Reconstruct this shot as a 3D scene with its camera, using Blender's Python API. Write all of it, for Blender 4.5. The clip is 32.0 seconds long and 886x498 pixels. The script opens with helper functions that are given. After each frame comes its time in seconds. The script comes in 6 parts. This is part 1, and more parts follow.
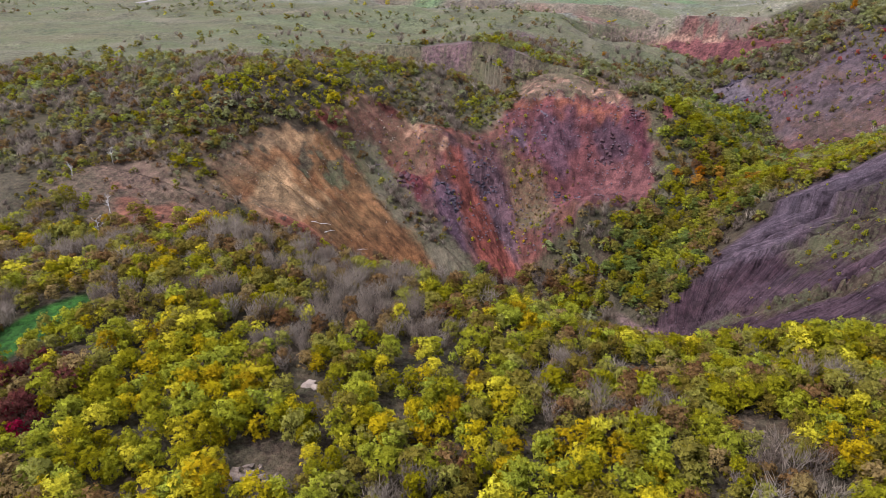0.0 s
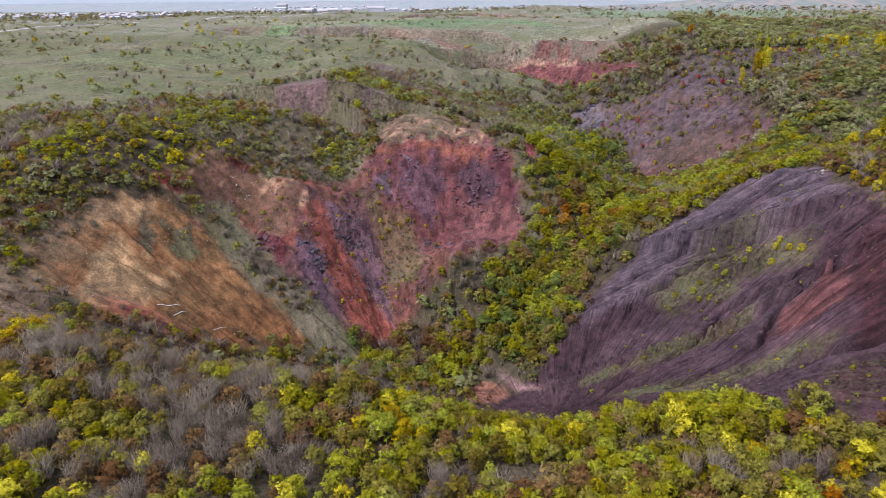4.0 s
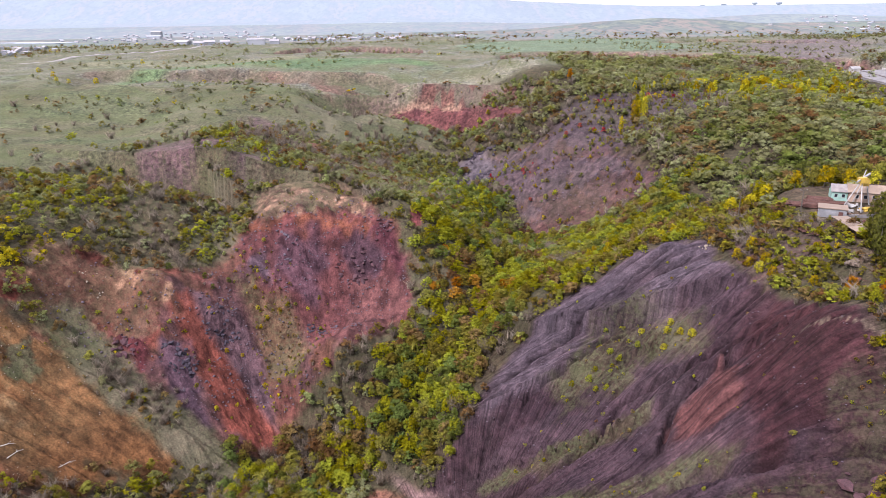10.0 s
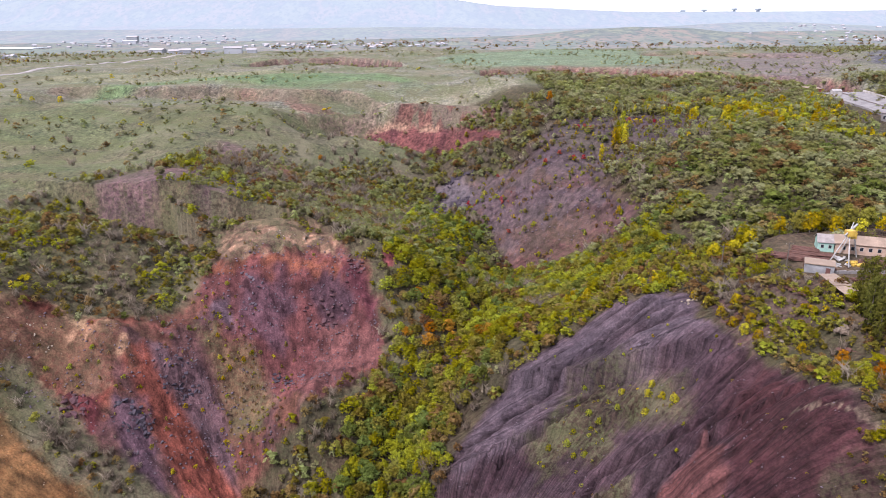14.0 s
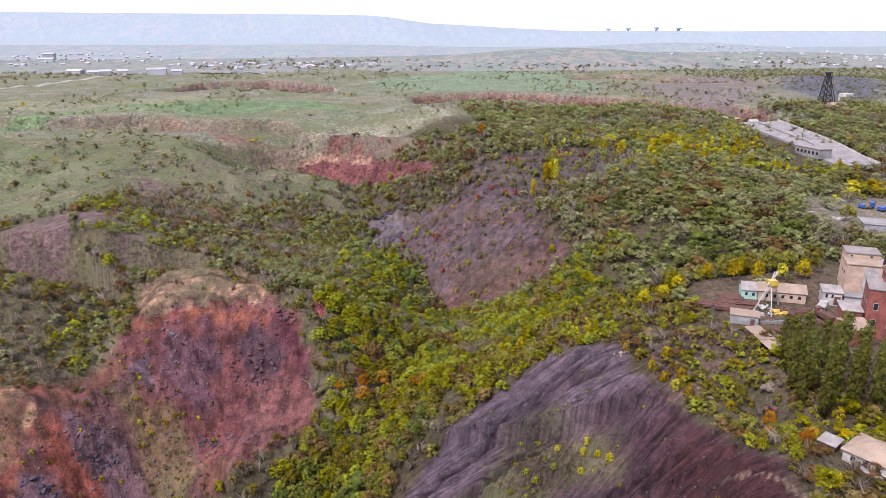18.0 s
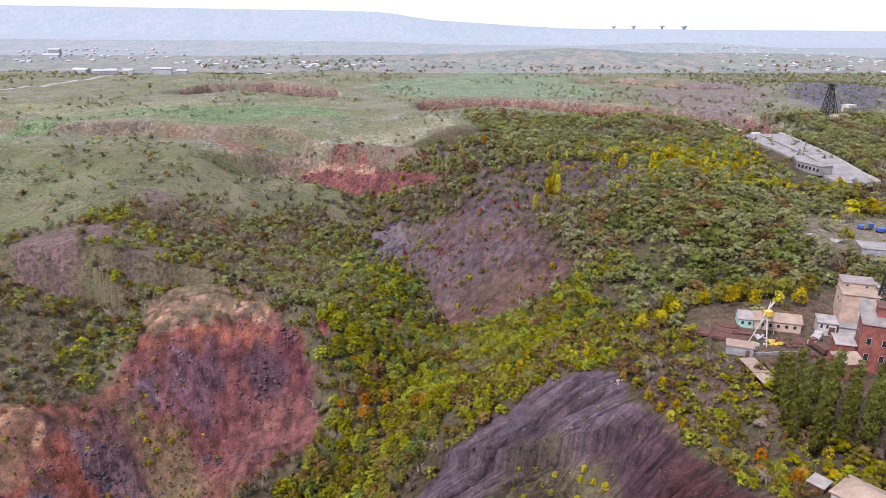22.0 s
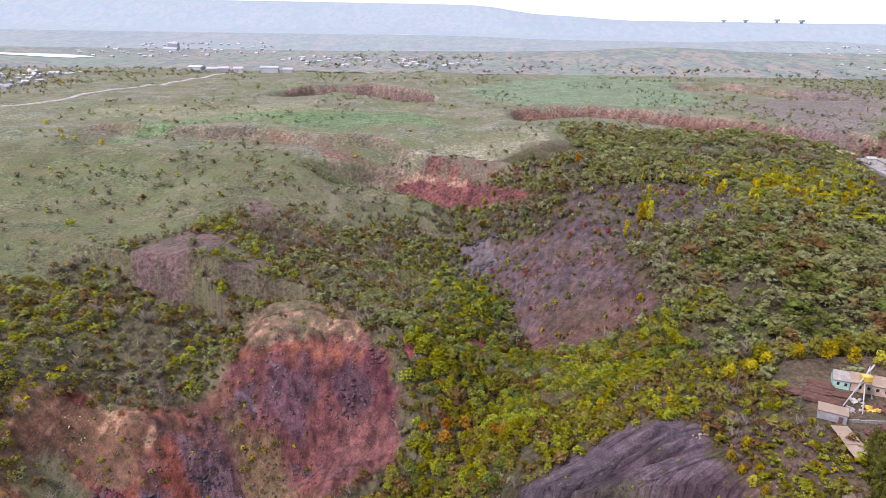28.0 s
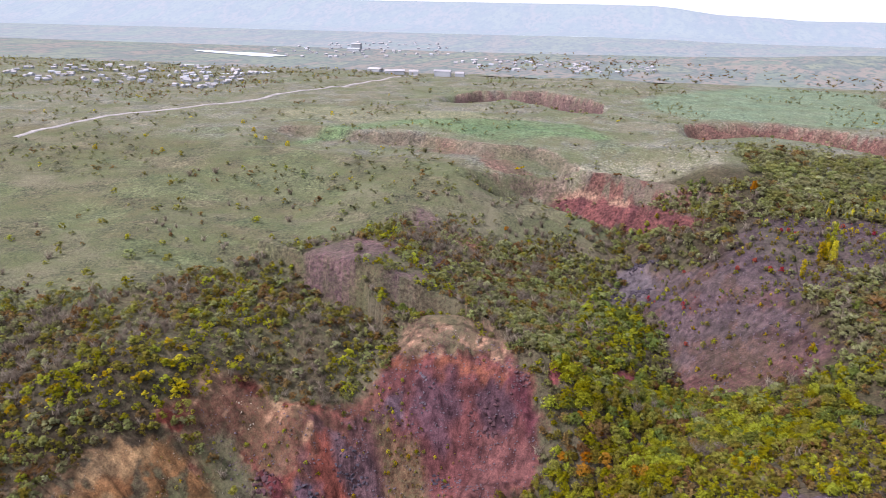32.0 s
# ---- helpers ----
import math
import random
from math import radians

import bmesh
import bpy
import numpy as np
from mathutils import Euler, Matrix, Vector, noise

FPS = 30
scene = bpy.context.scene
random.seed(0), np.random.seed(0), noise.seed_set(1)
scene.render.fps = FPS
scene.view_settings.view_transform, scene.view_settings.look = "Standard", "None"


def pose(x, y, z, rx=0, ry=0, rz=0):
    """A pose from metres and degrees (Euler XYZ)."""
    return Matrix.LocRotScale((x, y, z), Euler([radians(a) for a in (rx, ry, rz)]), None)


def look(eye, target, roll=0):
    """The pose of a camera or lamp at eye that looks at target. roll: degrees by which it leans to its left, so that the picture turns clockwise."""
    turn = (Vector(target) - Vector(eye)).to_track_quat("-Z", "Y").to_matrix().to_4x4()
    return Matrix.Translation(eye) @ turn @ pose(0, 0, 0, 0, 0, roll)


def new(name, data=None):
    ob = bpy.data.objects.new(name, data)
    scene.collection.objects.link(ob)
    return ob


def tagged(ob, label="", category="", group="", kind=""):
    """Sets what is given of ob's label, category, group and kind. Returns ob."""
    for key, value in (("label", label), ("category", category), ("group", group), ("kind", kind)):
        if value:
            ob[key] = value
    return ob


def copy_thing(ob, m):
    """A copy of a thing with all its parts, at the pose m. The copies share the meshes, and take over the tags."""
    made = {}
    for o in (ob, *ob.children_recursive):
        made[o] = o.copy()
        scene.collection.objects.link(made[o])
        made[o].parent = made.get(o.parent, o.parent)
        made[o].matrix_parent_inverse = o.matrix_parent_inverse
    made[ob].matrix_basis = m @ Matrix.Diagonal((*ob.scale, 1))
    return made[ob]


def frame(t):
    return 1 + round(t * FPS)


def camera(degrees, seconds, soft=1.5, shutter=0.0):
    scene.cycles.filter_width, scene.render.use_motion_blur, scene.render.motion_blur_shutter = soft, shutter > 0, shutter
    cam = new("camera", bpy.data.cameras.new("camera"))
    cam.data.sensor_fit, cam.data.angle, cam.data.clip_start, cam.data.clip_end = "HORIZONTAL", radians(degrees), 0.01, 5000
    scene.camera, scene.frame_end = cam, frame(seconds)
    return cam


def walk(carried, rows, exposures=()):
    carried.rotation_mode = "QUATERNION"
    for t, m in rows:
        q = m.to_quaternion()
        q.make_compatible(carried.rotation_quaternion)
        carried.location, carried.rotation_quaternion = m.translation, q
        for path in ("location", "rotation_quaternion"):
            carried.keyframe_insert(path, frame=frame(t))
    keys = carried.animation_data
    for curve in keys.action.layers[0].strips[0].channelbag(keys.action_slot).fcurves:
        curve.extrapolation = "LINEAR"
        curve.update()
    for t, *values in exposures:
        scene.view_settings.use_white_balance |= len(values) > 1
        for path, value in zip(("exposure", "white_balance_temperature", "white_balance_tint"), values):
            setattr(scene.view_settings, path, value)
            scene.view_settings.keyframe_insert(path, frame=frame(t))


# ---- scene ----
cam = camera(66.23, 32.0, soft=0.65)

# the flight: seconds, place in metres, heading, tilt and lean in degrees
FLIGHT = [
    (0, -2.17, -42.10, 111.32, -19.407, -20.812, 0.512),
    (0.5, -2.63, -39.28, 112.92, -17.886, -20.721, 0.394),
    (1, -2.93, -36.55, 114.51, -16.517, -20.669, 0.270),
    (1.5, -3.25, -33.84, 116.18, -15.059, -20.582, 0.124),
    (2, -3.43, -31.29, 117.80, -13.759, -20.516, -0.003),
    (2.5, -3.51, -28.61, 119.53, -12.493, -20.418, -0.119),
    (3, -3.57, -26.16, 121.14, -11.288, -20.328, -0.250),
    (3.5, -3.35, -23.59, 122.74, -10.002, -20.190, -0.413),
    (5.5, -2.99, -14.90, 129.32, -4.820, -19.711, -0.749),
    (6, -2.67, -12.62, 130.63, -3.578, -19.583, -0.871),
    (6.5, -2.22, -10.33, 132.11, -2.261, -19.465, -0.972),
    (7, -1.73, -8.25, 133.77, -1.102, -19.399, -1.044),
    (7.5, -1.49, -6.10, 135.40, -0.249, -19.296, -1.065),
    (8, -1.10, -4.11, 136.99, -0.145, -19.223, -1.064),
    (8.5, -0.62, -2.04, 138.47, -0.051, -19.075, -1.042),
    (9, -0.00, 0.00, 140.00, 0.000, -18.985, -1.021),
    (9.5, 0.61, 2.03, 141.59, 0.054, -18.875, -0.988),
    (10, 1.05, 3.92, 143.11, 0.157, -18.823, -0.946),
    (10.5, 1.52, 5.96, 144.69, 0.299, -18.739, -0.895),
    (11, 1.95, 7.98, 146.10, 0.439, -18.680, -0.840),
    (11.5, 2.55, 10.09, 147.54, 0.568, -18.627, -0.758),
    (12, 3.03, 12.28, 148.99, 0.718, -18.637, -0.696),
    (12.5, 3.62, 14.35, 150.44, 0.866, -18.622, -0.657),
    (13, 4.20, 16.35, 152.02, 1.004, -18.671, -0.614),
    (13.5, 4.79, 18.51, 153.65, 1.254, -18.692, -0.569),
    (14, 5.48, 20.63, 155.22, 1.656, -18.744, -0.517),
    (14.5, 6.00, 22.65, 156.81, 2.325, -18.703, -0.475),
    (16.5, 7.28, 28.38, 162.73, 5.402, -18.123, -0.204),
    (17, 7.63, 29.12, 164.10, 6.046, -17.978, -0.160),
    (17.5, 7.96, 29.54, 165.71, 6.696, -17.679, -0.092),
    (18, 8.07, 29.37, 167.03, 7.219, -17.693, -0.014),
    (18.5, 8.29, 29.14, 168.49, 7.286, -17.726, 0.096),
    (19, 8.49, 29.09, 169.81, 7.287, -17.767, 0.209),
    (19.5, 8.45, 28.98, 171.24, 7.284, -17.816, 0.303),
    (20, 8.41, 28.88, 172.72, 7.286, -17.873, 0.372),
    (20.5, 8.38, 28.85, 174.25, 7.272, -17.954, 0.426),
    (21, 8.42, 28.87, 175.62, 7.252, -18.010, 0.474),
    (21.5, 8.35, 28.81, 177.04, 7.234, -18.080, 0.505),
    (22, 8.23, 28.86, 178.45, 6.985, -18.145, 0.513),
    (22.5, 8.24, 28.85, 180.00, 6.510, -18.237, 0.549),
    (23, 8.31, 28.84, 181.47, 5.964, -18.320, 0.590),
    (23.5, 8.33, 28.88, 182.99, 5.354, -18.396, 0.625),
    (24, 8.33, 28.91, 184.44, 4.805, -18.494, 0.667),
    (24.5, 8.33, 28.95, 185.92, 4.271, -18.577, 0.683),
    (25, 8.48, 28.97, 187.49, 3.776, -18.674, 0.701),
    (25.5, 8.54, 28.75, 189.08, 3.257, -18.770, 0.724),
    (27.5, 8.45, 28.44, 194.66, 0.589, -19.001, 0.762),
    (28, 8.43, 28.44, 196.06, -0.886, -19.049, 0.776),
    (28.5, 8.48, 28.41, 197.47, -2.518, -19.106, 0.801),
    (29, 8.50, 28.45, 198.86, -4.088, -19.147, 0.831),
    (29.5, 8.50, 28.51, 200.32, -5.814, -19.175, 0.867),
    (30, 8.49, 28.59, 201.75, -7.601, -19.241, 0.882),
    (30.5, 8.49, 28.55, 203.12, -9.487, -19.268, 0.899),
    (31, 8.49, 28.67, 204.47, -11.206, -19.305, 0.923),
    (31.5, 8.58, 28.79, 206.10, -13.052, -19.338, 0.923),
    (32, 8.72, 28.75, 207.81, -14.736, -19.412, 0.902),
]


def flown(x, y, z, heading, tilt, lean):
    h, p = radians(heading), radians(tilt)
    way = Vector((math.sin(h) * math.cos(p), math.cos(h) * math.cos(p), math.sin(p)))
    eye = Vector((x, y, z))
    return look(eye, eye + way * 100, lean)


walk(cam, [(r[0], flown(*r[1:])) for r in FLIGHT], [(0.0, 0.84, 5850, 27), (3.0, 0.84, 5850, 27), (7.0, 1.06, 5950, 28), (14.0, 1.00, 6020, 28), (32.0, 0.90, 6000, 27)])

# ---- world and light: a bright overcast day ----
world = bpy.data.worlds.new("overcast")
scene.world = world
world.use_nodes = True
wn, wl = world.node_tree.nodes, world.node_tree.links
wn.clear()
sky = wn.new("ShaderNodeTexSky")
sky.sky_type, sky.sun_disc = "NISHITA", False
sky.sun_elevation, sky.sun_rotation = radians(48), radians(-60)
sky.air_density, sky.dust_density, sky.ozone_density = 1.0, 6.0, 1.0
cloud = wn.new("ShaderNodeMix")
cloud.data_type = "RGBA"
cloud.inputs["Factor"].default_value = 0.72
cloud.inputs["B"].default_value = (9.6, 10.6, 11.0, 1)
backg = wn.new("ShaderNodeBackground")
backg.inputs["Strength"].default_value = 0.082
wout = wn.new("ShaderNodeOutputWorld")
wl.new(sky.outputs["Color"], cloud.inputs["A"])
wl.new(cloud.outputs["Result"], backg.inputs["Color"])
wl.new(backg.outputs["Background"], wout.inputs["Surface"])
sun_data = bpy.data.lights.new("sun", "SUN")
sun_data.energy, sun_data.angle, sun_data.color = 3.0, radians(11), (1.0, 0.97, 0.92)
sun = new("sun", sun_data)
sun.matrix_world = look((-150, 60, 300), (0, 200, 40))

# ---- materials ----


def shader(name):
    m = bpy.data.materials.new(name)
    m.use_nodes = True
    n = m.node_tree.nodes
    return m, n, m.node_tree.links, n["Principled BSDF"]


def noise_node(n, l, scale, detail=4.0, rough=0.6, coord=None):
    t = n.new("ShaderNodeTexNoise")
    t.inputs["Scale"].default_value, t.inputs["Detail"].default_value, t.inputs["Roughness"].default_value = scale, detail, rough
    if coord is not None:
        l.new(coord, t.inputs["Vector"])
    return t


def mix_node(n, l, mode, fac, a, b):
    m = n.new("ShaderNodeMix")
    m.data_type, m.blend_type = "RGBA", mode
    for key, v in (("Factor", fac), ("A", a), ("B", b)):
        if hasattr(v, "links"):
            l.new(v, m.inputs[key])
        else:
            m.inputs[key].default_value = v
    return m.outputs["Result"]


def ramp_node(n, l, value, stops):
    r = n.new("ShaderNodeValToRGB")
    while len(r.color_ramp.elements) < len(stops):
        r.color_ramp.elements.new(0.5)
    for e, (p, c) in zip(r.color_ramp.elements, stops):
        e.position, e.color = p, (*c, 1) if len(c) == 3 else c
    l.new(value, r.inputs["Fac"])
    return r.outputs["Color"]


def plain_mat(name, colour, rough=0.8, metal=0.0, scale=2.0, vary=0.35, bump=0.0, grime=0.3):
    """A surface of one base colour with grain and stains at two scales."""
    m, n, l, b = shader(name)
    geo = n.new("ShaderNodeNewGeometry")
    fine = noise_node(n, l, scale * 6, 5, 0.7, geo.outputs["Position"])
    broad = noise_node(n, l, scale * 0.4, 3, 0.6, geo.outputs["Position"])
    dark = tuple(c * (1 - vary) for c in colour)
    light = tuple(min(1, c * (1 + vary)) for c in colour)
    a = ramp_node(n, l, fine.outputs["Fac"], [(0.3, dark), (0.7, light)])
    stain = ramp_node(n, l, broad.outputs["Fac"], [(0.42, (1 - grime, 1 - grime, 1 - grime)), (0.6, (1, 1, 1))])
    l.new(mix_node(n, l, "MULTIPLY", 1.0, a, stain), b.inputs["Base Color"])
    b.inputs["Roughness"].default_value, b.inputs["Metallic"].default_value = rough, metal
    if bump:
        k = n.new("ShaderNodeBump")
        k.inputs["Strength"].default_value, k.inputs["Distance"].default_value = bump, 0.1
        l.new(fine.outputs["Fac"], k.inputs["Height"])
        l.new(k.outputs["Normal"], b.inputs["Normal"])
    return m


def leaf_mat(name, colour, vary=0.48, hue=0.022, holes=0.53):
    """Foliage: colour varies leaf by leaf, tree by tree and over the stand."""
    m, n, l, b = shader(name)
    geo, info, tone = n.new("ShaderNodeNewGeometry"), n.new("ShaderNodeObjectInfo"), n.new("ShaderNodeAttribute")
    tone.attribute_name = "tone"
    hsv = n.new("ShaderNodeHueSaturation")
    hsv.inputs["Color"].default_value = (*colour, 1)

    def span(value, lo, hi):
        r = n.new("ShaderNodeMapRange")
        r.inputs["To Min"].default_value, r.inputs["To Max"].default_value = lo, hi
        l.new(value, r.inputs["Value"])
        return r.outputs["Result"]

    def maths(op, a, c):
        k = n.new("ShaderNodeMath")
        k.operation = op
        l.new(a, k.inputs[0])
        l.new(c, k.inputs[1])
        return k.outputs["Value"]
    own = maths("FRACT", maths("ADD", info.outputs["Random"], tone.outputs["Fac"]), info.outputs["Random"])
    l.new(span(own, 0.5 - hue, 0.5 + hue), hsv.inputs["Hue"])
    l.new(span(own, 1.08, 0.97), hsv.inputs["Saturation"])
    l.new(maths("MULTIPLY", span(geo.outputs["Random Per Island"], 1 - vary, 1 + vary), span(own, 0.85, 1.5)), hsv.inputs["Value"])
    l.new(hsv.outputs["Color"], b.inputs["Base Color"])
    b.inputs["Roughness"].default_value = 0.85
    b.inputs["Specular IOR Level"].default_value = 0.06
    # leaves turn their faces outward, so that a crown is lit as a rounded whole
    out, turn, lean, unit = n.new("ShaderNodeAttribute"), n.new("ShaderNodeVectorTransform"), n.new("ShaderNodeMix"), n.new("ShaderNodeVectorMath")
    out.attribute_name = "outward"
    turn.vector_type, turn.convert_from, turn.convert_to = "NORMAL", "OBJECT", "WORLD"
    l.new(out.outputs["Vector"], turn.inputs["Vector"])
    lean.data_type = "VECTOR"
    lean.inputs["Factor"].default_value = 0.66
    l.new(geo.outputs["Normal"], lean.inputs[4])
    l.new(turn.outputs["Vector"], lean.inputs[5])
    unit.operation = "NORMALIZE"
    l.new(lean.outputs[1], unit.inputs[0])
    l.new(unit.outputs["Vector"], b.inputs["Normal"])
    tr = n.new("ShaderNodeBsdfTranslucent")
    l.new(hsv.outputs["Color"], tr.inputs["Color"])
    mx = n.new("ShaderNodeMixShader")
    mx.inputs["Fac"].default_value = 0.42
    l.new(b.outputs["BSDF"], mx.inputs[1])
    l.new(tr.outputs["BSDF"], mx.inputs[2])
    # each blade stands for a spray of many small leaves with gaps between them
    lace = noise_node(n, l, 4.2, 2, 0.6, geo.outputs["Position"])
    gap = n.new("ShaderNodeMath")
    gap.operation = "GREATER_THAN"
    gap.inputs[1].default_value = holes
    l.new(lace.outputs["Fac"], gap.inputs[0])
    clear, cut = n.new("ShaderNodeBsdfTransparent"), n.new("ShaderNodeMixShader")
    l.new(gap.outputs["Value"], cut.inputs["Fac"])
    l.new(mx.outputs["Shader"], cut.inputs[1])
    l.new(clear.outputs["BSDF"], cut.inputs[2])
    l.new(cut.outputs["Shader"], n["Material Output"].inputs["Surface"])
    return m


# two of the greens are paled and greyed: haze put into farther crowns' colour
LEAF = [leaf_mat("leaf_yellow", (0.33, 0.262, 0.008)), leaf_mat("leaf_lime", (0.2, 0.197, 0.012)), leaf_mat("leaf_olive", (0.155, 0.136, 0.023)),
        leaf_mat("leaf_green", (0.1, 0.118, 0.024)), leaf_mat("leaf_brown", (0.155, 0.097, 0.036)), leaf_mat("leaf_orange", (0.28, 0.125, 0.012), 0.3, 0.015),
        leaf_mat("leaf_red", (0.26, 0.03, 0.025)), leaf_mat("twigs_grey", (0.185, 0.15, 0.112), 0.4, 0.01, 1.0), leaf_mat("leaf_hazed", (0.185, 0.182, 0.084), 0.35, 0.02),
        leaf_mat("leaf_poplar", (0.088, 0.092, 0.018)), leaf_mat("leaf_hazed_green", (0.165, 0.172, 0.056), 0.4), leaf_mat("leaf_maroon", (0.075, 0.022, 0.018))]
YELLOW, LIME, OLIVE, GREEN, BROWN, ORANGE, RED, TWIG, HAZED, POPLAR, HAZED_GREEN, MAROON = range(12)
BARK = plain_mat("bark", (0.11, 0.09, 0.07), 0.9, 0, 3, 0.4, 0.5)
DEADWOOD = plain_mat("dead_wood", (0.55, 0.52, 0.47), 0.8, 0, 3, 0.2, 0.3)


def ground_mat():
    """Soil: base colour by kind of soil (laid down per place in the mesh), broken up by grain, stones, wash streaks and tufts."""
    m, n, l, b = shader("soil")
    geo = n.new("ShaderNodeNewGeometry")
    att, flow = n.new("ShaderNodeAttribute"), n.new("ShaderNodeAttribute")
    att.attribute_name, flow.attribute_name = "soil", "flow"
    pos = geo.outputs["Position"]
    clods = noise_node(n, l, 0.3, 6, 0.62, pos)
    grain = noise_node(n, l, 1.7, 4, 0.65, pos)
    broad = noise_node(n, l, 0.06, 4, 0.6, pos)
    wash = noise_node(n, l, 0.55, 5, 0.62, flow.outputs["Vector"])
    c = mix_node(n, l, "MULTIPLY", 1.0, att.outputs["Color"], ramp_node(n, l, clods.outputs["Fac"], [(0.34, (0.64, 0.62, 0.63)), (0.5, (1, 1, 1)), (0.66, (1.34, 1.32, 1.3))]))
    c = mix_node(n, l, "MULTIPLY", 0.75, c, ramp_node(n, l, grain.outputs["Fac"], [(0.34, (0.58, 0.58, 0.58)), (0.66, (1.42, 1.42, 1.42))]))
    c = mix_node(n, l, "MULTIPLY", 0.9, c, ramp_node(n, l, broad.outputs["Fac"], [(0.35, (0.74, 0.76, 0.78)), (0.65, (1.25, 1.2, 1.18))]))
    c = mix_node(n, l, "MULTIPLY", 0.78, c, ramp_node(n, l, wash.outputs["Fac"], [(0.37, (0.42, 0.41, 0.43)), (0.5, (1, 1, 1)), (0.63, (1.42, 1.38, 1.36))]))
    # loose stones
    stone = n.new("ShaderNodeTexVoronoi")
    stone.inputs["Scale"].default_value = 0.9
    l.new(pos, stone.inputs["Vector"])
    few = noise_node(n, l, 0.12, 3, 0.6, pos)
    pick = mix_node(n, l, "MULTIPLY", 1.0, ramp_node(n, l, stone.outputs["Distance"], [(0.16, (1, 1, 1)), (0.24, (0, 0, 0))]),
                    ramp_node(n, l, few.outputs["Fac"], [(0.5, (0, 0, 0)), (0.62, (0.6, 0.6, 0.6))]))
    c = mix_node(n, l, "MIX", pick, c, mix_node(n, l, "MULTIPLY", 1.0, c, (1.7, 1.7, 1.75, 1)))
    # grass tufts where the attribute's alpha says that grass grows
    tuft = noise_node(n, l, 0.7, 5, 0.66, pos)
    patch = noise_node(n, l, 0.035, 4, 0.6, pos)
    add = n.new("ShaderNodeMath")
    add.operation = "MULTIPLY_ADD"
    l.new(patch.outputs["Fac"], add.inputs[0])
    add.inputs[1].default_value = 0.9
    l.new(tuft.outputs["Fac"], add.inputs[2])
    thr = n.new("ShaderNodeMapRange")
    thr.inputs["From Min"].default_value, thr.inputs["From Max"].default_value = 0.84, 1.02
    l.new(add.outputs["Value"], thr.inputs["Value"])
    g = n.new("ShaderNodeMath")
    g.operation = "MULTIPLY"
    l.new(thr.outputs["Result"], g.inputs[0])
    l.new(att.outputs["Alpha"], g.inputs[1])
    hue = noise_node(n, l, 0.018, 4, 0.6, pos)
    grass = ramp_node(n, l, hue.outputs["Fac"], [(0.36, (0.112, 0.1, 0.052)), (0.5, (0.09, 0.1, 0.044)), (0.64, (0.142, 0.128, 0.08))])
    grass = mix_node(n, l, "MULTIPLY", 1.0, grass, ramp_node(n, l, grain.outputs["Fac"], [(0.3, (0.65, 0.65, 0.65)), (0.7, (1.3, 1.3, 1.3))]))
    c = mix_node(n, l, "MIX", g.outputs["Value"], c, grass)
    l.new(c, b.inputs["Base Color"])
    b.inputs["Roughness"].default_value = 0.95
    b.inputs["Specular IOR Level"].default_value = 0.12
    k = n.new("ShaderNodeBump")
    k.inputs["Strength"].default_value, k.inputs["Distance"].default_value = 0.8, 1.2
    hmix = n.new("ShaderNodeMath")
    hmix.operation = "ADD"
    l.new(clods.outputs["Fac"], hmix.inputs[0])
    l.new(wash.outputs["Fac"], hmix.inputs[1])
    l.new(hmix.outputs["Value"], k.inputs["Height"])
    l.new(k.outputs["Normal"], b.inputs["Normal"])
    return m


SOIL = ground_mat()

# ---- landform ----


def sstep(a, b, v):
    u = np.clip((v - a) / (b - a), 0, 1)
    return u * u * (3 - 2 * u)


def smin(a, b, k):
    u = np.clip(0.5 + 0.5 * (b - a) / k, 0, 1)
    return b + (a - b) * u - k * u * (1 - u)


def along(x, y, line):
    """Distance to a line of (x, y, floor), the floor's height at the nearest place, and the side (+ right)."""
    best, low, side = np.full(x.shape, 1e9), np.zeros(x.shape), np.ones(x.shape)
    for (ax, ay, az), (bx, by, bz) in zip(line, line[1:]):
        dx, dy = bx - ax, by - ay
        u = np.clip(((x - ax) * dx + (y - ay) * dy) / (dx * dx + dy * dy), 0, 1)
        d = np.hypot(x - ax - u * dx, y - ay - u * dy)
        near = d < best
        best, low = np.where(near, d, best), np.where(near, az + u * (bz - az), low)
        side = np.where(near, np.sign((x - ax) * dy - (y - ay) * dx), side)
    return best, low, side


def lattice(ix, iy, seed):
    v = np.sin(ix * 127.1 + iy * 311.7 + seed * 74.7) * 43758.5453
    return v - np.floor(v)


def vnoise(x, y, seed=0):
    """Smooth value noise, 0 to 1."""
    ix, iy = np.floor(x), np.floor(y)
    u, v = x - ix, y - iy
    u, v = u * u * (3 - 2 * u), v * v * (3 - 2 * v)
    a = lattice(ix, iy, seed) * (1 - u) + lattice(ix + 1, iy, seed) * u
    b = lattice(ix, iy + 1, seed) * (1 - u) + lattice(ix + 1, iy + 1, seed) * u
    return a * (1 - v) + b * v


def fbm(x, y, octaves=4, seed=0):
    s, amp, tot = 0, 1.0, 0
    for k in range(octaves):
        s, tot = s + amp * vnoise(x * 2 ** k, y * 2 ** k, seed + k), tot + amp
        amp *= 0.5
    return s / tot


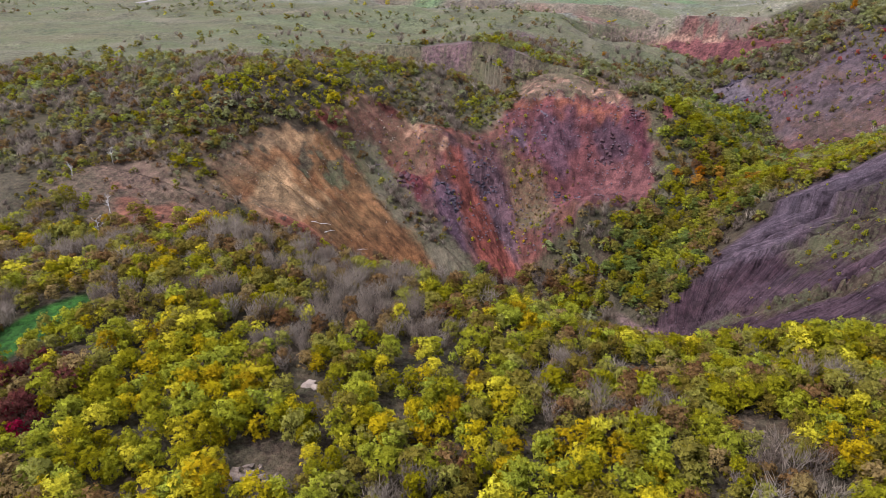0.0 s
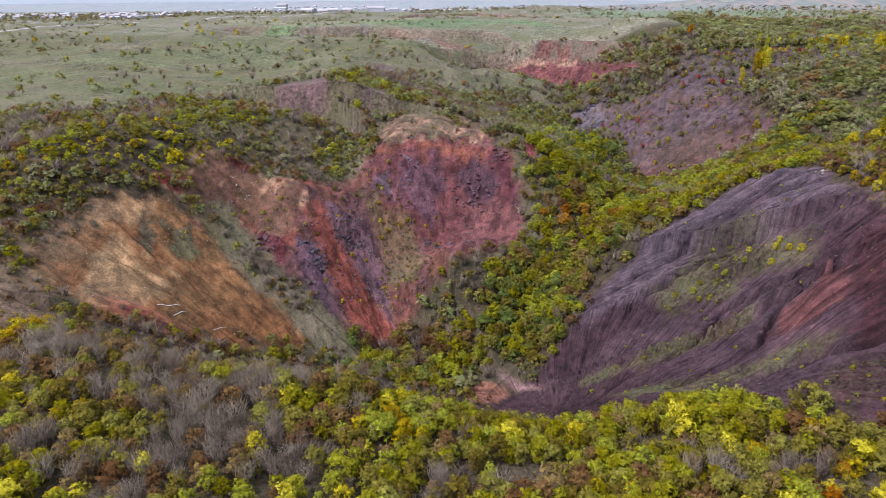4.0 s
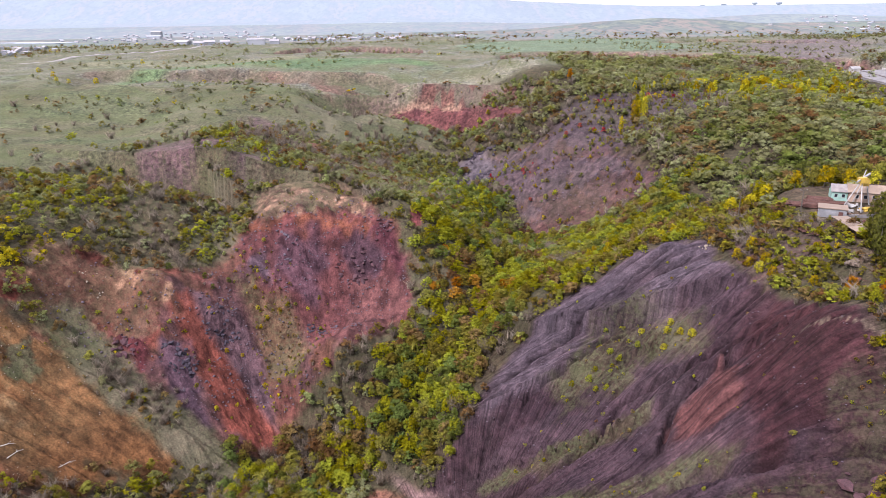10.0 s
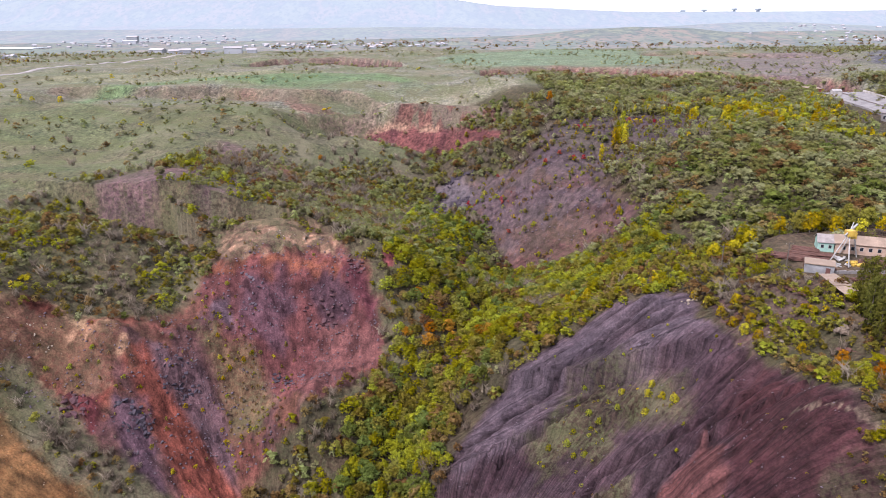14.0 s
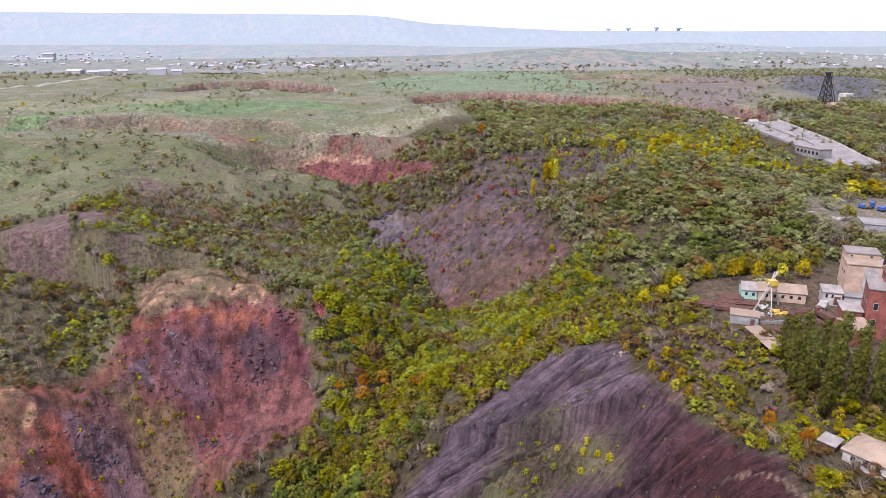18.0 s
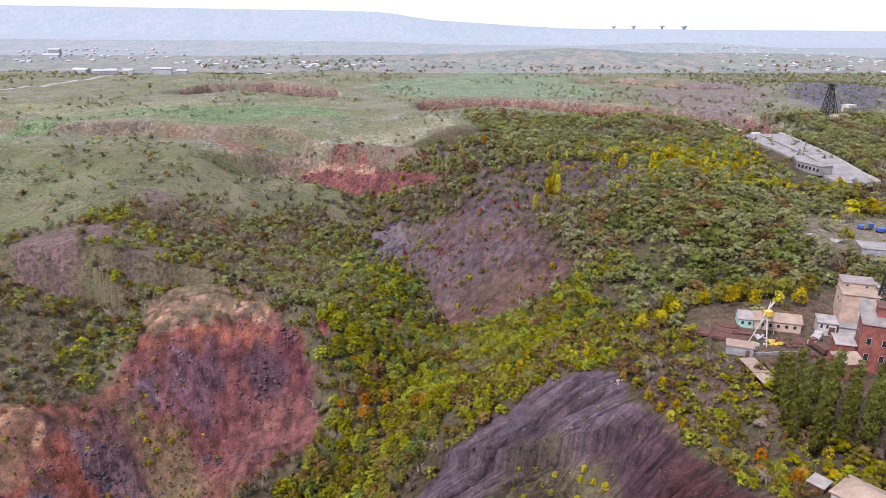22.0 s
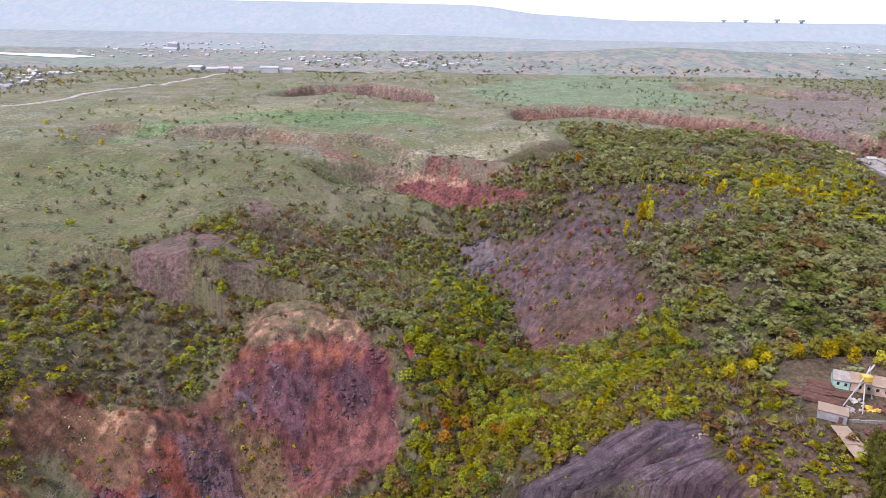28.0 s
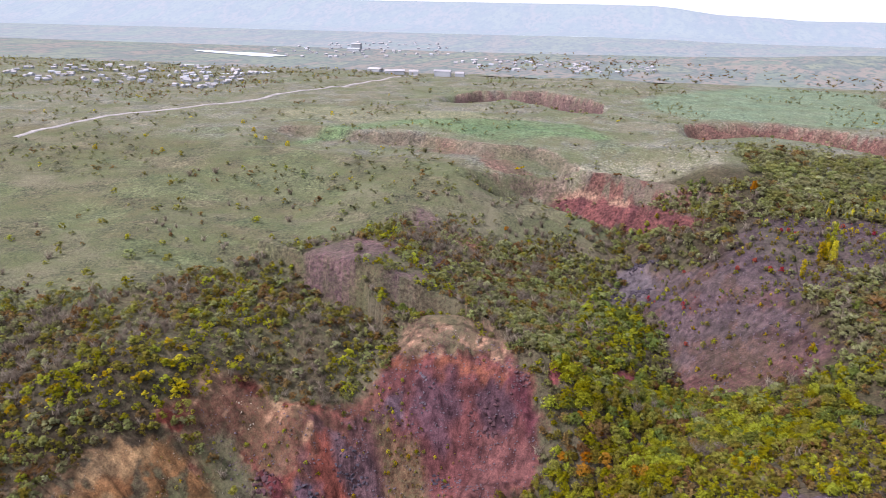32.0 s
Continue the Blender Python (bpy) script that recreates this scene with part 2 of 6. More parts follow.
def inside(x, y, poly, soft=6.0):
    """1 inside a closed outline, 0 outside, with a soft edge."""
    d, odd = np.full(x.shape, 1e9), np.zeros(x.shape, bool)
    for (ax, ay), (bx, by) in zip(poly, poly[1:] + poly[:1]):
        dx, dy = bx - ax, by - ay
        u = np.clip(((x - ax) * dx + (y - ay) * dy) / (dx * dx + dy * dy), 0, 1)
        d = np.minimum(d, np.hypot(x - ax - u * dx, y - ay - u * dy))
        if dy:
            odd ^= ((ay > y) != (by > y)) & (x < (bx - ax) * (y - ay) / dy + ax)
    return sstep(-soft, soft, np.where(odd, d, -d))


# the bottom of the pit and of the ravine behind it: x, y, height
VALLEY = [(-100, 172, 10), (-55, 196, 2), (-13, 185, 1), (-6, 215, 9), (4, 242, 20), (26, 268, 36),
          (40, 300, 41), (45, 337, 35), (26, 385, 44), (5, 440, 52), (8, 470, 57), (20, 497, 60)]
GULLY = [(-58, 202, 3), (-66, 226, 14), (-50, 252, 27)]
# rounded hollows and rises of the land: x, y, breadth, height
HOLLOWS = [(-2, 138, 60, -15.7), (-50, 402, 60, -12.4), (82, 294, 60, -9.0), (46, 438, 34, -10.4), (58, 198, 34, -3.7), (-194, 426, 60, -9.4), (-74, 510, 20, -11.0), (-74, 150, 34, -7.2), (46, 138, 20, -8.5), (-26, 258, 20, -10.6), (106, 402, 20, -10.1), (-158, 126, 34, -7.9), (-146, 294, 60, -5.1), (-122, 222, 20, -8.1), (-38, 210, 20, -4.6), (-98, 294, 20, -8.2), (22, 498, 20, -6.5), (82, 342, 20, -6.8), (70, 210, 20, -6.3), (94, 282, 34, -6.4), (-74, 114, 20, -3.4)]
RISES = [(46, 522, 60, 13.5), (106, 138, 34, 5.1), (190, 318, 60, 7.8), (-2, 186, 34, 7.7), (142, 210, 34, 8.1), (34, 366, 34, 7.5), (-158, 222, 34, 11.7), (-62, 282, 20, 10.5), (190, 414, 60, 5.0), (22, 258, 34, 4.7), (-2, 534, 20, 7.2), (-98, 54, 60, 3.3), (-122, 162, 34, 5.5), (-110, 318, 20, 10.8), (-98, 246, 20, 8.5), (310, 438, 60, 5.0), (-10, 1020, 85, 8.0), (120, 620, 40, 5.0), (60, 610, 30, 4.0), (575, 810, 95, 10.0), (34, 78, 20, 4.2), (70, 402, 20, 4.2), (94, 138, 20, 9.0), (-75, 281, 11, 4.0), (-36, 294, 12, 3.5), (-105, 241, 10, 4.5), (88, 148, 13, 3.5), (77, 218, 11, 3.0), (-124, 349, 22, 4.0), (-84, 240, 8, 2.5), (-58, 308, 15, 6.0), (-74, 303, 9, 3.0)]
SPOIL = [(-18, 168), (-8, 181), (2, 189), (12, 206), (24, 218), (36, 226), (55, 228), (66, 230), (80, 229), (88, 218), (93, 200), (97, 178),
         (96, 157), (93, 133), (90, 117), (78, 104), (60, 104), (40, 122), (20, 140), (0, 154)]
GULLIES = [[(90, 170, 0), (78, 169, 0), (68, 164, 0), (63, 163, 0), (56, 151, 0), (51, 151, 0), (39, 152, 0), (22, 151, 0)],
           [(84, 172, 0), (74, 173, 0), (66, 176, 0), (52, 177, 0), (44, 170, 0), (20, 164, 0)],
           [(79, 222, 0), (67, 220, 0), (58, 217, 0), (48, 217, 0), (26, 212, 0), (14, 208, 0)],
           [(83, 118, 0), (75, 122, 0), (67, 125, 0), (60, 132, 0), (54, 136, 0), (37, 142, 0), (20, 150, 0)],
           [(84, 214, 0), (66, 212, 0), (48, 205, 0), (28, 199, 0)]]
TAN = [(-192, 150), (-174, 182), (-160, 197), (-147, 210), (-129, 214), (-109, 204), (-84, 190), (-102, 180), (-116, 163), (-142, 150)]
SCARP = [(-146, 224), (-137, 243), (-118, 247), (-100, 251), (-87, 268), (-79, 288), (-56, 296), (-34, 302), (-20, 288), (-12, 272), (-13, 258), (-30, 238),
         (-46, 227), (-55, 212), (-62, 202), (-82, 208), (-100, 213), (-116, 216), (-132, 217)]
SCAR = [(12, 444), (31, 447), (52, 432), (74, 420), (98, 417), (97, 392), (104, 362), (111, 334), (97, 327), (76, 330), (52, 337), (42, 357), (38, 379), (27, 414)]
YARD = [(116, 138), (260, 138), (260, 262), (128, 250), (112, 205)]


def quarry(x, y):
    """How far the quarry reaches, the way in from its rim (below 0), where the lower face begins, and the way along the rim."""
    s, n = (x + 30) * 0.894 - (y - 549) * 0.447, (x + 30) * 0.447 + (y - 549) * 0.894
    m = n - np.interp(s, [-60, -40, -20, 0, 58, 116, 135], [-52, -26, -8, 0, 1, 0, -22]) + 7 * (fbm(x / 15, y / 15, 3, 5) - 0.5) + 2.5 * (fbm(x / 4, y / 4, 3, 6) - 0.5)
    e = np.interp(s, [-40, 0, 40, 80, 110], [-14, -9, -11, -16, -23])
    w = sstep(-52, -24, s) * (1 - sstep(112, 130, s)) * sstep(-44, -30, m) * (1 - sstep(1, 12, m))
    return w, m, e, s


def landform(x, y):
    up = np.interp(y, [-400, 30, 100, 150, 200, 260, 350, 430, 500, 560, 700, 1000, 1800, 5000], [36, 40, 44, 55, 70, 77, 83, 90, 97, 103, 106, 108, 104, 100])
    up = up + 26 * np.exp(-((x - 150) / 70) ** 2 - ((y - 130) / 60) ** 2)
    d, low, side = along(x, y, VALLEY)
    steep = np.where(side > 0, 0.64, 0.70 - 0.34 * sstep(285, 330, y))
    h = smin(low + np.maximum(d - 5, 0) * steep, up, 10)
    d, low, side = along(x, y, GULLY)
    h = smin(h, low + np.maximum(d - 4, 0) * 0.75, 6)
    for cx, cy, r, lift in HOLLOWS + RISES:
        h = h + lift * np.exp(-((x - cx) ** 2 + (y - cy) ** 2) / r ** 2)
    # the yard of the works is levelled
    w = inside(x, y, YARD, 8)
    h = h * (1 - w) + (80.9 + 0.02 * (y - 150)) * w
    # the red quarry: a broken upper slope, a bench and a lower face, set askew to the valley
    w, m, e, s = quarry(x, y)
    ze = np.interp(s, [0, 40, 80, 110], [79, 76.5, 81, 82])
    face = 61.5 + (ze - 61.5) * sstep(e - 21, e, m) + (95.5 - ze) * sstep(-0.2, 1.0, (m - e) / -e)
    h = h * (1 - w) + face * w
    # the knob's broken head
    w = np.exp(-((x + 48) / 30) ** 2 - ((y - 289) / 12) ** 2)
    h = h + 5 * w * (sstep(280, 286, y + 6 * (fbm(x / 9, y / 9, 3, 8) - 0.5)) - 0.35)
    return h


def fan(x, y, ax, ay, reach):
    """Across and along the fall lines that fan out from a point, in metres at the reach given."""
    return np.arctan2(y - ay, x - ax) * reach, np.hypot(x - ax, y - ay)


def grooves(across, along, width, seed, warp=0.9):
    """Washed-out grooves: 0 on the ribs to 1 in the grooves, at three widths."""
    a = across / width + warp * (fbm(across / width / 4, along / 22, 3, seed) - 0.5) * 2
    out = 0
    for k, (f, amp) in enumerate(((0.5, 0.14), (1.3, 0.44), (2.9, 0.38), (4.6, 0.14))):
        v = 1 - np.abs(2 * vnoise(a * f, along / (90 / f), seed + 3 + k) - 1)
        out = out + amp * v ** (6, 8, 4, 3)[k]
    return out


def spoil_flow(x, y):
    w = sstep(196, 214, y)
    a1, l1 = fan(x, y, 4, 152, 75)
    a2, l2 = fan(x, y, -150, 192, 210)
    return a1, l1, a2, l2, w


def spoil_grooves(x, y):
    a1, l1, a2, l2, w = spoil_flow(x, y)
    return grooves(a1, l1, 5.5, 21) * (1 - w) + grooves(a2, l2, 6.5, 25) * w


def facets(x, y, size, seed):
    """Broken rock: tilted blocks with sharp edges, about -0.5 to 0.5 high."""
    u, v = x / size, y / size
    iu, iv = np.floor(u), np.floor(v)
    best, out = np.full(u.shape, 9.0), np.zeros(u.shape)
    for di in (-1, 0, 1):
        for dj in (-1, 0, 1):
            ci, cj = iu + di, iv + dj
            du, dv = u - ci - lattice(ci, cj, seed), v - cj - lattice(ci, cj, seed + 1)
            d = du * du + dv * dv
            block = lattice(ci, cj, seed + 2) - 0.5 + 0.9 * (lattice(ci, cj, seed + 3) - 0.5) * du + 0.9 * (lattice(ci, cj, seed + 4) - 0.5) * dv
            out, best = np.where(d < best, block, out), np.minimum(d, best)
    return out


CRAGS = [[(-68, 277), (-52, 284), (-47, 277), (-53, 264), (-66, 262)], [(-43, 285), (-31, 288), (-15, 288), (-12, 276), (-22, 270), (-38, 274)], [(-98, 223), (-90, 228), (-84, 215), (-88, 210), (-97, 214)],
         [(-119, 225), (-109, 227), (-100, 217), (-108, 213)], [(-93, 243), (-78, 247), (-74, 238), (-86, 233)], [(-80, 300), (-50, 306), (-33, 300), (-32, 292), (-56, 288), (-76, 284)]]


def grassland(x, y):
    """How far a place lies past the edge of the scrub, in metres."""
    return y - np.interp(x, [-330, -230, -205, -185, -150, -120, -60, 0, 40], [238, 262, 300, 345, 365, 412, 442, 478, 560])


def height(x, y):
    x, y = np.asarray(x, float), np.asarray(y, float)
    h = landform(x, y)
    near = np.exp(-(np.maximum(np.hypot(x, y - 250) - 350, 0) / 400) ** 2)
    yard = inside(x, y, YARD, 8)
    h = h + (2.4 * (fbm(x / 30, y / 30, 4, 11) - 0.5) + 1.0 * (fbm(x / 6, y / 6, 3, 12) - 0.5)) * near * (1 - yard)
    grass = sstep(-10, 60, grassland(x, y)) * (1 - sstep(60, 130, x)) * (1 - quarry(x, y)[0])
    h = h + grass * (6.5 * (fbm(x / 52, y / 40, 3, 15) - 0.5) + 2.2 * (np.abs(fbm(x / 17, y / 13, 3, 16) - 0.5) - 0.12))
    w = inside(x, y, SPOIL, 7)
    h = h - w * (4.2 * (spoil_grooves(x, y) - 0.2) + 0.8 * (fbm(x / 2.5, y / 2.5, 3, 27) - 0.5))
    for line in GULLIES:
        d = along(x, y, line)[0] + 1.2 * (fbm(x / 5, y / 5, 2, 28) - 0.5)
        h = h - w * (4.6 * (1 - sstep(0.1, 1.7, d)) - 0.9 * np.exp(-((d - 2.6) / 1.3) ** 2))
    # the rotten red lump that stands out of the slope, and the deep gully beside it
    h = h + 3.0 * np.exp(-((x - 70 - 0.3 * (y - 154)) / 6) ** 2 - ((y - 152) / 10) ** 2)
    w = inside(x, y, TAN, 6)
    h = h - w * ((1.0 + 1.6 * sstep(18, 40, h)) * (grooves(*fan(x, y, -66, 176, 70), 9, 31) - 0.22) + 1.2 * (fbm(x / 4, y / 4, 3, 33) - 0.5))
    w = inside(x, y, SCARP, 5)
    crag = fbm(x / 8, y / 8, 4, 44)
    h = h - w * (2.6 * (grooves(*fan(x, y, -44, 186, 60), 8, 41) - 0.22) + 4.0 * (np.abs(crag - 0.5) - 0.12) + 1.4 * (fbm(x / 2.2, y / 2.2, 3, 46) - 0.5))
    w = w * np.maximum.reduce([inside(x, y, q, 3) for q in CRAGS])
    h = h + w * (3.4 * facets(x, y, 6.0, 141) + 1.8 * facets(x, y, 2.6, 151))
    w = inside(x, y, SCAR, 8)
    h = h - w * (2.0 * (grooves(*fan(x, y, 30, 330, 60), 9, 51) - 0.22) + 1.2 * (fbm(x / 4, y / 4, 3, 53) - 0.5))
    # benches dug into the plain farther off
    for line, deep in BENCHES:
        h = h - deep * bench(x, y, line)[0]
    return h


BENCHES = [([(62, 735, 0), (77, 751, 0), (151, 762, 0), (199, 739, 0), (270, 685, 0), (330, 640, 0), (372, 585, 0)], 22),
           ([(-205, 880, 0), (-176, 918, 0), (-100, 940, 0), (-35, 884, 0), (-14, 850, 0)], 34),
           ([(300, 1005, 0), (320, 1022, 0), (395, 1028, 0), (440, 965, 0), (480, 900, 0)], 20),
           ([(-300, 600, 0), (-276, 612, 0), (-240, 606, 0), (-205, 596, 0), (-170, 612, 0), (-100, 588, 0), (-60, 596, 0), (-20, 570, 0)], 9)]


def bench(x, y, line):
    """How far the ground is dug away south of a line, and the distance from it."""
    d, low, side = along(x, y, line)
    d = d + 9 * (fbm(x / 22, y / 22, 3, 62) - 0.5)
    s = np.where(side > 0, d, -d)
    west, east = line[0], line[-1]
    ends = sstep(0, 30, x - west[0] + 8) * sstep(0, 30, east[0] - x + 8)
    return sstep(0, 11, s) * (1 - sstep(38, 84, s)) * ends, np.where(ends > 0.3, s, -99)


def soil(x, y, h):
    """Base colour of the soil (rgb), with some shade and haze put in, and how much grass grows on it (a)."""
    n1, n2, n3 = fbm(x / 9, y / 9, 4, 71), fbm(x / 28, y / 28, 4, 72), fbm(x / 4, y / 4, 3, 73)
    c = np.zeros(x.shape + (4,))
    c[:] = (0.043, 0.032, 0.02, 0.25)

    def lay(w, col, a):
        w = w[..., None]
        c[:] = c * (1 - w) + np.array((*col, a)) * w
    lay(sstep(225, 260, y) * (1 - sstep(-20, 40, x)), (0.07, 0.056, 0.034), 0.5)
    lay(sstep(300, 420, y) * (1 - sstep(-20, 40, x)), (0.088, 0.072, 0.048), 0.6)
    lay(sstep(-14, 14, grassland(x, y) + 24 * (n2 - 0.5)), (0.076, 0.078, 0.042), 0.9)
    # the far grass is paled and greyed, haze put into its colour
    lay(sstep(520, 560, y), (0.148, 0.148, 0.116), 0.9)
    roll = np.abs(fbm(x / 17, y / 13, 3, 16) - 0.5)
    lay(sstep(0, 30, grassland(x, y)) * (1 - sstep(0.03, 0.06, roll)) * 0.55, (0.1, 0.085, 0.055), 0.4)
    lay(sstep(0, 30, grassland(x, y)) * sstep(0.54, 0.62, fbm(x / 40, y / 26, 3, 84)) * 0.45, (0.135, 0.122, 0.075), 0.5)
    lay(sstep(0, 30, grassland(x, y)) * sstep(0.56, 0.64, fbm(x / 60, y / 30, 3, 85)) * 0.5, (0.085, 0.115, 0.05), 0.7)
    wob = 16 * (n1 - 0.5) + 6 * (n3 - 0.5)
    # tan slope, with cream crests and orange washes, darker in the upper grooves
    w = inside(x + wob, y - wob, TAN, 3)
    g = grooves(*fan(x, y, -66, 176, 70), 9, 31)
    lay(w, (0.128, 0.0653, 0.0266), 0.1)
    lay(w * sstep(0.35, 0.6, g) * sstep(20, 36, h) * 0.5, (0.0898, 0.0363, 0.0146), 0.0)
    lay(w * sstep(24, 34, h + 14 * (n1 - 0.5)) * sstep(0.5, 0.56, n2 + 0.12 * (n3 - 0.5)), (0.187, 0.119, 0.0581), 0.1)
    lay(w * sstep(0.63, 0.69, n1) * sstep(28, 40, h), (0.0513, 0.0376, 0.022), 0.6)
    lay(w * (1 - sstep(17, 27, h + 8 * (n2 - 0.5))), (0.123, 0.0575, 0.0226), 0.0)
    lay(w * (1 - sstep(-170, -150, x + wob)) * 0.8, (0.085, 0.062, 0.041), 0.35)
    # broken ground under the rim, tan over red
    w = inside(x + wob, y + wob, [(-150, 214), (-146, 240), (-128, 250), (-98, 250), (-92, 232), (-110, 214), (-130, 212)], 3)
    lay(w, (0.108, 0.0569, 0.037), 0.3)
    lay(w * sstep(0.5, 0.58, n1), (0.204, 0.133, 0.0781), 0.1)
    lay(w * sstep(0.53, 0.6, fbm(x / 6, y / 6, 3, 75)), (0.0974, 0.0285, 0.0196), 0.0)
    # brown bank under the dead trees
    w = inside(x + wob, y - wob, [(-204, 122), (-200, 144), (-167, 152), (-146, 150), (-136, 116), (-174, 110)], 4)
    lay(w * 0.85, (0.1, 0.066, 0.046), 0.2)
    lay(inside(x + wob, y - wob, [(-182, 131), (-158, 136), (-146, 117), (-169, 116)], 3) * 0.8, (0.15, 0.058, 0.034), 0.0)
    # red scarp and knob: rust-red wash, purple-grey beds, dark broken rock
    w = inside(x + wob * 0.7, y + wob * 0.7, SCARP, 3) * sstep(-112, -98, x + wob)
    wob2 = 9 * (fbm(x / 5, y / 5, 3, 76) - 0.5)

    def blot(poly, col, a, soft=2.0, much=1.0):
        lay(inside(x + wob2, y - wob2, poly, soft) * much, col, a)
    lay(w, (0.098, 0.0378, 0.0292), 0.12)
    lay(w * sstep(0.52, 0.58, n1 + 0.1 * (n3 - 0.5)), (0.085, 0.0396, 0.0378), 0.05)
    # the knob: red wash, mauve and dark rock, an orange band under a tan head
    blot([(-85, 272), (-75, 280), (-62, 286), (-46, 290), (-33, 294), (-21, 288), (-12, 266), (-20, 258), (-32, 237), (-43, 236), (-56, 251), (-66, 260), (-77, 262)], (0.1, 0.0369, 0.0353), 0.02)
    blot([(-35, 272), (-14, 272), (-14, 261), (-30, 240), (-42, 236)], (0.1, 0.043, 0.039), 0.0, 3.0)
    blot([(-68, 277), (-52, 284), (-47, 277), (-53, 264), (-66, 262)], (0.085, 0.0423, 0.0499), 0.0, 3.0)
    blot([(-80, 268), (-72, 272), (-70, 264), (-77, 262)], (0.1, 0.063, 0.0731), 0.0)
    blot([(-43, 283), (-31, 287), (-23, 279), (-28, 270), (-38, 274)], (0.062, 0.0324, 0.0387), 0.0)
    blot([(-36, 292), (-23, 288), (-13, 277), (-17, 272), (-28, 284)], (0.08, 0.027, 0.0318), 0.0)
    lay(inside(x + wob2, y - wob2, [(-87, 279), (-73, 283), (-55, 287), (-36, 291), (-26, 289), (-30, 283), (-45, 284), (-68, 277)], 2) * sstep(0.4, 0.56, n1), (0.145, 0.0522, 0.0301), 0.02)
    blot([(-85, 286), (-80, 302), (-67, 322), (-43, 312), (-30, 300), (-33, 293), (-46, 296), (-60, 288), (-73, 283)], (0.111, 0.0719, 0.0477), 0.4)
    lay(inside(x + wob2, y - wob2, [(-82, 288), (-79, 298), (-60, 304), (-40, 304), (-31, 298), (-33, 292), (-46, 294), (-60, 286)], 2) * sstep(0.5, 0.58, n3 + 0.25 * (n1 - 0.5)), (0.222, 0.133, 0.0858), 0.05)
    # the gully beside it: brushy brown, red wash, mauve wash, two knots of dark rock
    blot([(-81, 259), (-61, 259), (-49, 237), (-62, 228), (-71, 244)], (0.092, 0.054, 0.031), 0.5, 3.0)
    blot([(-105, 240), (-94, 243), (-83, 235), (-73, 227), (-57, 211), (-62, 204), (-73, 205), (-80, 212), (-88, 222), (-95, 230)], (0.125, 0.0378, 0.0258), 0.0)
    blot([(-93, 243), (-79, 248), (-69, 238), (-62, 222), (-58, 212), (-70, 224), (-80, 232), (-88, 236)], (0.088, 0.0504, 0.055), 0.02)
    blot([(-99, 223), (-90, 228), (-86, 215), (-80, 206), (-87, 206), (-95, 212)], (0.066, 0.0387, 0.0482), 0.0)
    blot([(-119, 226), (-109, 228), (-100, 217), (-107, 213)], (0.075, 0.0216, 0.0232), 0.0)
    blot([(-148, 226), (-134, 243), (-104, 244), (-97, 237), (-111, 227), (-130, 226), (-142, 220)], (0.092, 0.043, 0.028), 0.2, 3.0)
    lay(inside(x, y, [(-148, 226), (-134, 243), (-100, 246), (-94, 236), (-111, 224), (-130, 222)], 4) * sstep(0.58, 0.64, fbm(x / 3.5, y / 8, 3, 77)), (0.2, 0.115, 0.07), 0.05)
    blot([(-137, 219), (-126, 223), (-102, 206), (-84, 201), (-66, 196), (-80, 190), (-101, 197), (-115, 203), (-132, 211)], (0.085, 0.0666, 0.0361), 0.6, 3.0, 0.9)
    strip = along(x, y, [(-128, 222, 0), (-104, 206, 0), (-66, 190, 0)])[0]
    lay((1 - sstep(4, 8, strip + wob * 0.4)) * 0.9, (0.085, 0.07, 0.045), 0.5)
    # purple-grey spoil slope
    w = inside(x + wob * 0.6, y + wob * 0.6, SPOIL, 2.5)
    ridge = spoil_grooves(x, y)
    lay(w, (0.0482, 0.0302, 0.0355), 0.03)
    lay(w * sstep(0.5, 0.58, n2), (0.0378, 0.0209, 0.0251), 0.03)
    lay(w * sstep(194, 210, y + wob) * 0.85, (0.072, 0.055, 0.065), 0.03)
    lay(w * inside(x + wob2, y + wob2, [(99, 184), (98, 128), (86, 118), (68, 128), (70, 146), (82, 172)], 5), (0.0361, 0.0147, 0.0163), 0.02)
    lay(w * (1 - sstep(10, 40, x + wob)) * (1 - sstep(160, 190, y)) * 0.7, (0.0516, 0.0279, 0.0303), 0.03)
    # shade laid into the colour along the grooves
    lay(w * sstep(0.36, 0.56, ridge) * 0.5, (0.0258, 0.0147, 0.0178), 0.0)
    # gully floors painted near black for the shade in them
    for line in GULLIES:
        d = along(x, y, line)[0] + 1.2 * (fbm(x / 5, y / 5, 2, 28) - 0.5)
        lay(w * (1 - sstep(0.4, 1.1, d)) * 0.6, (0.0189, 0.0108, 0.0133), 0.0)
    lay(w * inside(x + wob2 * 0.5, y + wob2 * 0.5, [(68, 160), (74, 163), (73, 147), (69, 141), (63, 145), (59, 149), (61, 160)], 1.2), (0.0808, 0.0348, 0.0318), 0.0)
    lay(w * inside(x + wob2 * 0.5, y + wob2 * 0.5, [(59, 153), (65, 143), (66, 138), (61, 133), (56, 142), (57, 151)], 1.5), (0.0645, 0.0387, 0.0429), 0.0)
    lay(w * inside(x + wob, y - wob, [(38, 200), (50, 214), (64, 209), (78, 190), (76, 178), (64, 190), (51, 186), (39, 186)], 5) * 0.9, (0.0473, 0.0325, 0.0207), 0.65)
    tufts = np.minimum(along(x, y, [(14, 172, 0), (38, 172, 0), (56, 168, 0)])[0], along(x, y, [(22, 156, 0), (46, 147, 0), (56, 140, 0), (64, 133, 0)])[0])
    lay(w * (1 - sstep(1.5, 4.5, tufts + wob2 * 0.4)) * 0.85, (0.0534, 0.0406, 0.0252), 0.7)
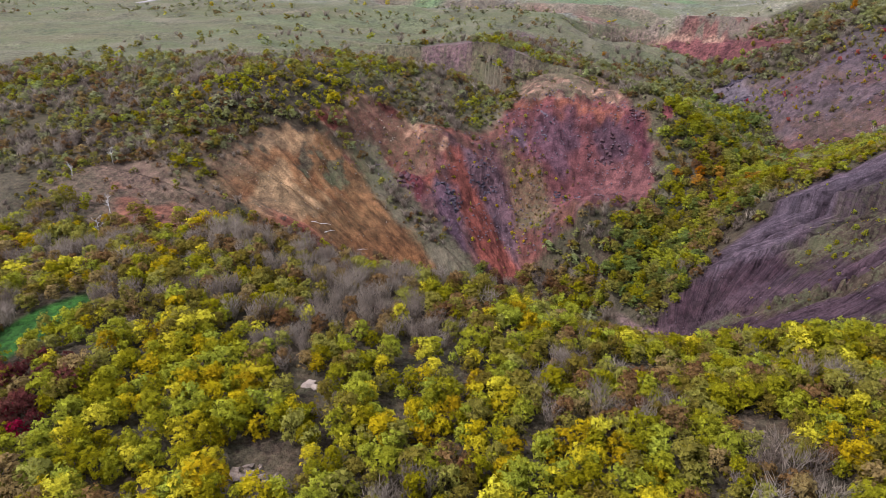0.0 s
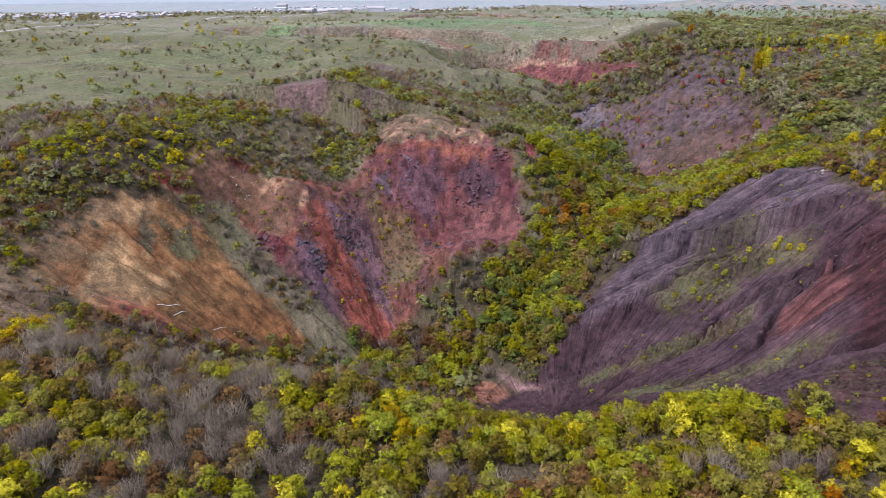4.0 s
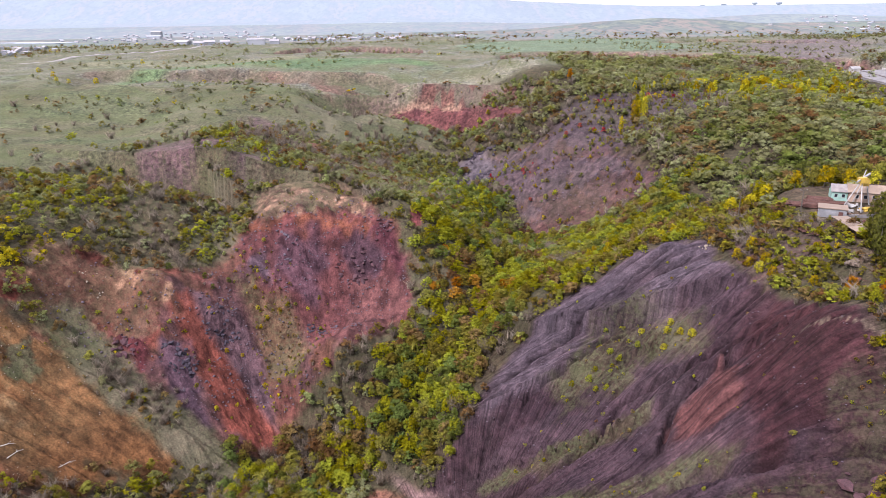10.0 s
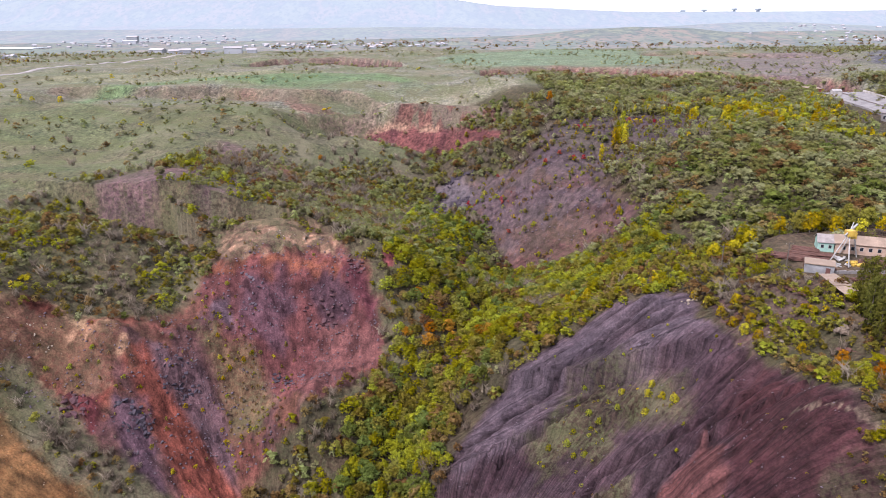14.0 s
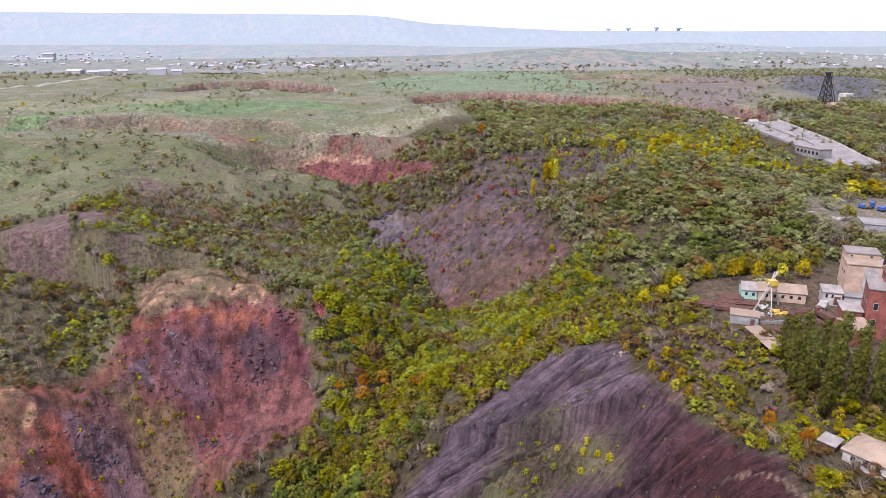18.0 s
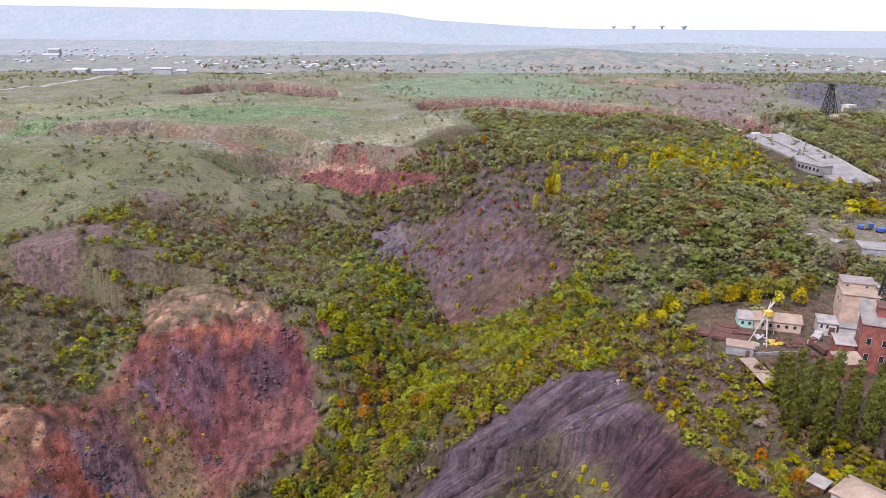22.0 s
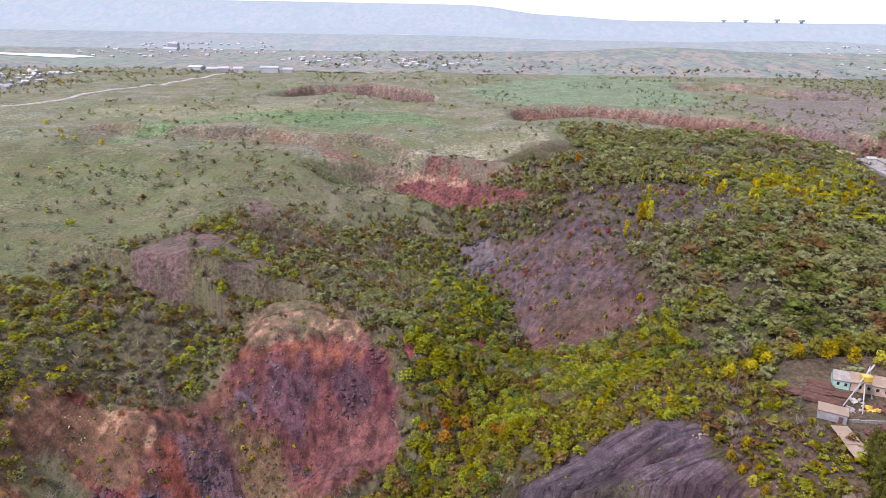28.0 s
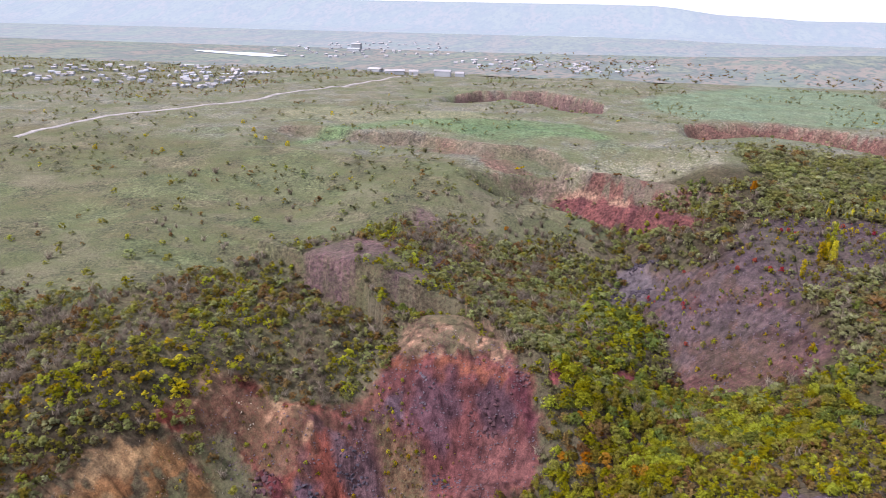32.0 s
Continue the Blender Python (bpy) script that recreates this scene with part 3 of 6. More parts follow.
    lay(inside(x + wob, y - wob, [(50, 112), (60, 121), (75, 118), (81, 121), (83, 130), (88, 132), (94, 126), (90, 116), (80, 112), (72, 108), (60, 104)], 3) * 0.9, (0.034, 0.019, 0.018), 0.25)
    rim = along(x, y, [(86, 148, 0), (92, 140, 0), (96, 130, 0), (100, 118, 0)])[0]
    lay((1 - sstep(0.2, 0.5, rim + 0.1 * wob2)) * 0.7, (0.15, 0.115, 0.08), 0.0)
    # second hollow
    w = inside(x + wob, y + wob, SCAR, 4)
    lay(w, (0.0638, 0.0437, 0.0468), 0.1)
    lay(w * sstep(0.53, 0.6, n1), (0.0638, 0.0362, 0.0349), 0.15)
    lay(inside(x + wob, y + wob, [(84, 395), (110, 372), (176, 415), (180, 455), (110, 460), (72, 438)], 6), (0.0571, 0.0399, 0.0437), 0.25)
    lay(inside(x + wob, y + wob, [(40, 350), (60, 362), (92, 352), (108, 334), (97, 324), (76, 326), (52, 334)], 6) * sstep(0.44, 0.54, n2), (0.075, 0.038, 0.034), 0.2)
    lay(1 - sstep(8, 15, np.hypot((x - 22) * 0.8, (y - 432) * 0.5) + wob * 0.6), (0.082, 0.068, 0.073), 0.05)
    # red quarry: grey-mauve upper slope with cream beds, brick-red lower face
    w, m, e, sr = quarry(x, y)
    w = sstep(-46, -30, sr) * (1 - sstep(112, 122, sr + wob)) * sstep(-34, -28, m + 0.5 * wob) * (1 - sstep(0, 1.5, m + 0.3 * wob))
    low = 1 - sstep(-1, 1.5, m - e + 0.4 * wob)
    lay(w * (1 - low), (0.108, 0.078, 0.062), 0.5)
    lay(w * (1 - low) * sstep(0.5, 0.57, n1) * sstep(0, 20, sr), (0.118, 0.058, 0.046), 0.1)
    lay(w * low * sstep(-14, 4, sr), (0.108, 0.042, 0.038), 0.03)
    lay(w * low * sstep(-14, 4, sr) * sstep(0.53, 0.6, fbm(sr / 5, m / 22, 3, 79)), (0.085, 0.034, 0.033), 0.0)
    lay(w * sstep(-4, -1.5, m - e) * (1 - sstep(0.5, 3, m - e)) * sstep(0.46, 0.56, fbm(sr / 8, m / 5, 3, 80)) * sstep(-4, 6, sr) * (1 - sstep(60, 84, sr)), (0.23, 0.14, 0.095), 0.05)
    lay(w * np.exp(-((sr - 3) / 9) ** 2 - ((m + 3) / 3) ** 2) * sstep(0.4, 0.5, n3), (0.34, 0.25, 0.18), 0.05)
    lay(0 * x + np.exp(-((x + 86) / 26) ** 2 - ((y - 372) / 15) ** 2) * sstep(0.42, 0.5, n2 + 0.12), (0.096, 0.0624, 0.0672), 0.2)
    lay(np.exp(-((x + 74) / 16) ** 2 - ((y - 418) / 9) ** 2), (0.2, 0.104, 0.072), 0.2)
    lay(np.exp(-((x + 44) / 12) ** 2 - ((y - 420) / 16) ** 2) * 0.8, (0.144, 0.088, 0.092), 0.3)
    lay(1 - sstep(6, 10, np.hypot(x + 19, (y - 178) * 0.9) + wob * 0.6), (0.17, 0.08, 0.052), 0.0)
    lay((1 - sstep(0, 4, np.abs(y - 183 + 0.9 * (x + 8)) )) * np.exp(-((x + 9) / 7) ** 2), (0.22, 0.14, 0.125), 0.0)
    lay(inside(x + wob, y, [(114, 138), (262, 138), (262, 262), (128, 252), (116, 205)], 5), (0.072, 0.049, 0.034), 0.2)
    lay(1 - sstep(0.8, 1.0, np.hypot((x - 102) / 12, (y - 200) / 24) + 0.5 * (n1 - 0.5)), (0.066, 0.037, 0.035), 0.3)
    lay(np.exp(-((x + 128) / 12) ** 2 - ((y - 158) / 6) ** 2), (0.168, 0.056, 0.036), 0.0)
    lay(np.exp(-((x - 30) / 17) ** 2 - ((y - 276) / 5) ** 2), (0.192, 0.068, 0.0464), 0.05)
    lay(1 - sstep(2.5, 4.5, along(x, y, [(-9, 292, 0), (6, 318, 0), (24, 332, 0)])[0] + 0.2 * wob), (0.11, 0.034, 0.034), 0.05)
    lay(1 - sstep(4, 7, np.hypot(x - 96, (y - 274) * 1.3) + wob * 0.4), (0.104, 0.024, 0.024), 0.0)
    lay(1 - sstep(0.8, 1.1, np.hypot((x + 127) / 6, (y - 50) / 18) + 0.5 * (n1 - 0.5)), (0.02, 0.068, 0.0096), 0.0)
    lay(1 - sstep(0.8, 1.1, np.hypot((x - 34) / 70, (y - 560) / 30) + 0.5 * (n1 - 0.5)), (0.192, 0.184, 0.132), 0.9)
    lay(inside(x, y, [(262, 268), (330, 300), (320, 350), (230, 340), (205, 300)], 10) * 0.8, (0.16, 0.132, 0.112), 0.5)
    for k, (line, deep) in enumerate(BENCHES):
        s = bench(x, y, line)[1]
        lay(sstep(-1, 2, s) * (1 - sstep(9, 14, s + 6 * (n2 - 0.5))) * (1.0 if k < 3 else 0.7), ((0.12, 0.062, 0.052), (0.12, 0.075, 0.068), (0.17, 0.12, 0.09), (0.11, 0.082, 0.058))[k], 0.2)
        lay(sstep(8, 13, s) * (1 - sstep(24, 40, s)) * (0.9 if k < 3 else 0.3), ((0.085, 0.056, 0.052), (0.08, 0.06, 0.07), (0.09, 0.072, 0.072), (0.09, 0.07, 0.06))[k], 0.35)
        lay(sstep(-3, 0, s) * (1 - sstep(1, 3, s)) * 0.6, (0.19, 0.135, 0.1), 0.2)
    # purple patches in the scrub behind the knob, a red bank, heaps of slag
    for poly in ([(-158, 348), (-150, 362), (-136, 376), (-111, 377), (-106, 353), (-119, 335), (-146, 340)], [(-119, 440), (-103, 436), (-97, 410), (-107, 402)], [(-100, 331), (-88, 346), (-81, 343), (-90, 326)]):
        lay(inside(x + wob, y - wob, poly, 4) * 0.9, (0.1, 0.06, 0.064), 0.25)
    lay(inside(x + wob * 2, y - wob, [(-165, 560), (-150, 606), (-100, 575), (-66, 592), (-50, 545), (-94, 530), (-122, 540)], 6) * sstep(0.42, 0.52, n2), (0.125, 0.08, 0.06), 0.35)
    lay(inside(x + wob * 2, y - wob * 2, [(448, 655), (486, 774), (630, 924), (697, 864), (523, 648)], 14), (0.075, 0.075, 0.085), 0.0)
    lay(inside(x + wob * 2, y - wob * 2, [(312, 774), (460, 960), (540, 950), (477, 775), (341, 600), (316, 657)], 16) * 0.8, (0.13, 0.1, 0.105), 0.25)
    # green and straw-coloured fields beyond
    lay(inside(x, y, [(40, 800), (84, 765), (155, 775), (206, 745), (290, 790), (330, 1080), (194, 1150), (20, 900)], 14) * 0.9, (0.115, 0.165, 0.1), 0.35)
    lay(inside(x, y, [(-330, 650), (-150, 640), (-80, 700), (-180, 740), (-330, 720)], 8) * 0.7, (0.17, 0.17, 0.1), 0.3)
    lay(inside(x, y, [(-285, 570), (-257, 610), (-196, 680), (-40, 700), (0, 640), (-100, 605), (-189, 650), (-234, 596)], 8) * 0.8, (0.08, 0.14, 0.06), 0.3)
    return c


def flow(x, y, h):
    """Directions of wash, for streaks along the fall of the bare slopes; elsewhere plain ground coordinates."""
    f = np.stack([x, y, h], -1)
    for poly, (a, l) in ((TAN, fan(x, y, -66, 176, 70)), (SCARP, fan(x, y, -44, 186, 60)), (SCAR, fan(x, y, 30, 330, 60))):
        w = (inside(x, y, poly, 12) > 0.06)[..., None]
        f = np.where(w, np.stack([a * (0.34 if poly is TAN else 0.6), l * (0.2 if poly is TAN else 0.28), h * 0], -1), f)
    a1, l1, a2, l2, w = spoil_flow(x, y)
    s = (inside(x, y, SPOIL, 12) > 0.06)[..., None]
    v = np.where((w > 0.5)[..., None], np.stack([a2 * 2.0, l2 * 0.07, h * 0], -1), np.stack([a1 * 2.0, l1 * 0.07, h * 0 + 9], -1))
    return np.where(s, v, f)


def steps(stops):
    """Coordinates with the spacing given per stretch: (from, spacing), ..., end."""
    out = []
    for (a, s), (b, _) in zip(stops, stops[1:]):
        k = max(1, round((b - a) / s))
        out += [a + (b - a) * i / k for i in range(k)]
    return np.array(out + [stops[-1][0]])


GRID = {}


def at_ground(x, y):
    """The ground's height at one place, read off its sheet."""
    xs, ys, z = GRID["xs"], GRID["ys"], GRID["z"]
    i, j = min(max(int(np.searchsorted(xs, x)) - 1, 0), len(xs) - 2), min(max(int(np.searchsorted(ys, y)) - 1, 0), len(ys) - 2)
    u, v = (x - xs[i]) / (xs[i + 1] - xs[i]), (y - ys[j]) / (ys[j + 1] - ys[j])
    return float((z[j, i] * (1 - u) + z[j, i + 1] * u) * (1 - v) + (z[j + 1, i] * (1 - u) + z[j + 1, i + 1] * u) * v)


def sheet(name, xs, ys, zfun, mat, colour=None):
    gx, gy = np.meshgrid(xs, ys)
    gz = zfun(gx, gy)
    if colour is not None:
        GRID.update(xs=xs, ys=ys, z=gz)
    ny, nx = gx.shape
    me = bpy.data.meshes.new(name)
    idx = np.arange(nx * ny).reshape(ny, nx)
    quads = np.stack([idx[:-1, :-1], idx[:-1, 1:], idx[1:, 1:], idx[1:, :-1]], -1).reshape(-1, 4)
    fill(me, np.stack([gx, gy, gz], -1).reshape(-1, 3), quads)
    me.polygons.foreach_set("use_smooth", np.ones(len(quads), bool))
    if colour is not None:
        att = me.color_attributes.new("soil", "FLOAT_COLOR", "POINT")
        att.data.foreach_set("color", colour(gx, gy, gz).reshape(-1).astype(np.float32))
        att = me.attributes.new("flow", "FLOAT_VECTOR", "POINT")
        att.data.foreach_set("vector", flow(gx, gy, gz).reshape(-1).astype(np.float32))
    me.materials.append(mat)
    return new(name, me)


def fill(me, verts, quads):
    me.vertices.add(len(verts))
    me.vertices.foreach_set("co", np.asarray(verts, np.float32).reshape(-1))
    me.loops.add(quads.size)
    me.loops.foreach_set("vertex_index", quads.reshape(-1).astype(np.int32))
    me.polygons.add(len(quads))
    me.polygons.foreach_set("loop_start", np.arange(0, quads.size, quads.shape[1], dtype=np.int32))
    me.update(calc_edges=True)


XS = steps([(-4900, 300), (-1600, 60), (-600, 14), (-320, 4), (-200, 1.0), (-15, 0.8), (112, 2.4), (330, 8), (600, 40), (1500, 300), (4900, 0)])
YS = steps([(-400, 40), (-60, 4), (100, 0.7), (140, 0.5), (232, 0.9), (305, 2.1), (490, 1.8), (545, 4), (720, 6), (960, 10), (1150, 0)])
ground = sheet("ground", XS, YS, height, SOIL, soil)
tagged(ground, "old mining land with a red and purple pit, bare slopes and dry grass", "ground", kind="structure")

# ---- the distance: plain, valley and table mountain, haze put into their colours ----


def distance_mat(name, stops, scale, glow, spots=None):
    """Far things in pale, low-contrast colour with haze put in; glow adds a faint bluish emission for it."""
    m, n, l, b = shader(name)
    geo = n.new("ShaderNodeNewGeometry")
    mp = n.new("ShaderNodeMapping")
    mp.inputs["Scale"].default_value = (1.0, 0.45, 1.0)
    l.new(geo.outputs["Position"], mp.inputs["Vector"])
    t = noise_node(n, l, scale, 6, 0.6, mp.outputs["Vector"])
    c = ramp_node(n, l, t.outputs["Fac"], stops)
    if spots:
        s = noise_node(n, l, scale * 14, 3, 0.6, mp.outputs["Vector"])
        c = mix_node(n, l, "MIX", ramp_node(n, l, s.outputs["Fac"], [(0.5, (0, 0, 0)), (0.62, (1, 1, 1))]), c, (*spots, 1))
    l.new(c, b.inputs["Base Color"])
    b.inputs["Roughness"].default_value = 1.0
    b.inputs["Specular IOR Level"].default_value = 0.0
    # bluish emission stands in for light scattered by haze
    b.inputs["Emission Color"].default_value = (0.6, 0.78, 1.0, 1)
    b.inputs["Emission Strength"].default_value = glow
    return m


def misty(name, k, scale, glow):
    """Far fields, woods and fallow: colours mixed towards a pale haze blue (k from 0 to 1)."""
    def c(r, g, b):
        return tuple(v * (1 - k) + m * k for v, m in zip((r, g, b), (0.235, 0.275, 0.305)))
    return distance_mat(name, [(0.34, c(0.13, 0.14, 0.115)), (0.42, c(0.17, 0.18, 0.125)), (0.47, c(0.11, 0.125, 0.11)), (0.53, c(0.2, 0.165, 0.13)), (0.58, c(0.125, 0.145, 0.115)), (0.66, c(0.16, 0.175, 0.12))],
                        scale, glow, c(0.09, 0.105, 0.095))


FAR1, FAR2, FAR3 = misty("haze_tinted_plain", 0.08, 0.006, 0.025), misty("haze_tinted_farther_plain", 0.36, 0.005, 0.05), misty("haze_tinted_skyline", 0.6, 0.005, 0.065)


def far_height(x, y):
    h = np.interp(y, [1150, 1800, 2500, 3200, 4900], [108, 104, 100, 100, 100])
    # a long wooded rise
    h = h + 30 * np.exp(-((x - 470) / 260) ** 2 - ((y - 1560) / 230) ** 2) * sstep(1150, 1350, y)
    h = h + 34 * np.exp(-((x - 1000) / 420) ** 2 - ((y - 2050) / 260) ** 2)
    # the land climbs slowly to a long table mountain
    rim = np.interp(x, [-4900, -2500, -1200, -200, 120, 330, 900, 4900], [236, 238, 242, 236, 232, 205, 172, 172])
    u = np.clip((y - 1650) / 1320, 0, 1)
    h = h + np.maximum(rim - h, 0) * (0.45 * u ** 1.6 + 0.55 * sstep(0.72, 0.98, u + 0.08 * (fbm(x / 300, y / 300, 3, 83) - 0.5)))
    w = sstep(1150, 1300, y)
    if np.all(w >= 1):
        return h + (9 - 7 * sstep(-200, -400, x)) * (fbm(x / 300, y / 300, 3, 81) - 0.5)
    return (h + (9 - 7 * sstep(-200, -400, x)) * (fbm(x / 300, y / 300, 3, 81) - 0.5)) * w + (height(x, y) - 0.25) * (1 - w)


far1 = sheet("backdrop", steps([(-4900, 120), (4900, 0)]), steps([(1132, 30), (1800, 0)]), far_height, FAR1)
tagged(far1, "haze-tinted plain of fields and thickets in the distance", "distance", kind="structure")
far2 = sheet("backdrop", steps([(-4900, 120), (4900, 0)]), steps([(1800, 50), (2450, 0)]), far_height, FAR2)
tagged(far2, "plain in pale haze-tinted colours", "distance", kind="structure")
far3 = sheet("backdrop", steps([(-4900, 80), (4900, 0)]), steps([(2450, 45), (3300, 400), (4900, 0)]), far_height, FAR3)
tagged(far3, "long flat-topped hill in pale haze-tinted colours", "distance", kind="structure")

# ---- helpers for things ----


def part(name, bm, material, parent=None, label=""):
    me = bpy.data.meshes.new(name)
    bm.to_mesh(me)
    bm.free()
    me.materials.append(material)
    ob = new(name, me)
    if parent is not None:
        ob.parent = parent
    if label:
        ob["label"] = label
    return ob


def box(bm, x0, y0, z0, x1, y1, z1):
    vs = [bm.verts.new(p) for p in ((x0, y0, z0), (x1, y0, z0), (x1, y1, z0), (x0, y1, z0), (x0, y0, z1), (x1, y0, z1), (x1, y1, z1), (x0, y1, z1))]
    for f in ((0, 3, 2, 1), (4, 5, 6, 7), (0, 1, 5, 4), (1, 2, 6, 5), (2, 3, 7, 6), (3, 0, 4, 7)):
        bm.faces.new([vs[i] for i in f])
    return bm


def bar(bm, a, b, r0, r1, sides=5):
    """A tapered bar from a to b."""
    a, b = Vector(a), Vector(b)
    d = (b - a).normalized()
    u = d.orthogonal().normalized()
    v = d.cross(u)
    rings = []
    for p, r in ((a, r0), (b, r1)):
        rings.append([bm.verts.new(p + (u * math.cos(2 * math.pi * i / sides) + v * math.sin(2 * math.pi * i / sides)) * r) for i in range(sides)])
    for i in range(sides):
        j = (i + 1) % sides
        bm.faces.new((rings[0][i], rings[0][j], rings[1][j], rings[1][i]))
    bm.faces.new(rings[0][::-1])
    bm.faces.new(rings[1])
    return bm


def empty(name, x, y, z, turn=0.0, size=1.0):
    e = new(name)
    e.location, e.rotation_euler, e.scale = (x, y, z), (0, 0, radians(turn)), (size, size, size)
    return e


# ---- trees ----
RNG = np.random.default_rng(7)


def crown(n, shape, leaf, seed):
    """Leaf sprays of a crown one metre high: n folded blades lying on the outsides of many small clumps."""
    g = np.random.default_rng(seed)
    if shape == "twig":
        wide = 0.12 if n > 200 else 0.19
        p = np.zeros((n, 3))
        a, t = g.uniform(0, 2 * np.pi, n), g.uniform(0.1, 0.95, n)
        r = 0.42 * np.sqrt(g.uniform(0, 1, n)) * (0.25 + 0.75 * t)
        p = np.stack([r * np.cos(a), r * np.sin(a), t], 1)
        u = p * (1.1, 1.1, 0) + g.normal(0, 0.25, (n, 3)) + (0, 0, 0.7)
        u /= np.linalg.norm(u, axis=1)[:, None]
        v = np.cross(u, g.normal(0, 1, (n, 3)))
        v /= np.linalg.norm(v, axis=1)[:, None]
        s = (leaf * g.uniform(0.7, 1.5, n))[:, None]
        q = np.stack([p - u * s * 2.4 - v * s * wide, p - u * s * 2.4 + v * s * wide, p + u * s * 2.6], 1)
        return q.reshape(-1, 3)  # sprays of bare twigs
    k = max(6, n // 6)
    a, t = g.uniform(0, 2 * np.pi, k), np.sort(g.uniform(0, 1, k))
    if shape == "poplar":
        r, z, size = 0.1 * np.sqrt(g.uniform(0.1, 1, k)) * np.sin(np.pi * (0.12 + 0.83 * t)) ** 0.7, 0.05 + 0.9 * t, g.uniform(0.045, 0.085, k)
    elif shape == "shrub":
        r, z, size = 0.42 * np.sqrt(g.uniform(0.05, 1, k)) * np.sqrt(1 - 0.85 * t ** 2), 0.16 + 0.66 * t, g.uniform(0.07, 0.16, k)
    else:
        r, z, size = 0.33 * np.sqrt(g.uniform(0.05, 1, k)) * np.sin(np.pi * (0.28 + 0.62 * t)) ** 0.8, 0.24 + 0.66 * t, g.uniform(0.06, 0.14, k)
    cen = np.stack([r * np.cos(a), r * np.sin(a), z], 1)
    who = g.integers(0, k, n)
    d = g.normal(0, 1, (n, 3))
    d[:, 2] = np.where(d[:, 2] < -0.5, -d[:, 2], d[:, 2])
    d /= np.linalg.norm(d, axis=1)[:, None]
    p = cen[who] + d * (size[who] * g.uniform(0.6, 1.1, n))[:, None]
    p[:, 2] = np.clip(p[:, 2], 0.02, 1.08)
    d = d + (p - (0, 0, 0.45)) * 0.6 + g.normal(0, 0.4, (n, 3))
    d /= np.linalg.norm(d, axis=1)[:, None]
    u = np.cross(d, g.normal(0, 1, (n, 3)))
    u /= np.linalg.norm(u, axis=1)[:, None]
    v = np.cross(d, u)
    s = (leaf * g.uniform(0.6, 1.4, n))[:, None]
    q = np.stack([p - u * s * 0.95 - v * s * 0.7, p + u * s * 0.95 - v * s * 0.7, p + v * s * 1.25 - d * s * 0.25], 1)
    return q.reshape(-1, 3)


def outward(q, k=3):
    """The way out of a crown for each leaf of k corners."""
    o = q.reshape(-1, k, 3).mean(1) - (0, 0, 0.3)
    o = o * (1.6, 1.6, 1.0)
    return o / np.maximum(np.linalg.norm(o, axis=1), 1e-6)[:, None]


def stand(name, places, templates, label, category="woods"):
    """Many trees or shrubs as one: places are rows x, y, z, height, spread, kind, template."""
    verts, mats, tones, outs = [], [], [], []
    for k, q in enumerate(templates):
        sel = places[places[:, 6] == k]
        if not len(sel):
            continue
        a = RNG.uniform(0, 2 * np.pi, len(sel))
        ca, sa = np.cos(a)[:, None], np.sin(a)[:, None]
        x = (q[None, :, 0] * ca - q[None, :, 1] * sa) * (sel[:, 3] * sel[:, 4])[:, None] + sel[:, 0:1]
        y = (q[None, :, 0] * sa + q[None, :, 1] * ca) * (sel[:, 3] * sel[:, 4])[:, None] + sel[:, 1:2]
        z = q[None, :, 2] * sel[:, 3:4] + sel[:, 2:3]
        verts.append(np.stack([x, y, z], -1).reshape(-1, 3))
        o = outward(q)
        outs.append(np.stack([o[None, :, 0] * ca - o[None, :, 1] * sa, o[None, :, 0] * sa + o[None, :, 1] * ca, o[None, :, 2] + 0 * ca], -1).reshape(-1, 3))
        mats.append(np.repeat(sel[:, 5].astype(np.int32), len(q) // 3))
        tones.append(np.repeat(RNG.uniform(0, 1, len(sel)), len(q) // 3))
    verts, mats, tones = np.concatenate(verts), np.concatenate(mats), np.concatenate(tones)
    me = bpy.data.meshes.new(name)
    fill(me, verts, np.arange(len(verts)).reshape(-1, 3))
    for m in LEAF:
        me.materials.append(m)
    me.polygons.foreach_set("material_index", mats)
    me.attributes.new("tone", "FLOAT", "FACE").data.foreach_set("value", tones.astype(np.float32))
    me.attributes.new("outward", "FLOAT_VECTOR", "FACE").data.foreach_set("vector", np.concatenate(outs).reshape(-1).astype(np.float32))
    ob = new(name, me)
    return tagged(ob, label, category, kind="stuff")


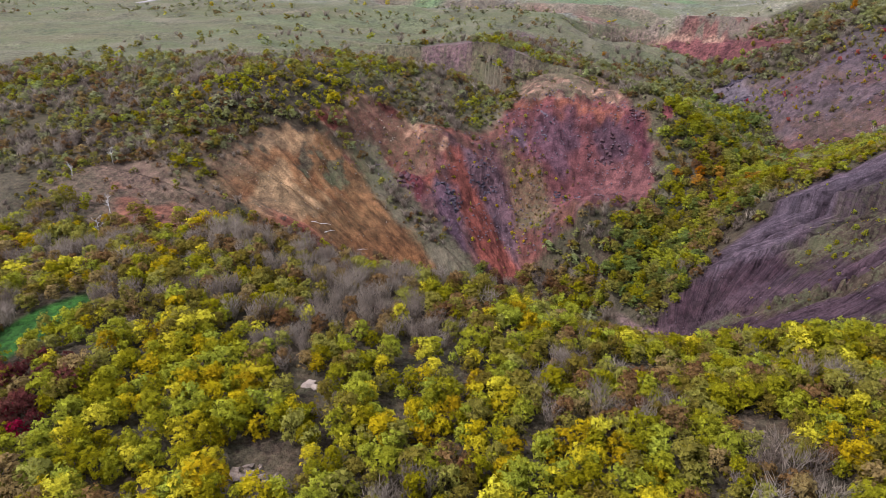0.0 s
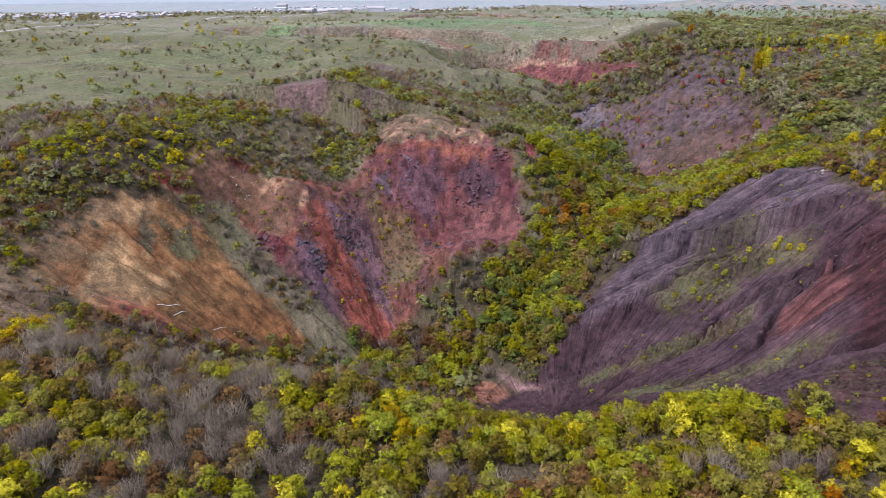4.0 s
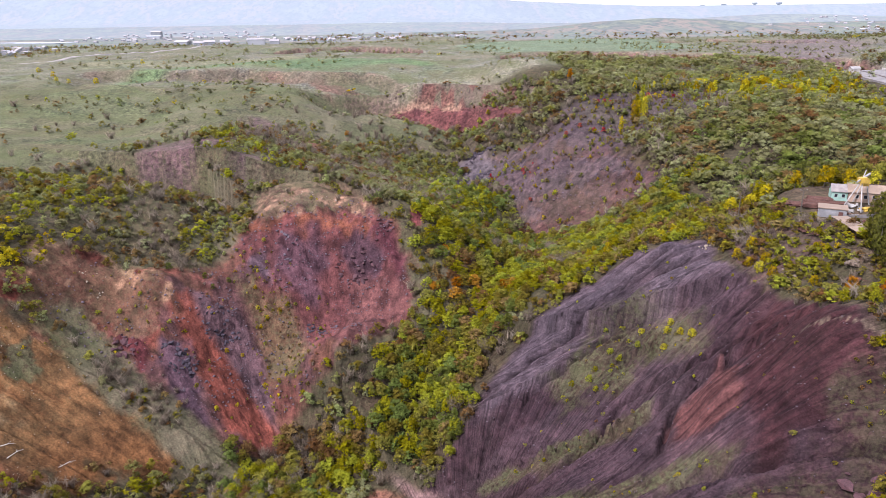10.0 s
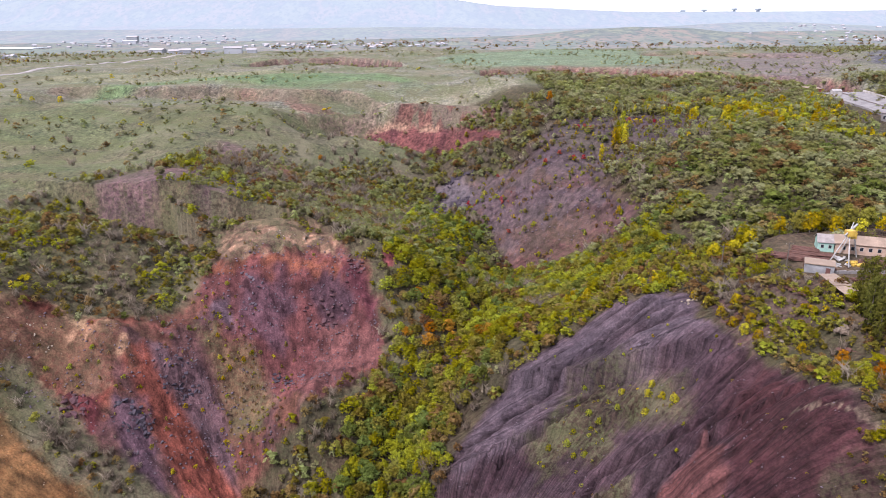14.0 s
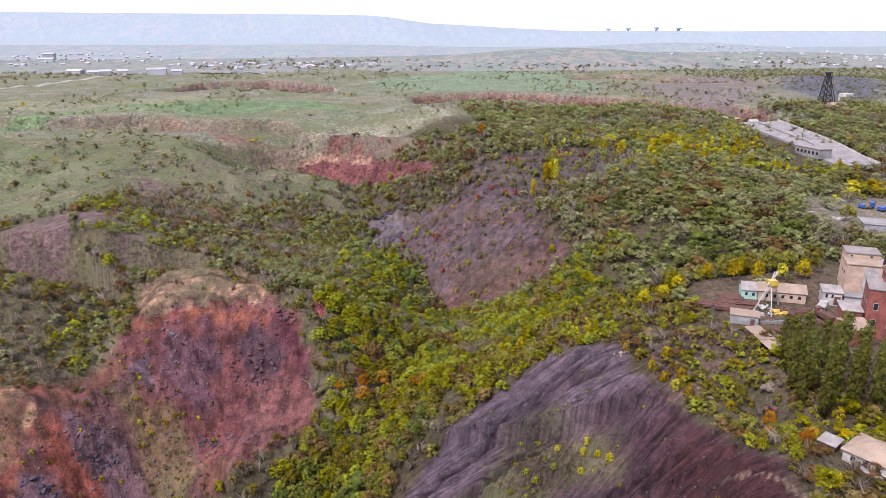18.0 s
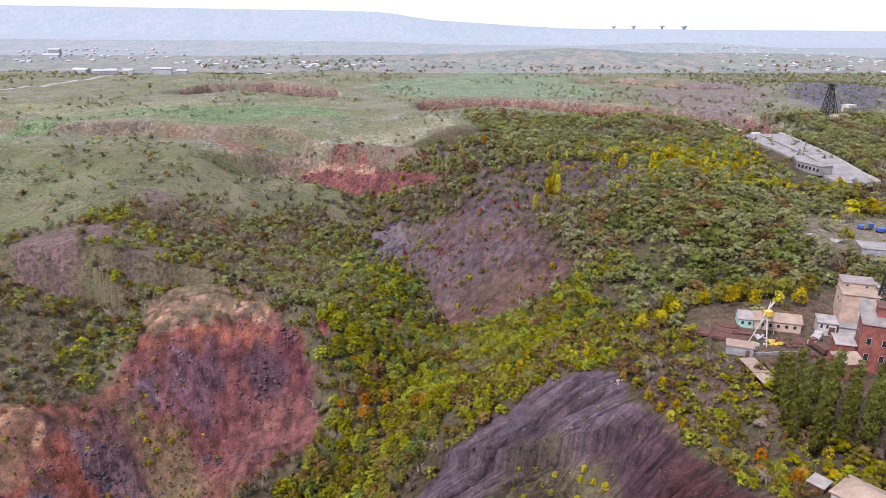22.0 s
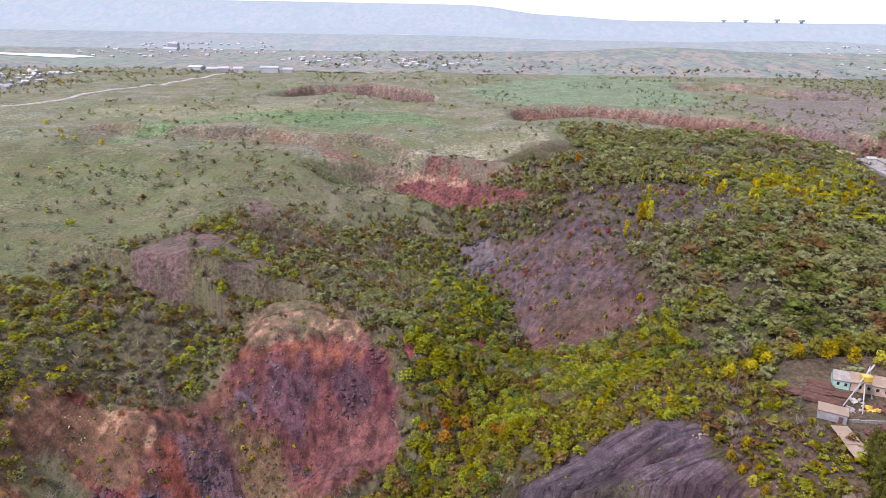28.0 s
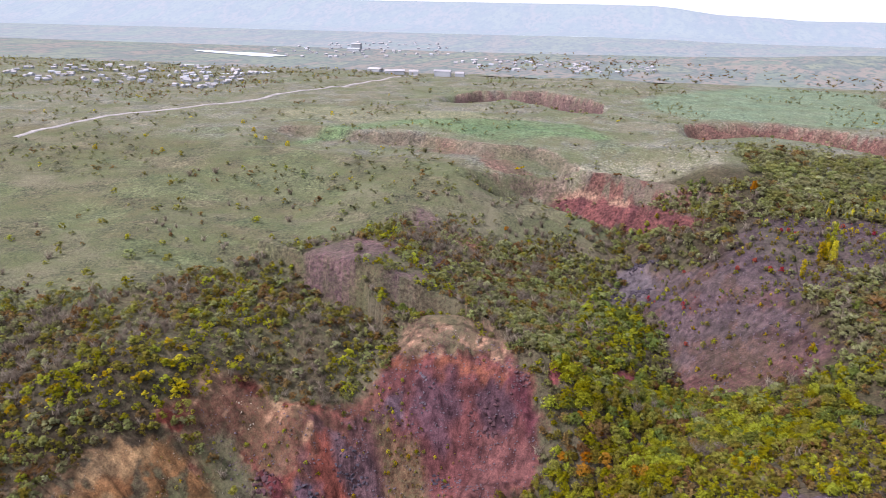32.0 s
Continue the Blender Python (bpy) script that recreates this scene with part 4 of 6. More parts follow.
def scatter(x0, y0, x1, y1, spacing, where, tall, kinds, spread=(0.8, 1.25), templates=4, seed=0, zones=()):
    """Rows for stand(): jittered places where where(x, y) beats chance; kinds are (kind, share), other ones in each zone (outline, kinds)."""
    g = np.random.default_rng(seed + 100)
    gx, gy = np.meshgrid(np.arange(x0, x1, spacing), np.arange(y0, y1, spacing))
    x = (gx + g.uniform(-0.5, 0.5, gx.shape) * spacing).ravel()
    y = (gy + g.uniform(-0.5, 0.5, gy.shape) * spacing).ravel()
    keep = where(x, y) > g.uniform(0, 1, x.size)
    x, y = x[keep], y[keep]
    # kinds come in patches
    f = 0.5 * g.uniform(0, 1, x.size) + 0.5 * np.clip((fbm(x / 17, y / 17, 3, seed + 7) - 0.25) * 2, 0, 1)
    order = np.argsort(np.argsort(f)) / max(1, len(f))

    def chosen(shares):
        edges = np.cumsum([s for _, s in shares]) / sum(s for _, s in shares)
        return np.array([k for k, _ in shares])[np.minimum(np.searchsorted(edges, order), len(shares) - 1)]
    kind = chosen(kinds)
    for outline, shares in zones:
        kind = np.where(inside(x, y, outline, 9) > g.uniform(0, 1, x.size), chosen(shares), kind)
    hgt = g.uniform(*tall, x.size) * (0.75 + 0.5 * fbm(x / 12, y / 12, 2, seed + 9))
    return np.stack([x, y, height(x, y) - 0.15, hgt, g.uniform(*spread, x.size), kind, np.where(kind == TWIG, templates, g.integers(0, templates, x.size))], 1)


def bare(x, y):
    """How bare the ground is: 1 on the slopes, in the yard, on the face."""
    w = np.maximum.reduce([inside(x, y, SPOIL, 3), inside(x, y, TAN, 3) * sstep(-172, -156, x), inside(x, y, SCARP, 3), inside(x, y, SCAR, 3),
                           inside(x, y, [(112, 138), (262, 138), (262, 262), (128, 256), (108, 205)], 3) * 0.97])
    w = np.maximum(w, 0.8 * inside(x, y, [(-204, 122), (-200, 144), (-167, 152), (-146, 150), (-136, 116), (-174, 110)], 4))
    w = np.maximum(w, (1 - sstep(8, 12, np.hypot(x + 17, y - 181))))
    w = np.maximum(w, 1 - sstep(3, 5, along(x, y, [(-9, 291, 0), (6, 316, 0), (24, 330, 0)])[0]))
    w = np.maximum(w, 1 - sstep(3.5, 5.5, np.minimum(along(x, y, [(-6, 272, 0), (20, 271, 0)])[0], np.hypot(x - 96, y - 272))))
    w = np.maximum(w, 0.9 * inside(x, y, [(-86, 286), (-80, 304), (-67, 322), (-43, 314), (-30, 301), (-33, 292), (-46, 294), (-60, 286)], 3))
    q, m, e, sr = quarry(x, y)
    w = np.maximum(w, sstep(-14, 2, sr) * (1 - sstep(108, 118, sr)) * sstep(-31, -27, m) * (1 - sstep(-4, 3, m - e)))
    return w


NEAR_T = [crown(330, s, 0.056, 10 + i) for i, s in enumerate(("tree", "shrub", "tree", "shrub", "twig"))]
RAVINE_T = [crown(330, s, 0.058, 15 + i) for i, s in enumerate(("tree", "shrub", "tree", "shrub", "twig"))]
MID_T = [crown(88, s, 0.094, 20 + i) for i, s in enumerate(("shrub", "tree", "shrub", "tree", "twig"))]
HILL_T = [crown(110, s, 0.08, 25 + i) for i, s in enumerate(("shrub", "tree", "shrub", "shrub", "twig"))]
FAR_T = [crown(36, s, 0.125, 30 + i) for i, s in enumerate(("shrub", "tree", "shrub", "shrub", "twig"))]


def gaps(x, y, size, amount, seed):
    return sstep(amount - 0.08, amount + 0.08, fbm(x / size, y / size, 3, seed))


def ravine(x, y):
    d, low, side = along(x, y, VALLEY)
    return (1 - sstep(15, 24, d + 8 * (fbm(x / 12, y / 12, 3, 203) - 0.5))) * sstep(186, 198, y)


def open_spots(x, y):
    """Clearings in the near thicket: the grass on its edge, two bare mounds and a concrete block."""
    w = 1 - sstep(0.8, 1.1, np.hypot((x + 127) / 6, (y - 50) / 18))
    for cx, cy, r in ((-57, 29, 6), (-61, 52, 4), (17, 67, 4), (-4, 90, 5)):
        w = np.maximum(w, 1 - sstep(r, r + 1.5, np.hypot(x - cx, y - cy)))
    return w


def patches(x, y):
    """Bare purple patches in the scrub behind the knob."""
    return np.maximum.reduce([inside(x, y, q, 4) for q in ([(-158, 348), (-150, 362), (-136, 376), (-111, 377), (-106, 353), (-119, 335), (-146, 340)], [(-119, 440), (-103, 436), (-97, 410), (-107, 402)], [(-100, 331), (-88, 346), (-81, 343), (-90, 326)])])


rows = scatter(-190, 8, 105, 136, 3.3, lambda x, y: (1 - bare(x, y)) * (1 - open_spots(x, y)) * (0.62 + 0.38 * gaps(x, y, 14, 0.34, 201)) * (1 - 0.75 * sstep(112, 132, y)),
               (3.6, 6.6), [(TWIG, 13), (BROWN, 12), (OLIVE, 28), (LIME, 38), (YELLOW, 9)], spread=(0.9, 1.4), seed=1,
               zones=[([(-190, 60), (-190, 136), (-50, 136), (-30, 84), (-70, 54), (-120, 50)], [(TWIG, 34), (BROWN, 22), (OLIVE, 30), (LIME, 9), (YELLOW, 5)]), ([(-118, 12), (-110, 44), (-92, 40), (-96, 12)], [(MAROON, 50), (BROWN, 30), (OLIVE, 20)]),
                      ([(-96, 16), (-104, 60), (-84, 62), (-60, 44), (-50, 16)], [(LIME, 52), (YELLOW, 34), (OLIVE, 14)]), ([(48, 60), (44, 108), (105, 120), (105, 60)], [(YELLOW, 16), (OLIVE, 44), (ORANGE, 10), (BROWN, 14), (LIME, 16)])])
stand("foreground_wood", rows, NEAR_T, "dense autumn thicket of yellow-green shrubs and bare grey twigs")
rows = scatter(-205, 108, 45, 205, 2.6, lambda x, y: (1 - bare(x, y)) * (0.4 + 0.5 * gaps(x, y, 10, 0.45, 202)) * (1 - inside(x, y, SPOIL, 3)) * (1 - ravine(x, y)),
               (1.2, 2.6), [(TWIG, 26), (BROWN, 36), (OLIVE, 28), (LIME, 10)], spread=(1.0, 1.8), seed=2)
stand("pit_scrub", rows, MID_T, "low brown and olive scrub on the pit's near bank")
rows = scatter(-70, 176, 130, 335, 3.2, lambda x, y: np.maximum(np.maximum(ravine(x, y), (1 - sstep(10, 16, np.abs(y - 172))) * sstep(-75, -65, x) * (1 - sstep(-36, -28, x))), sstep(262, 275, y) * (1 - sstep(308, 326, y)) * sstep(6, 20, x) * (1 - sstep(96, 115, x))) * (1 - inside(x, y, SPOIL, 2)) * (1 - inside(x, y, SCAR, 3)) * (1 - inside(x, y, SCARP, 2)) + 0.8 * inside(x, y, [(-10, 304), (-9, 262), (-26, 234), (-12, 226), (12, 250), (20, 276), (10, 306)], 3),
               (3.4, 6.4), [(TWIG, 4), (BROWN, 8), (OLIVE, 32), (GREEN, 20), (LIME, 36)], spread=(1.0, 1.6), seed=3,
               zones=[([(-66, 232), (-49, 240), (-34, 236), (-28, 224), (-36, 209), (-46, 201), (-60, 207)], [(BROWN, 50), (TWIG, 24), (OLIVE, 22), (ORANGE, 4)]), ([(-10, 262), (8, 284), (34, 280), (30, 250), (10, 250)], [(BROWN, 40), (OLIVE, 36), (ORANGE, 6), (LIME, 18)])])
stand("ravine_wood", rows, RAVINE_T, "thick lime-green and olive trees along the ravine bottom")
rows = scatter(-330, 128, 34, 486, 3.5, lambda x, y: (1 - bare(x, y)) * sstep(128, 160, y - 0.25 * (x + 150)) * (1 - ravine(x, y)) * (1 - 0.96 * sstep(-10, 22, grassland(x, y) + 40 * (fbm(x / 30, y / 30, 3, 210) - 0.5))) * (0.72 + 0.28 * gaps(x, y, 20, 0.42, 204)) * (1 - 0.85 * patches(x, y)),
               (2.2, 5.0), [(TWIG, 22), (BROWN, 16), (HAZED, 14), (OLIVE, 26), (HAZED_GREEN, 14), (LIME, 8)], spread=(1.0, 1.8), seed=4,
               zones=[([(-200, 190), (-180, 226), (-146, 248), (-128, 250), (-142, 224), (-158, 205)], [(LIME, 40), (YELLOW, 32), (OLIVE, 28)]), ([(-139, 343), (-111, 344), (-75, 341), (-35, 313), (-23, 299), (-55, 304), (-89, 311)], [(LIME, 44), (HAZED_GREEN, 30), (GREEN, 26)]),
                      ([(-122, 414), (-71, 442), (-21, 428), (-9, 352), (-3, 304), (-22, 294), (-50, 305), (-73, 334), (-97, 380)], [(TWIG, 24), (BROWN, 24), (HAZED, 22), (HAZED_GREEN, 30)])])
stand("plateau_scrub", rows, MID_T, "olive and brown scrub over the land behind the pit")
rows = scatter(36, 104, 132, 272, 2.7, lambda x, y: (1 - inside(x, y, SPOIL, 2)) * (1 - ravine(x, y)) * sstep(0, 10, y - 112) * (1 - sstep(122, 130, x)) * (0.45 + 0.5 * gaps(x, y, 12, 0.42, 212)) * np.where(y > 226, 1.35, 1.0) * (1 - inside(x, y, [(117, 206), (133, 198), (170, 195), (170, 246), (119, 242)], 2)),
               (1.8, 4.6), [(TWIG, 8), (BROWN, 20), (OLIVE, 42), (LIME, 27), (YELLOW, 3)], spread=(1.0, 1.8), seed=9)
stand("ridge_scrub", rows, MID_T, "yellow-green scrub on the ridge above the slope")
rows = scatter(-150, 196, -40, 300, 2.6, lambda x, y: 0.3 * gaps(x, y, 9, 0.5, 213) * bare(x, y) + 0.75 * inside(x, y, [(-79, 266), (-71, 270), (-59, 256), (-44, 237), (-47, 226), (-64, 214), (-68, 233), (-75, 251)], 3),
               (0.8, 2.0), [(TWIG, 10), (BROWN, 26), (OLIVE, 30), (LIME, 24), (YELLOW, 10)], seed=11)
stand("scarp_scrub", rows, MID_T, "low yellowish scrub rooted in the red scarp")
LUSH = [(-12, 340), (-9, 411), (15, 436), (28, 400), (38, 370), (40, 330), (55, 334), (81, 320), (104, 320), (125, 318), (162, 320), (137, 259), (102, 248), (67, 251), (48, 257), (28, 278), (16, 286), (20, 312), (2, 330)]
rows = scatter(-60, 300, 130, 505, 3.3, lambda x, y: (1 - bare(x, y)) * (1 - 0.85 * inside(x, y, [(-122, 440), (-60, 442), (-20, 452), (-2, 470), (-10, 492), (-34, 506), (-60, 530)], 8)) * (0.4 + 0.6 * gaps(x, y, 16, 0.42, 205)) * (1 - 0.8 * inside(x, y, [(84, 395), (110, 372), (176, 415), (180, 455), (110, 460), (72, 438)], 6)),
               (2.6, 6.2), [(TWIG, 18), (BROWN, 12), (HAZED, 34), (HAZED_GREEN, 26), (OLIVE, 10)], spread=(1.0, 1.7), seed=5, zones=[(LUSH, [(HAZED_GREEN, 40), (LIME, 34), (GREEN, 26)])])
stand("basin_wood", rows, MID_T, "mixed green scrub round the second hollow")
PAD = [(262, 392), (318, 386), (338, 540), (296, 540)]
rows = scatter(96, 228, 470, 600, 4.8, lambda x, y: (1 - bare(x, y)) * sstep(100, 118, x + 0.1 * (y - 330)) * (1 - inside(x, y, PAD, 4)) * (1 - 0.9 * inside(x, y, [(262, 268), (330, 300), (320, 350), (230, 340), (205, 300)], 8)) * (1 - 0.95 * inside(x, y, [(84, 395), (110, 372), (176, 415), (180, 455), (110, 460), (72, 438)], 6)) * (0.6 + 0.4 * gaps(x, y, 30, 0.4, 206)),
               (4.0, 8.0), [(TWIG, 6), (BROWN, 8), (HAZED, 44), (HAZED_GREEN, 42)], spread=(1.15, 1.75), seed=6,
               zones=[([(110, 343), (134, 366), (189, 390), (216, 359), (207, 302), (178, 262), (138, 258), (107, 274), (98, 303)], [(GREEN, 22), (HAZED_GREEN, 42), (HAZED, 26), (BROWN, 10)]), ([(164, 410), (169, 488), (246, 510), (272, 476), (296, 403), (277, 374), (219, 381)], [(YELLOW, 9), (LIME, 18), (HAZED, 40), (HAZED_GREEN, 33)]),
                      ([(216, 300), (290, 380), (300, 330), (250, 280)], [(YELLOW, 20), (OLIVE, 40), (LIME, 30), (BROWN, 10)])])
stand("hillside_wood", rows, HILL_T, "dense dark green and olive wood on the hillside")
rows = scatter(130, 385, 330, 500, 5.0, lambda x, y: 0.9 * gaps(x, y, 18, 0.46, 209) * (1 - 0.9 * inside(x, y, [(84, 395), (110, 372), (176, 415), (180, 455), (110, 460), (72, 438)], 4)) * (1 - inside(x, y, PAD, 4)), (5.0, 8.5), [(YELLOW, 30), (LIME, 40), (HAZED, 20), (BROWN, 10)], spread=(0.5, 0.8), seed=7)
stand("yellow_birch_wood", rows, MID_T, "yellow birches and poplars above the dark wood")
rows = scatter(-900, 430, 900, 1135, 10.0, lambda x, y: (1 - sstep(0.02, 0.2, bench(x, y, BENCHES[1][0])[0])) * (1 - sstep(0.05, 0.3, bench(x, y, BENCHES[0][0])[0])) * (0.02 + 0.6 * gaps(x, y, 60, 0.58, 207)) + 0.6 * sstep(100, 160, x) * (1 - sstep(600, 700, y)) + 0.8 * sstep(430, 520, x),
               (1.6, 5.0), [(BROWN, 10), (HAZED, 64), (HAZED_GREEN, 24), (YELLOW, 2)], spread=(1.1, 1.9), seed=8)
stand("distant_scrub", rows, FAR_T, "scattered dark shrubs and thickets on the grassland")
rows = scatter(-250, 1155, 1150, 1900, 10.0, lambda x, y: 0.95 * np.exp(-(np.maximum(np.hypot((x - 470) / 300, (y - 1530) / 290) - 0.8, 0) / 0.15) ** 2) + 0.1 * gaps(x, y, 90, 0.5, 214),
               (4.0, 8.0), [(BROWN, 60), (HAZED, 40)], spread=(1.2, 1.9), seed=12)
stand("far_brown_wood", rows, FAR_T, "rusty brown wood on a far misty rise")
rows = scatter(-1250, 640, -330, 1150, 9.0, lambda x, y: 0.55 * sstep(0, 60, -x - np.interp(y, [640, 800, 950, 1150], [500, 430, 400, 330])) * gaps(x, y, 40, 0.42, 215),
               (2.5, 5.5), [(HAZED, 60), (BROWN, 20), (OLIVE, 16), (YELLOW, 4)], spread=(1.0, 1.6), seed=13)
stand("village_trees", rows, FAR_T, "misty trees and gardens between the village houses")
rows = scatter(8, 325, 175, 455, 3.4, lambda x, y: np.maximum(inside(x, y, SCAR, 3) * (0.1 + 0.4 * gaps(x, y, 11, 0.52, 216)), 0.5 * inside(x, y, [(84, 395), (110, 372), (176, 415), (180, 455), (110, 460), (72, 438)], 6)),
               (1.2, 4.0), [(BROWN, 22), (OLIVE, 30), (LIME, 26), (GREEN, 12), (YELLOW, 7), (RED, 3)], seed=14)
stand("hollow_scrub", rows, MID_T, "scattered olive and lime shrubs in the second hollow")
rows = scatter(10, 102, 98, 216, 1.9, lambda x, y: np.maximum.reduce([0.4 * inside(x, y, [(30, 196), (44, 206), (54, 214), (66, 207), (80, 188), (74, 185), (58, 186), (46, 182)], 4) * gaps(x, y, 7, 0.45, 217),
               0.35 * inside(x, y, [(50, 112), (60, 121), (75, 118), (81, 121), (83, 130), (88, 132), (94, 126), (90, 116), (80, 112), (72, 108), (60, 104)], 3), 0.25 * (1 - sstep(1.5, 3.5, along(x, y, [(14, 172, 0), (38, 172, 0), (56, 168, 0)])[0])), 0.25 * (1 - sstep(1.5, 3.5, along(x, y, [(22, 156, 0), (46, 147, 0), (56, 140, 0), (64, 133, 0)])[0])), 0.02 + 0 * x]),
               (0.5, 1.5), [(BROWN, 14), (OLIVE, 34), (LIME, 44), (YELLOW, 8)], spread=(1.0, 1.6), seed=15)
stand("slope_tufts", rows, MID_T, "yellow-green tufts and low shrubs on the spoil slope")

# ---- single trees, each a thing with trunk and crown ----


def mesh_of(name, quads, mat):
    me = bpy.data.meshes.new(name)
    fill(me, quads, np.arange(len(quads)).reshape(-1, 3))
    me.attributes.new("tone", "FLOAT", "FACE").data.foreach_set("value", np.full(len(quads) // 3, 0.5, np.float32))
    me.attributes.new("outward", "FLOAT_VECTOR", "FACE").data.foreach_set("vector", outward(np.asarray(quads)).reshape(-1).astype(np.float32))
    me.materials.append(mat)
    return me


def tube(points, radii, sides=5):
    """One bent, tapered tube through the points."""
    bm = bmesh.new()
    rings = []
    for q, r in zip(points, radii):
        rings.append([bm.verts.new(Vector(q) + Vector((math.cos(6.2832 * i / sides) * r, math.sin(6.2832 * i / sides) * r, 0))) for i in range(sides)])
    for a, c in zip(rings, rings[1:]):
        for i in range(sides):
            bm.faces.new((a[i], a[(i + 1) % sides], c[(i + 1) % sides], c[i]))
    bm.faces.new(rings[0][::-1])
    bm.faces.new(rings[-1])
    return bm


def stem(parent, top, r, limbs, seed, lean=0.05, mat=None):
    """A tapered trunk with limbs of their own."""
    g = random.Random(seed)
    tip = Vector((g.uniform(-lean, lean), g.uniform(-lean, lean), top))
    mid = tip * 0.5 + Vector((g.uniform(-0.3, 0.3) * lean, g.uniform(-0.3, 0.3) * lean, 0))
    part("trunk", tube([(0, 0, -0.06), mid, tip], [r, r * 0.7, r * 0.25]), mat or BARK, parent)
    for i in range(limbs):
        a, t = g.uniform(0, 6.28), g.uniform(0.3, 0.9)
        q = mid.lerp(tip, t)
        e = q + Vector((math.cos(a) * 0.26, math.sin(a) * 0.26, g.uniform(0.12, 0.28)))
        part("limb", tube([q, q.lerp(e, 0.5) + Vector((0, 0, -0.02)), e], [r * 0.42, r * 0.3, r * 0.1], 4), mat or BARK, parent)


PROTO = {}


def tree(kind, shape, x, y, tall, spread=1.0, label="", group="", name="tree"):
    """One tree or shrub of its own on the ground at x, y."""
    key = (kind, shape, name)
    z = at_ground(x, y) - 0.1
    rz = (x * 37.0 + y * 91.0) % 360
    m = pose(x, y, z, 0, 0, rz) @ Matrix.Diagonal((tall * spread, tall * spread, tall, 1))
    if key not in PROTO:
        root = empty(name, 0, 0, 0)
        n, leaf = (760, 0.027) if shape == "poplar" else (420, 0.052)
        stem(root, 0.9 if shape == "poplar" else 0.62 if shape != "shrub" else 0.4, 0.013 if shape == "poplar" else 0.022 if shape != "shrub" else 0.014, 0 if shape == "poplar" else 3, len(PROTO), 0.02 if shape == "poplar" else 0.05)
        c = new("crown", mesh_of("crown", crown(n, shape, leaf, 300 + len(PROTO)), LEAF[kind]))
        c.parent = root
        tagged(root, label, "shrub" if shape == "shrub" else "tree", group)
        root.matrix_basis = m
        PROTO[key] = root
        return root
    base = PROTO[key]
    t = copy_thing(base, m @ Matrix.Diagonal((*[1 / s for s in base.scale], 1)))
    if label:
        t["label"] = label
    return t


HUE = {YELLOW: "bright yellow autumn", LIME: "yellow-green leafy", HAZED_GREEN: "hazed green leafy", MAROON: "dark maroon", OLIVE: "olive green leafy", GREEN: "dark green leafy", BROWN: "brown half-bare", ORANGE: "orange autumn", RED: "crimson autumn", TWIG: "grey", POPLAR: "tall dark green"}


def plant(places, kind, shape, tall, where, group, spread=1.0, name=None):
    name = name or ("shrub" if shape == "shrub" else "poplar" if shape == "poplar" else "tree")
    for i, (x, y) in enumerate(places):
        t = tall * (0.85 + 0.3 * ((i * 0.618) % 1))
        tree(kind, shape, x, y, t, spread, f"{HUE[kind]} {name} {where}", group, name)


# the thicket in front of the pit
NEARWOOD = "trees of the near thicket"
plant([(-62, 56), (-72, 46), (-73, 72), (-115, 92), (-102, 46), (-109, 39), (-39, 49), (-33, 65), (-45, 69), (15, 81), (9, 85), (38, 91), (27, 65), (-26, 98), (-56, 83)], YELLOW, "tree", 5.6, "standing in the thicket", NEARWOOD)
plant([(-76, 24), (-67, 31), (-53, 37), (-2, 76), (-46, 33), (-14, 101), (-30, 79), (-60, 71), (-51, 66), (-13, 74), (24, 85), (35, 100), (7, 57), (-42, 93), (-22, 57), (-85, 30), (-92, 36), (48, 95), (58, 92)], LIME, "tree", 6.0, "standing in the thicket", NEARWOOD)
plant([(-101, 95), (-7, 81), (-85, 97), (-94, 54), (-114, 64), (-82, 72), (-23, 44), (22, 60), (-3, 49), (0, 66), (-36, 88), (44, 84)], OLIVE, "tree", 5.4, "standing in the thicket", NEARWOOD)
plant([(66, 92), (72, 96), (52, 88), (46, 78)], ORANGE, "tree", 5.0, "on the thicket's edge", NEARWOOD)
plant([(-172, 155), (-185, 155), (-156, 75), (-146, 77), (-140, 70), (-150, 90)], YELLOW, "shrub", 4.2, "beside the bare slope", "shrubs by the tan slope")
plant([(-104, 26), (-98, 22)], RED, "shrub", 4.0, "on the thicket's edge", "red shrubs")
# shrubs on the purple spoil slope
SLOPE = "shrubs on the spoil slope"
plant([(56, 211), (53, 206), (62, 195), (47, 193), (51, 187), (48, 188), (57, 196), (42, 195), (55, 200), (50, 198)], LIME, "shrub", 2.6, "on the purple spoil slope", SLOPE)
plant([(65, 202), (70, 193), (73, 190), (75, 186), (72, 196), (68, 189)], YELLOW, "shrub", 3.0, "on the purple spoil slope", SLOPE)
plant([(76, 215), (66, 206), (48, 221), (32, 200), (87, 193), (89, 195), (30, 172), (52, 158), (64, 118), (70, 113), (58, 128)], LIME, "shrub", 1.4, "on the purple spoil slope", SLOPE)
# shrubs on the red scarp
SCARPED = "shrubs on the red scarp"
plant([(-126, 225), (-116, 231), (-73, 274), (-61, 256), (-86, 216), (-48, 253), (-123, 229), (-110, 236)], LIME, "shrub", 2.4, "rooted in the red scarp", SCARPED)
plant([(-74, 264), (-74, 258), (-68, 250), (-66, 229), (-78, 210), (-75, 235), (-80, 233), (-70, 246), (-64, 254), (-72, 252)], YELLOW, "shrub", 2.2, "rooted in the red scarp", SCARPED)
plant([(-88, 250), (-92, 254), (-84, 257), (-104, 250)], GREEN, "shrub", 3.0, "on the scarp's rim", SCARPED)
